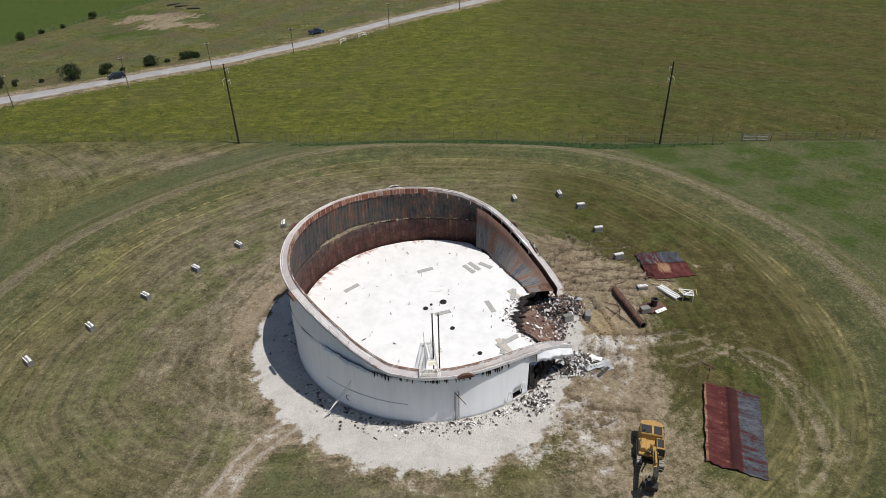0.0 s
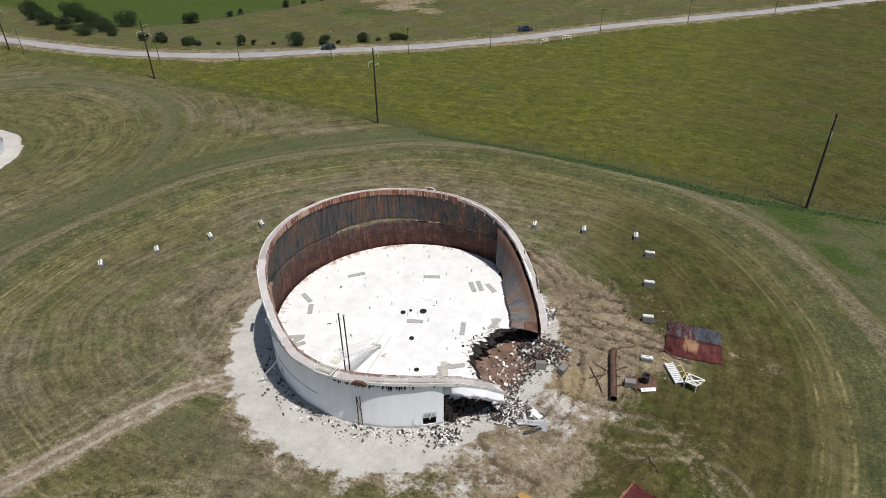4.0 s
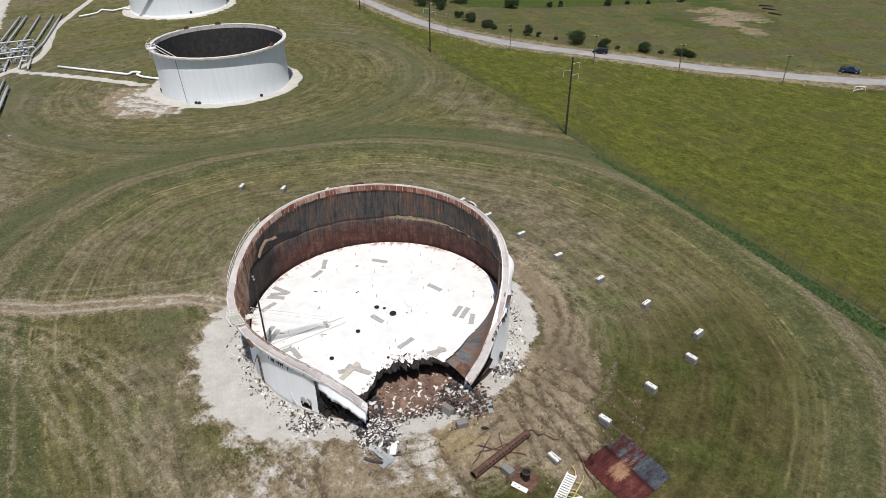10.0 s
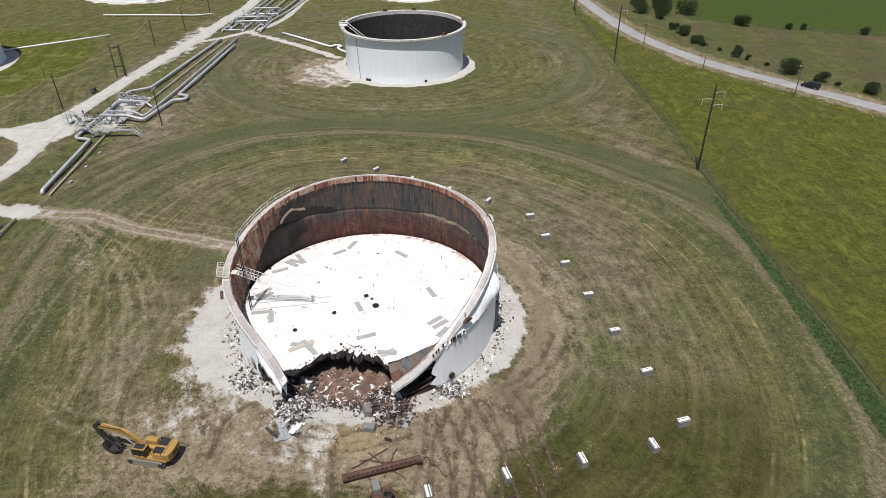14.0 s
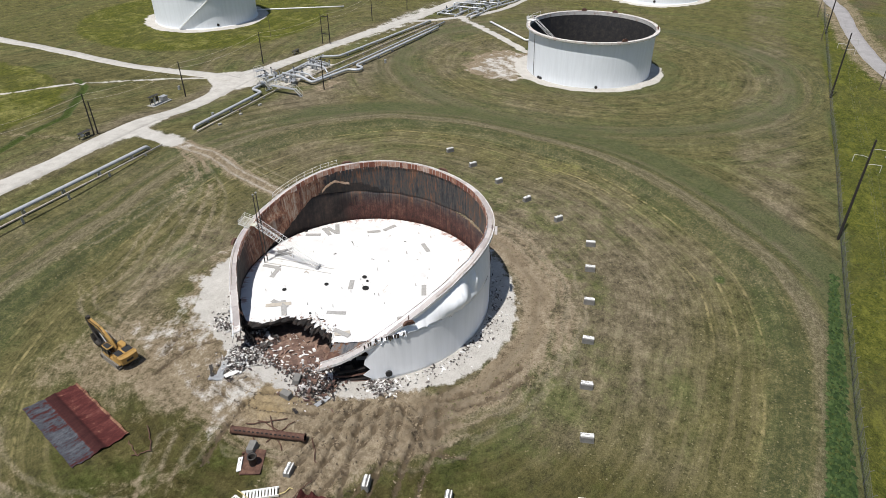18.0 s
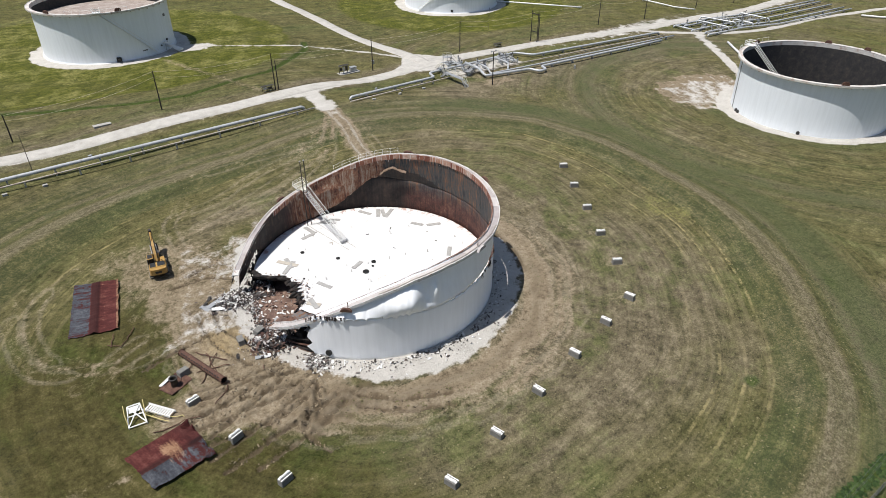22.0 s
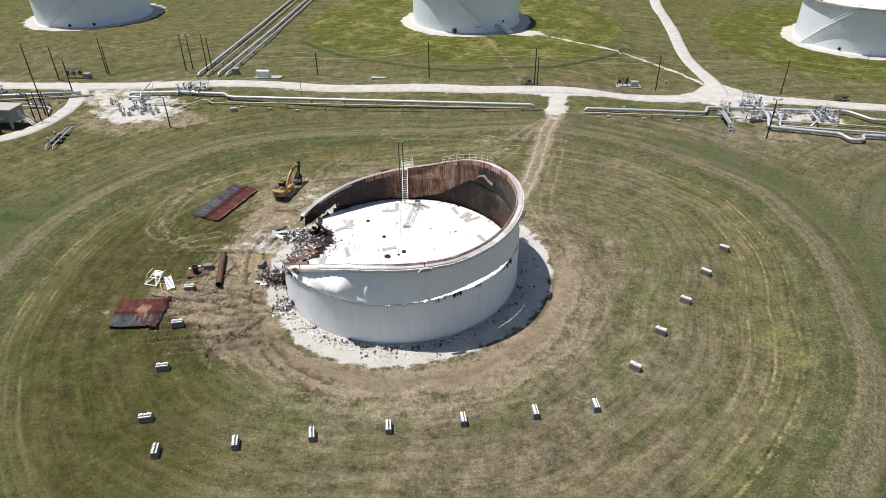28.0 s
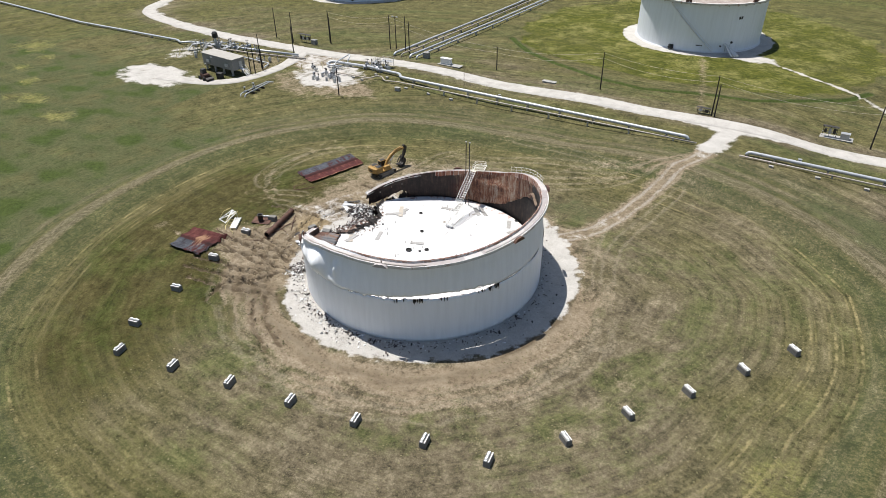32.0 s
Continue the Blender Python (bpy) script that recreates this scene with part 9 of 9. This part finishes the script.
# fence round the far green field
fe = thing("field_fence", g(-176, 203.6, 0), "old wooden post fence along the far field", "fence")
fl = [p for p in spline([(-200, 168), (-186, 188.2), (-176.3, 203.6), (-165.5, 223.8), (-154.1, 246.5), (-146.9, 262.7), (-136.1, 286.6), (-120, 320)], 4.0)]
for x, y in fl:
    Mesh().tube([Vector(g(x, y, -0.1)) - fe.location, Vector(g(x + rnd(-0.1, 0.1), y, 1.35)) - fe.location], 0.09, 5).ob("post", M_PALEWOOD, fe)
for h in (0.6, 1.1):
    Mesh().tube([Vector(g(x, y, h)) - fe.location for x, y in fl], 0.02, 4).ob("wire", M_FENCE, fe)


def car(x, y, turn, paint, pickup, name, label):
    e = thing(name, g(x, y, 0.18), label, "car", "", turn)
    L = 5.4 if pickup else 4.8
    lo = [(-L / 2, 0.5), (-L / 2 + 0.05, 0.95), (-L / 2 + 0.3, 1.02), (L / 2 - 1.5, 1.05), (L / 2 - 0.2, 0.95), (L / 2, 0.75), (L / 2, 0.45), (L / 2 - 0.2, 0.32), (-L / 2 + 0.2, 0.32)]
    m = Mesh().rings([[(u, w * (0.97 if k else 1), v) for u, v in lo] for k, w in ((1, -0.95), (0, -0.9), (0, 0.9), (1, 0.95))], 0, True)
    m.f += [tuple(range(9)), tuple(range(35, 26, -1))]
    m.m += [0, 0]
    m.ob("body", paint, e)
    hi = [(-0.7, 1.02), (-0.55, 1.68), (0.75, 1.7), (1.5, 1.04)] if pickup else [(-2.2, 1.0), (-1.95, 1.65), (0.5, 1.7), (1.4, 1.04)]
    m = Mesh().rings([[(u, w * (0.86 if v > 1.4 else 1.0), v) for u, v in hi] for w in (-0.88, 0.88)], 0, True)
    m.f += [(0, 1, 2, 3), (7, 6, 5, 4)]
    m.m += [0, 0]
    cb = m.ob("cabin", M_GLASS, e, "dark glazed cabin")
    Mesh().box(((hi[1][0] + hi[2][0]) / 2, 0, 1.71), (hi[2][0] - hi[1][0], 1.5, 0.06)).ob("roof", paint, cb)
    if pickup:
        Mesh().box((-1.75, 0, 1.03), (1.7, 1.5, 0.04)).ob("load_bed", M_BLACK, e)
        for w in (-0.85, 0.85):
            Mesh().box((-1.75, w, 1.1), (1.9, 0.14, 0.16)).ob("bed_side", paint, e)
    for u in (-L / 2 + 0.95, L / 2 - 0.95):
        for w in (-0.86, 0.86):
            wh = Mesh().tube([(u, w - 0.12, 0.34), (u, w + 0.12, 0.34)], 0.36, 14).ob("wheel", M_TYRE, e)
            Mesh().tube([(u, w - 0.13, 0.34), (u, w + 0.13, 0.34)], 0.2, 10).ob("rim", M_STEEL, wh)
    for w in (-0.65, 0.65):
        Mesh().box((L / 2 - 0.02, w, 0.78), (0.08, 0.35, 0.16)).ob("headlight", M_CAP, e)
        Mesh().box((-L / 2 + 0.02, w, 0.82), (0.08, 0.22, 0.2)).ob("tail_light", M_RUST, e)


M_BLUE = plain("dark blue car paint", (0.02, 0.045, 0.1), 0.25, 0.1, 0.1, 1, 0)
M_NAVY = plain("black car paint", (0.012, 0.014, 0.02), 0.25, 0.1, 0.1, 1, 0)
car(-53.0, 238.6, 28, M_BLUE, True, "pickup_truck", "dark blue pickup truck standing beside the road")
car(-101.2, 184.0, 222, M_NAVY, False, "suv", "black estate car on the asphalt road")


def farm_gate(x, y, turn):
    e = thing("entrance_gate", g(x, y, 0), "white bent pipe frame at a field entrance", "gate", "field entrance", turn)
    Mesh().tube(bend([(-1.6, 0, 0), (-1.5, 0, 1.5), (1.5, 0, 1.5), (1.6, 0, 0)], 0.3), 0.07, 6).ob("frame", M_RAIL, e)
    Mesh().tube([(-1.55, 0, 0.2), (1.5, 0, 1.4)], 0.05, 5).ob("brace", M_RAIL, e)
    Mesh().tube([(-1.55, 0, 0.75), (1.55, 0, 0.75)], 0.05, 5).ob("cross_bar", M_RAIL, e)


# long dark things of unknown kind, given the shape of logs
for x, y, t in ((-122.9, 284.7, 40), (-118.0, 280.9, 20), (-111.4, 276.3, 10)):
    e = thing("log", g(x, y, 0), "long dark unidentified thing lying in the far pasture", "log", "logs in the pasture", t)
    Mesh().tube([(-2.6, 0, 0.35), (-0.8, 0.1, 0.42), (1.2, -0.05, 0.4), (2.8, 0.1, 0.3)], 0.4, 9, 0, 0.26).ob("trunk", M_BARK, e)
    Mesh().tube([(0.6, 0, 0.5), (1.4, 0.7, 0.9)], 0.12, 6, 0, 0.05).ob("branch_stub", M_BARK, e)
farm_gate(-41.4, 226.4, 60)
farm_gate(-35.4, 232.4, 35)
e = thing("gate", g(-38.4, 229.6, 0), "brown rail gate between two white frames", "gate", "field entrance", 46)
for h in (0.35, 0.7, 1.05):
    Mesh().tube([(-2.3, 0, h), (2.3, 0, h)], 0.06, 5).ob("bar", M_RUST, e)
for x in (-2.3, 2.3):
    Mesh().tube([(x, 0, 0), (x, 0, 1.2)], 0.07, 6).ob("post", M_RUST, e)


def tufts(name, label, n, region, mat, lo, hi, seed, tall=1.1):
    rr = np.random.RandomState(seed)
    x0, x1, y0, y1, ok = region
    X, Y = rr.uniform(x0, x1, n * 3), rr.uniform(y0, y1, n * 3)
    keep = ok(X, Y)
    X, Y = X[keep][:n], Y[keep][:n]
    Z = height(X, Y)
    m = Mesh()
    S, H, T = rr.uniform(lo, hi, len(X)), rr.uniform(0.45, 1.0, len(X)), rr.uniform(0, 6.28, len(X))
    for x, y, z, s, h, t in zip(X.tolist(), Y.tolist(), Z.tolist(), S.tolist(), H.tolist(), T.tolist()):
        k = len(m.v)
        for j in range(5):
            a = t + j * 1.2566
            q = s * (0.75 + 0.5 * ((j * 7 + k) % 5) / 5)
            m.v.append((x + q * math.cos(a), y + q * math.sin(a), z - 0.03))
        m.v.append((x + 0.3 * s * math.cos(t), y + 0.3 * s * math.sin(t), z + h * s * tall))
        m.f += [(k + j, k + (j + 1) % 5, k + 5) for j in range(5)]
    m.m = [0]
    return tagged(m.ob(name, mat), label, "grass", kind="stuff")


M_DRYTUFT = leaf_material("dry grass clumps", (0.07, 0.065, 0.028), (0.14, 0.125, 0.06), (0.24, 0.21, 0.12))
tufts("pasture_tufts", "green and yellowish weed clumps in the pasture", 15000, (-170, 150, 133.5, 290, lambda x, y: (seg_dist(x, y, NORTH_ROAD) > 8) & (y < 300) & (y > fence_y(x) + 0.8)), M_TUFT, 0.13, 0.36, 3)
M_WEED = leaf_material("rank green weeds", (0.014, 0.03, 0.009), (0.032, 0.058, 0.016), (0.066, 0.1, 0.03))
tufts("fence_weeds", "tall rank green weeds along the foot of the fence", 3600, (-38, 56, 125, 133, lambda x, y: np.abs(fence_y(x) - 0.5 - np.interp(x, [-40, -10, 22, 40, 56], [0.7, 1.3, 2.0, 1.2, 0.5]) - y) < np.interp(x, [-40, -10, 22, 40, 56], [0.5, 1.1, 1.8, 1.0, 0.2])), M_WEED, 0.12, 0.4, 6)
tufts("dry_tufts", "short dry grass clumps within the dyke", 9000, (-62, 52, 26, 128, lambda x, y: (dyke_dist(x, y) < 6) & (np.hypot(x - TANK[0], y - TANK[1]) > 24) & (x < 14) & (churn(x, y) < 0.4)), M_DRYTUFT, 0.08, 0.2, 4, 0.45)
tufts("verge_weeds", "tall dry weeds along the road verge", 4500, (-250, 60, 130, 330, lambda x, y: np.abs(seg_dist(x, y, NORTH_ROAD) - 6.3) < 3.0), M_DRYTUFT, 0.15, 0.42, 5)
rr = np.random.RandomState(9)
clods = []
for x, y in zip(rr.uniform(10, 30, 3000), rr.uniform(52, 94, 3000)):
    if churn(x, y) > 0.45 and waves(x, y, 5.3) > 0.34 and np.hypot(x - TANK[0], y - TANK[1]) > 18.6:
        clods.append((float(x), float(y), hz(x, y) + 0.02))
turf = []
for k, line in enumerate(RUTS):
    for j, p in enumerate(spline(line, 0.35)):
        dense = 0.5 + 0.5 * noise.noise((j * 0.13, k * 3.1, 0))
        for i in range(int(6 * dense)):
            side = 0.0 if rr.rand() < 0.6 else rr.choice((-0.55, 0.55))
            x, y = p[0] + rr.normal(0, 0.12) + 0.2 * side, p[1] + rr.normal(0, 0.13) + side + 0.35 * noise.noise((j * 0.22, k * 1.7, 5))
            (turf if rr.rand() < 0.75 else clods).append((float(x), float(y), hz(x, y) + 0.03))
# turf clods coloured dark so that they carry the ruts' shadow lines
M_TURF = rusty("dark upturned turf", (0.03, 0.022, 0.014), (0.075, 0.055, 0.035), (0.16, 0.125, 0.08), 2.4)
fragments("turf_clods", "upturned turf along the track ruts, darkened for rut shade", turf, M_TURF, 0.06, 0.26, 22)
M_CLOD = rusty("dry clods", (0.12, 0.09, 0.055), (0.24, 0.19, 0.125), (0.38, 0.32, 0.23), 2.0)
fragments("soil_clods", "clods of torn-up soil and straw", clods, M_CLOD, 0.06, 0.26, 21)
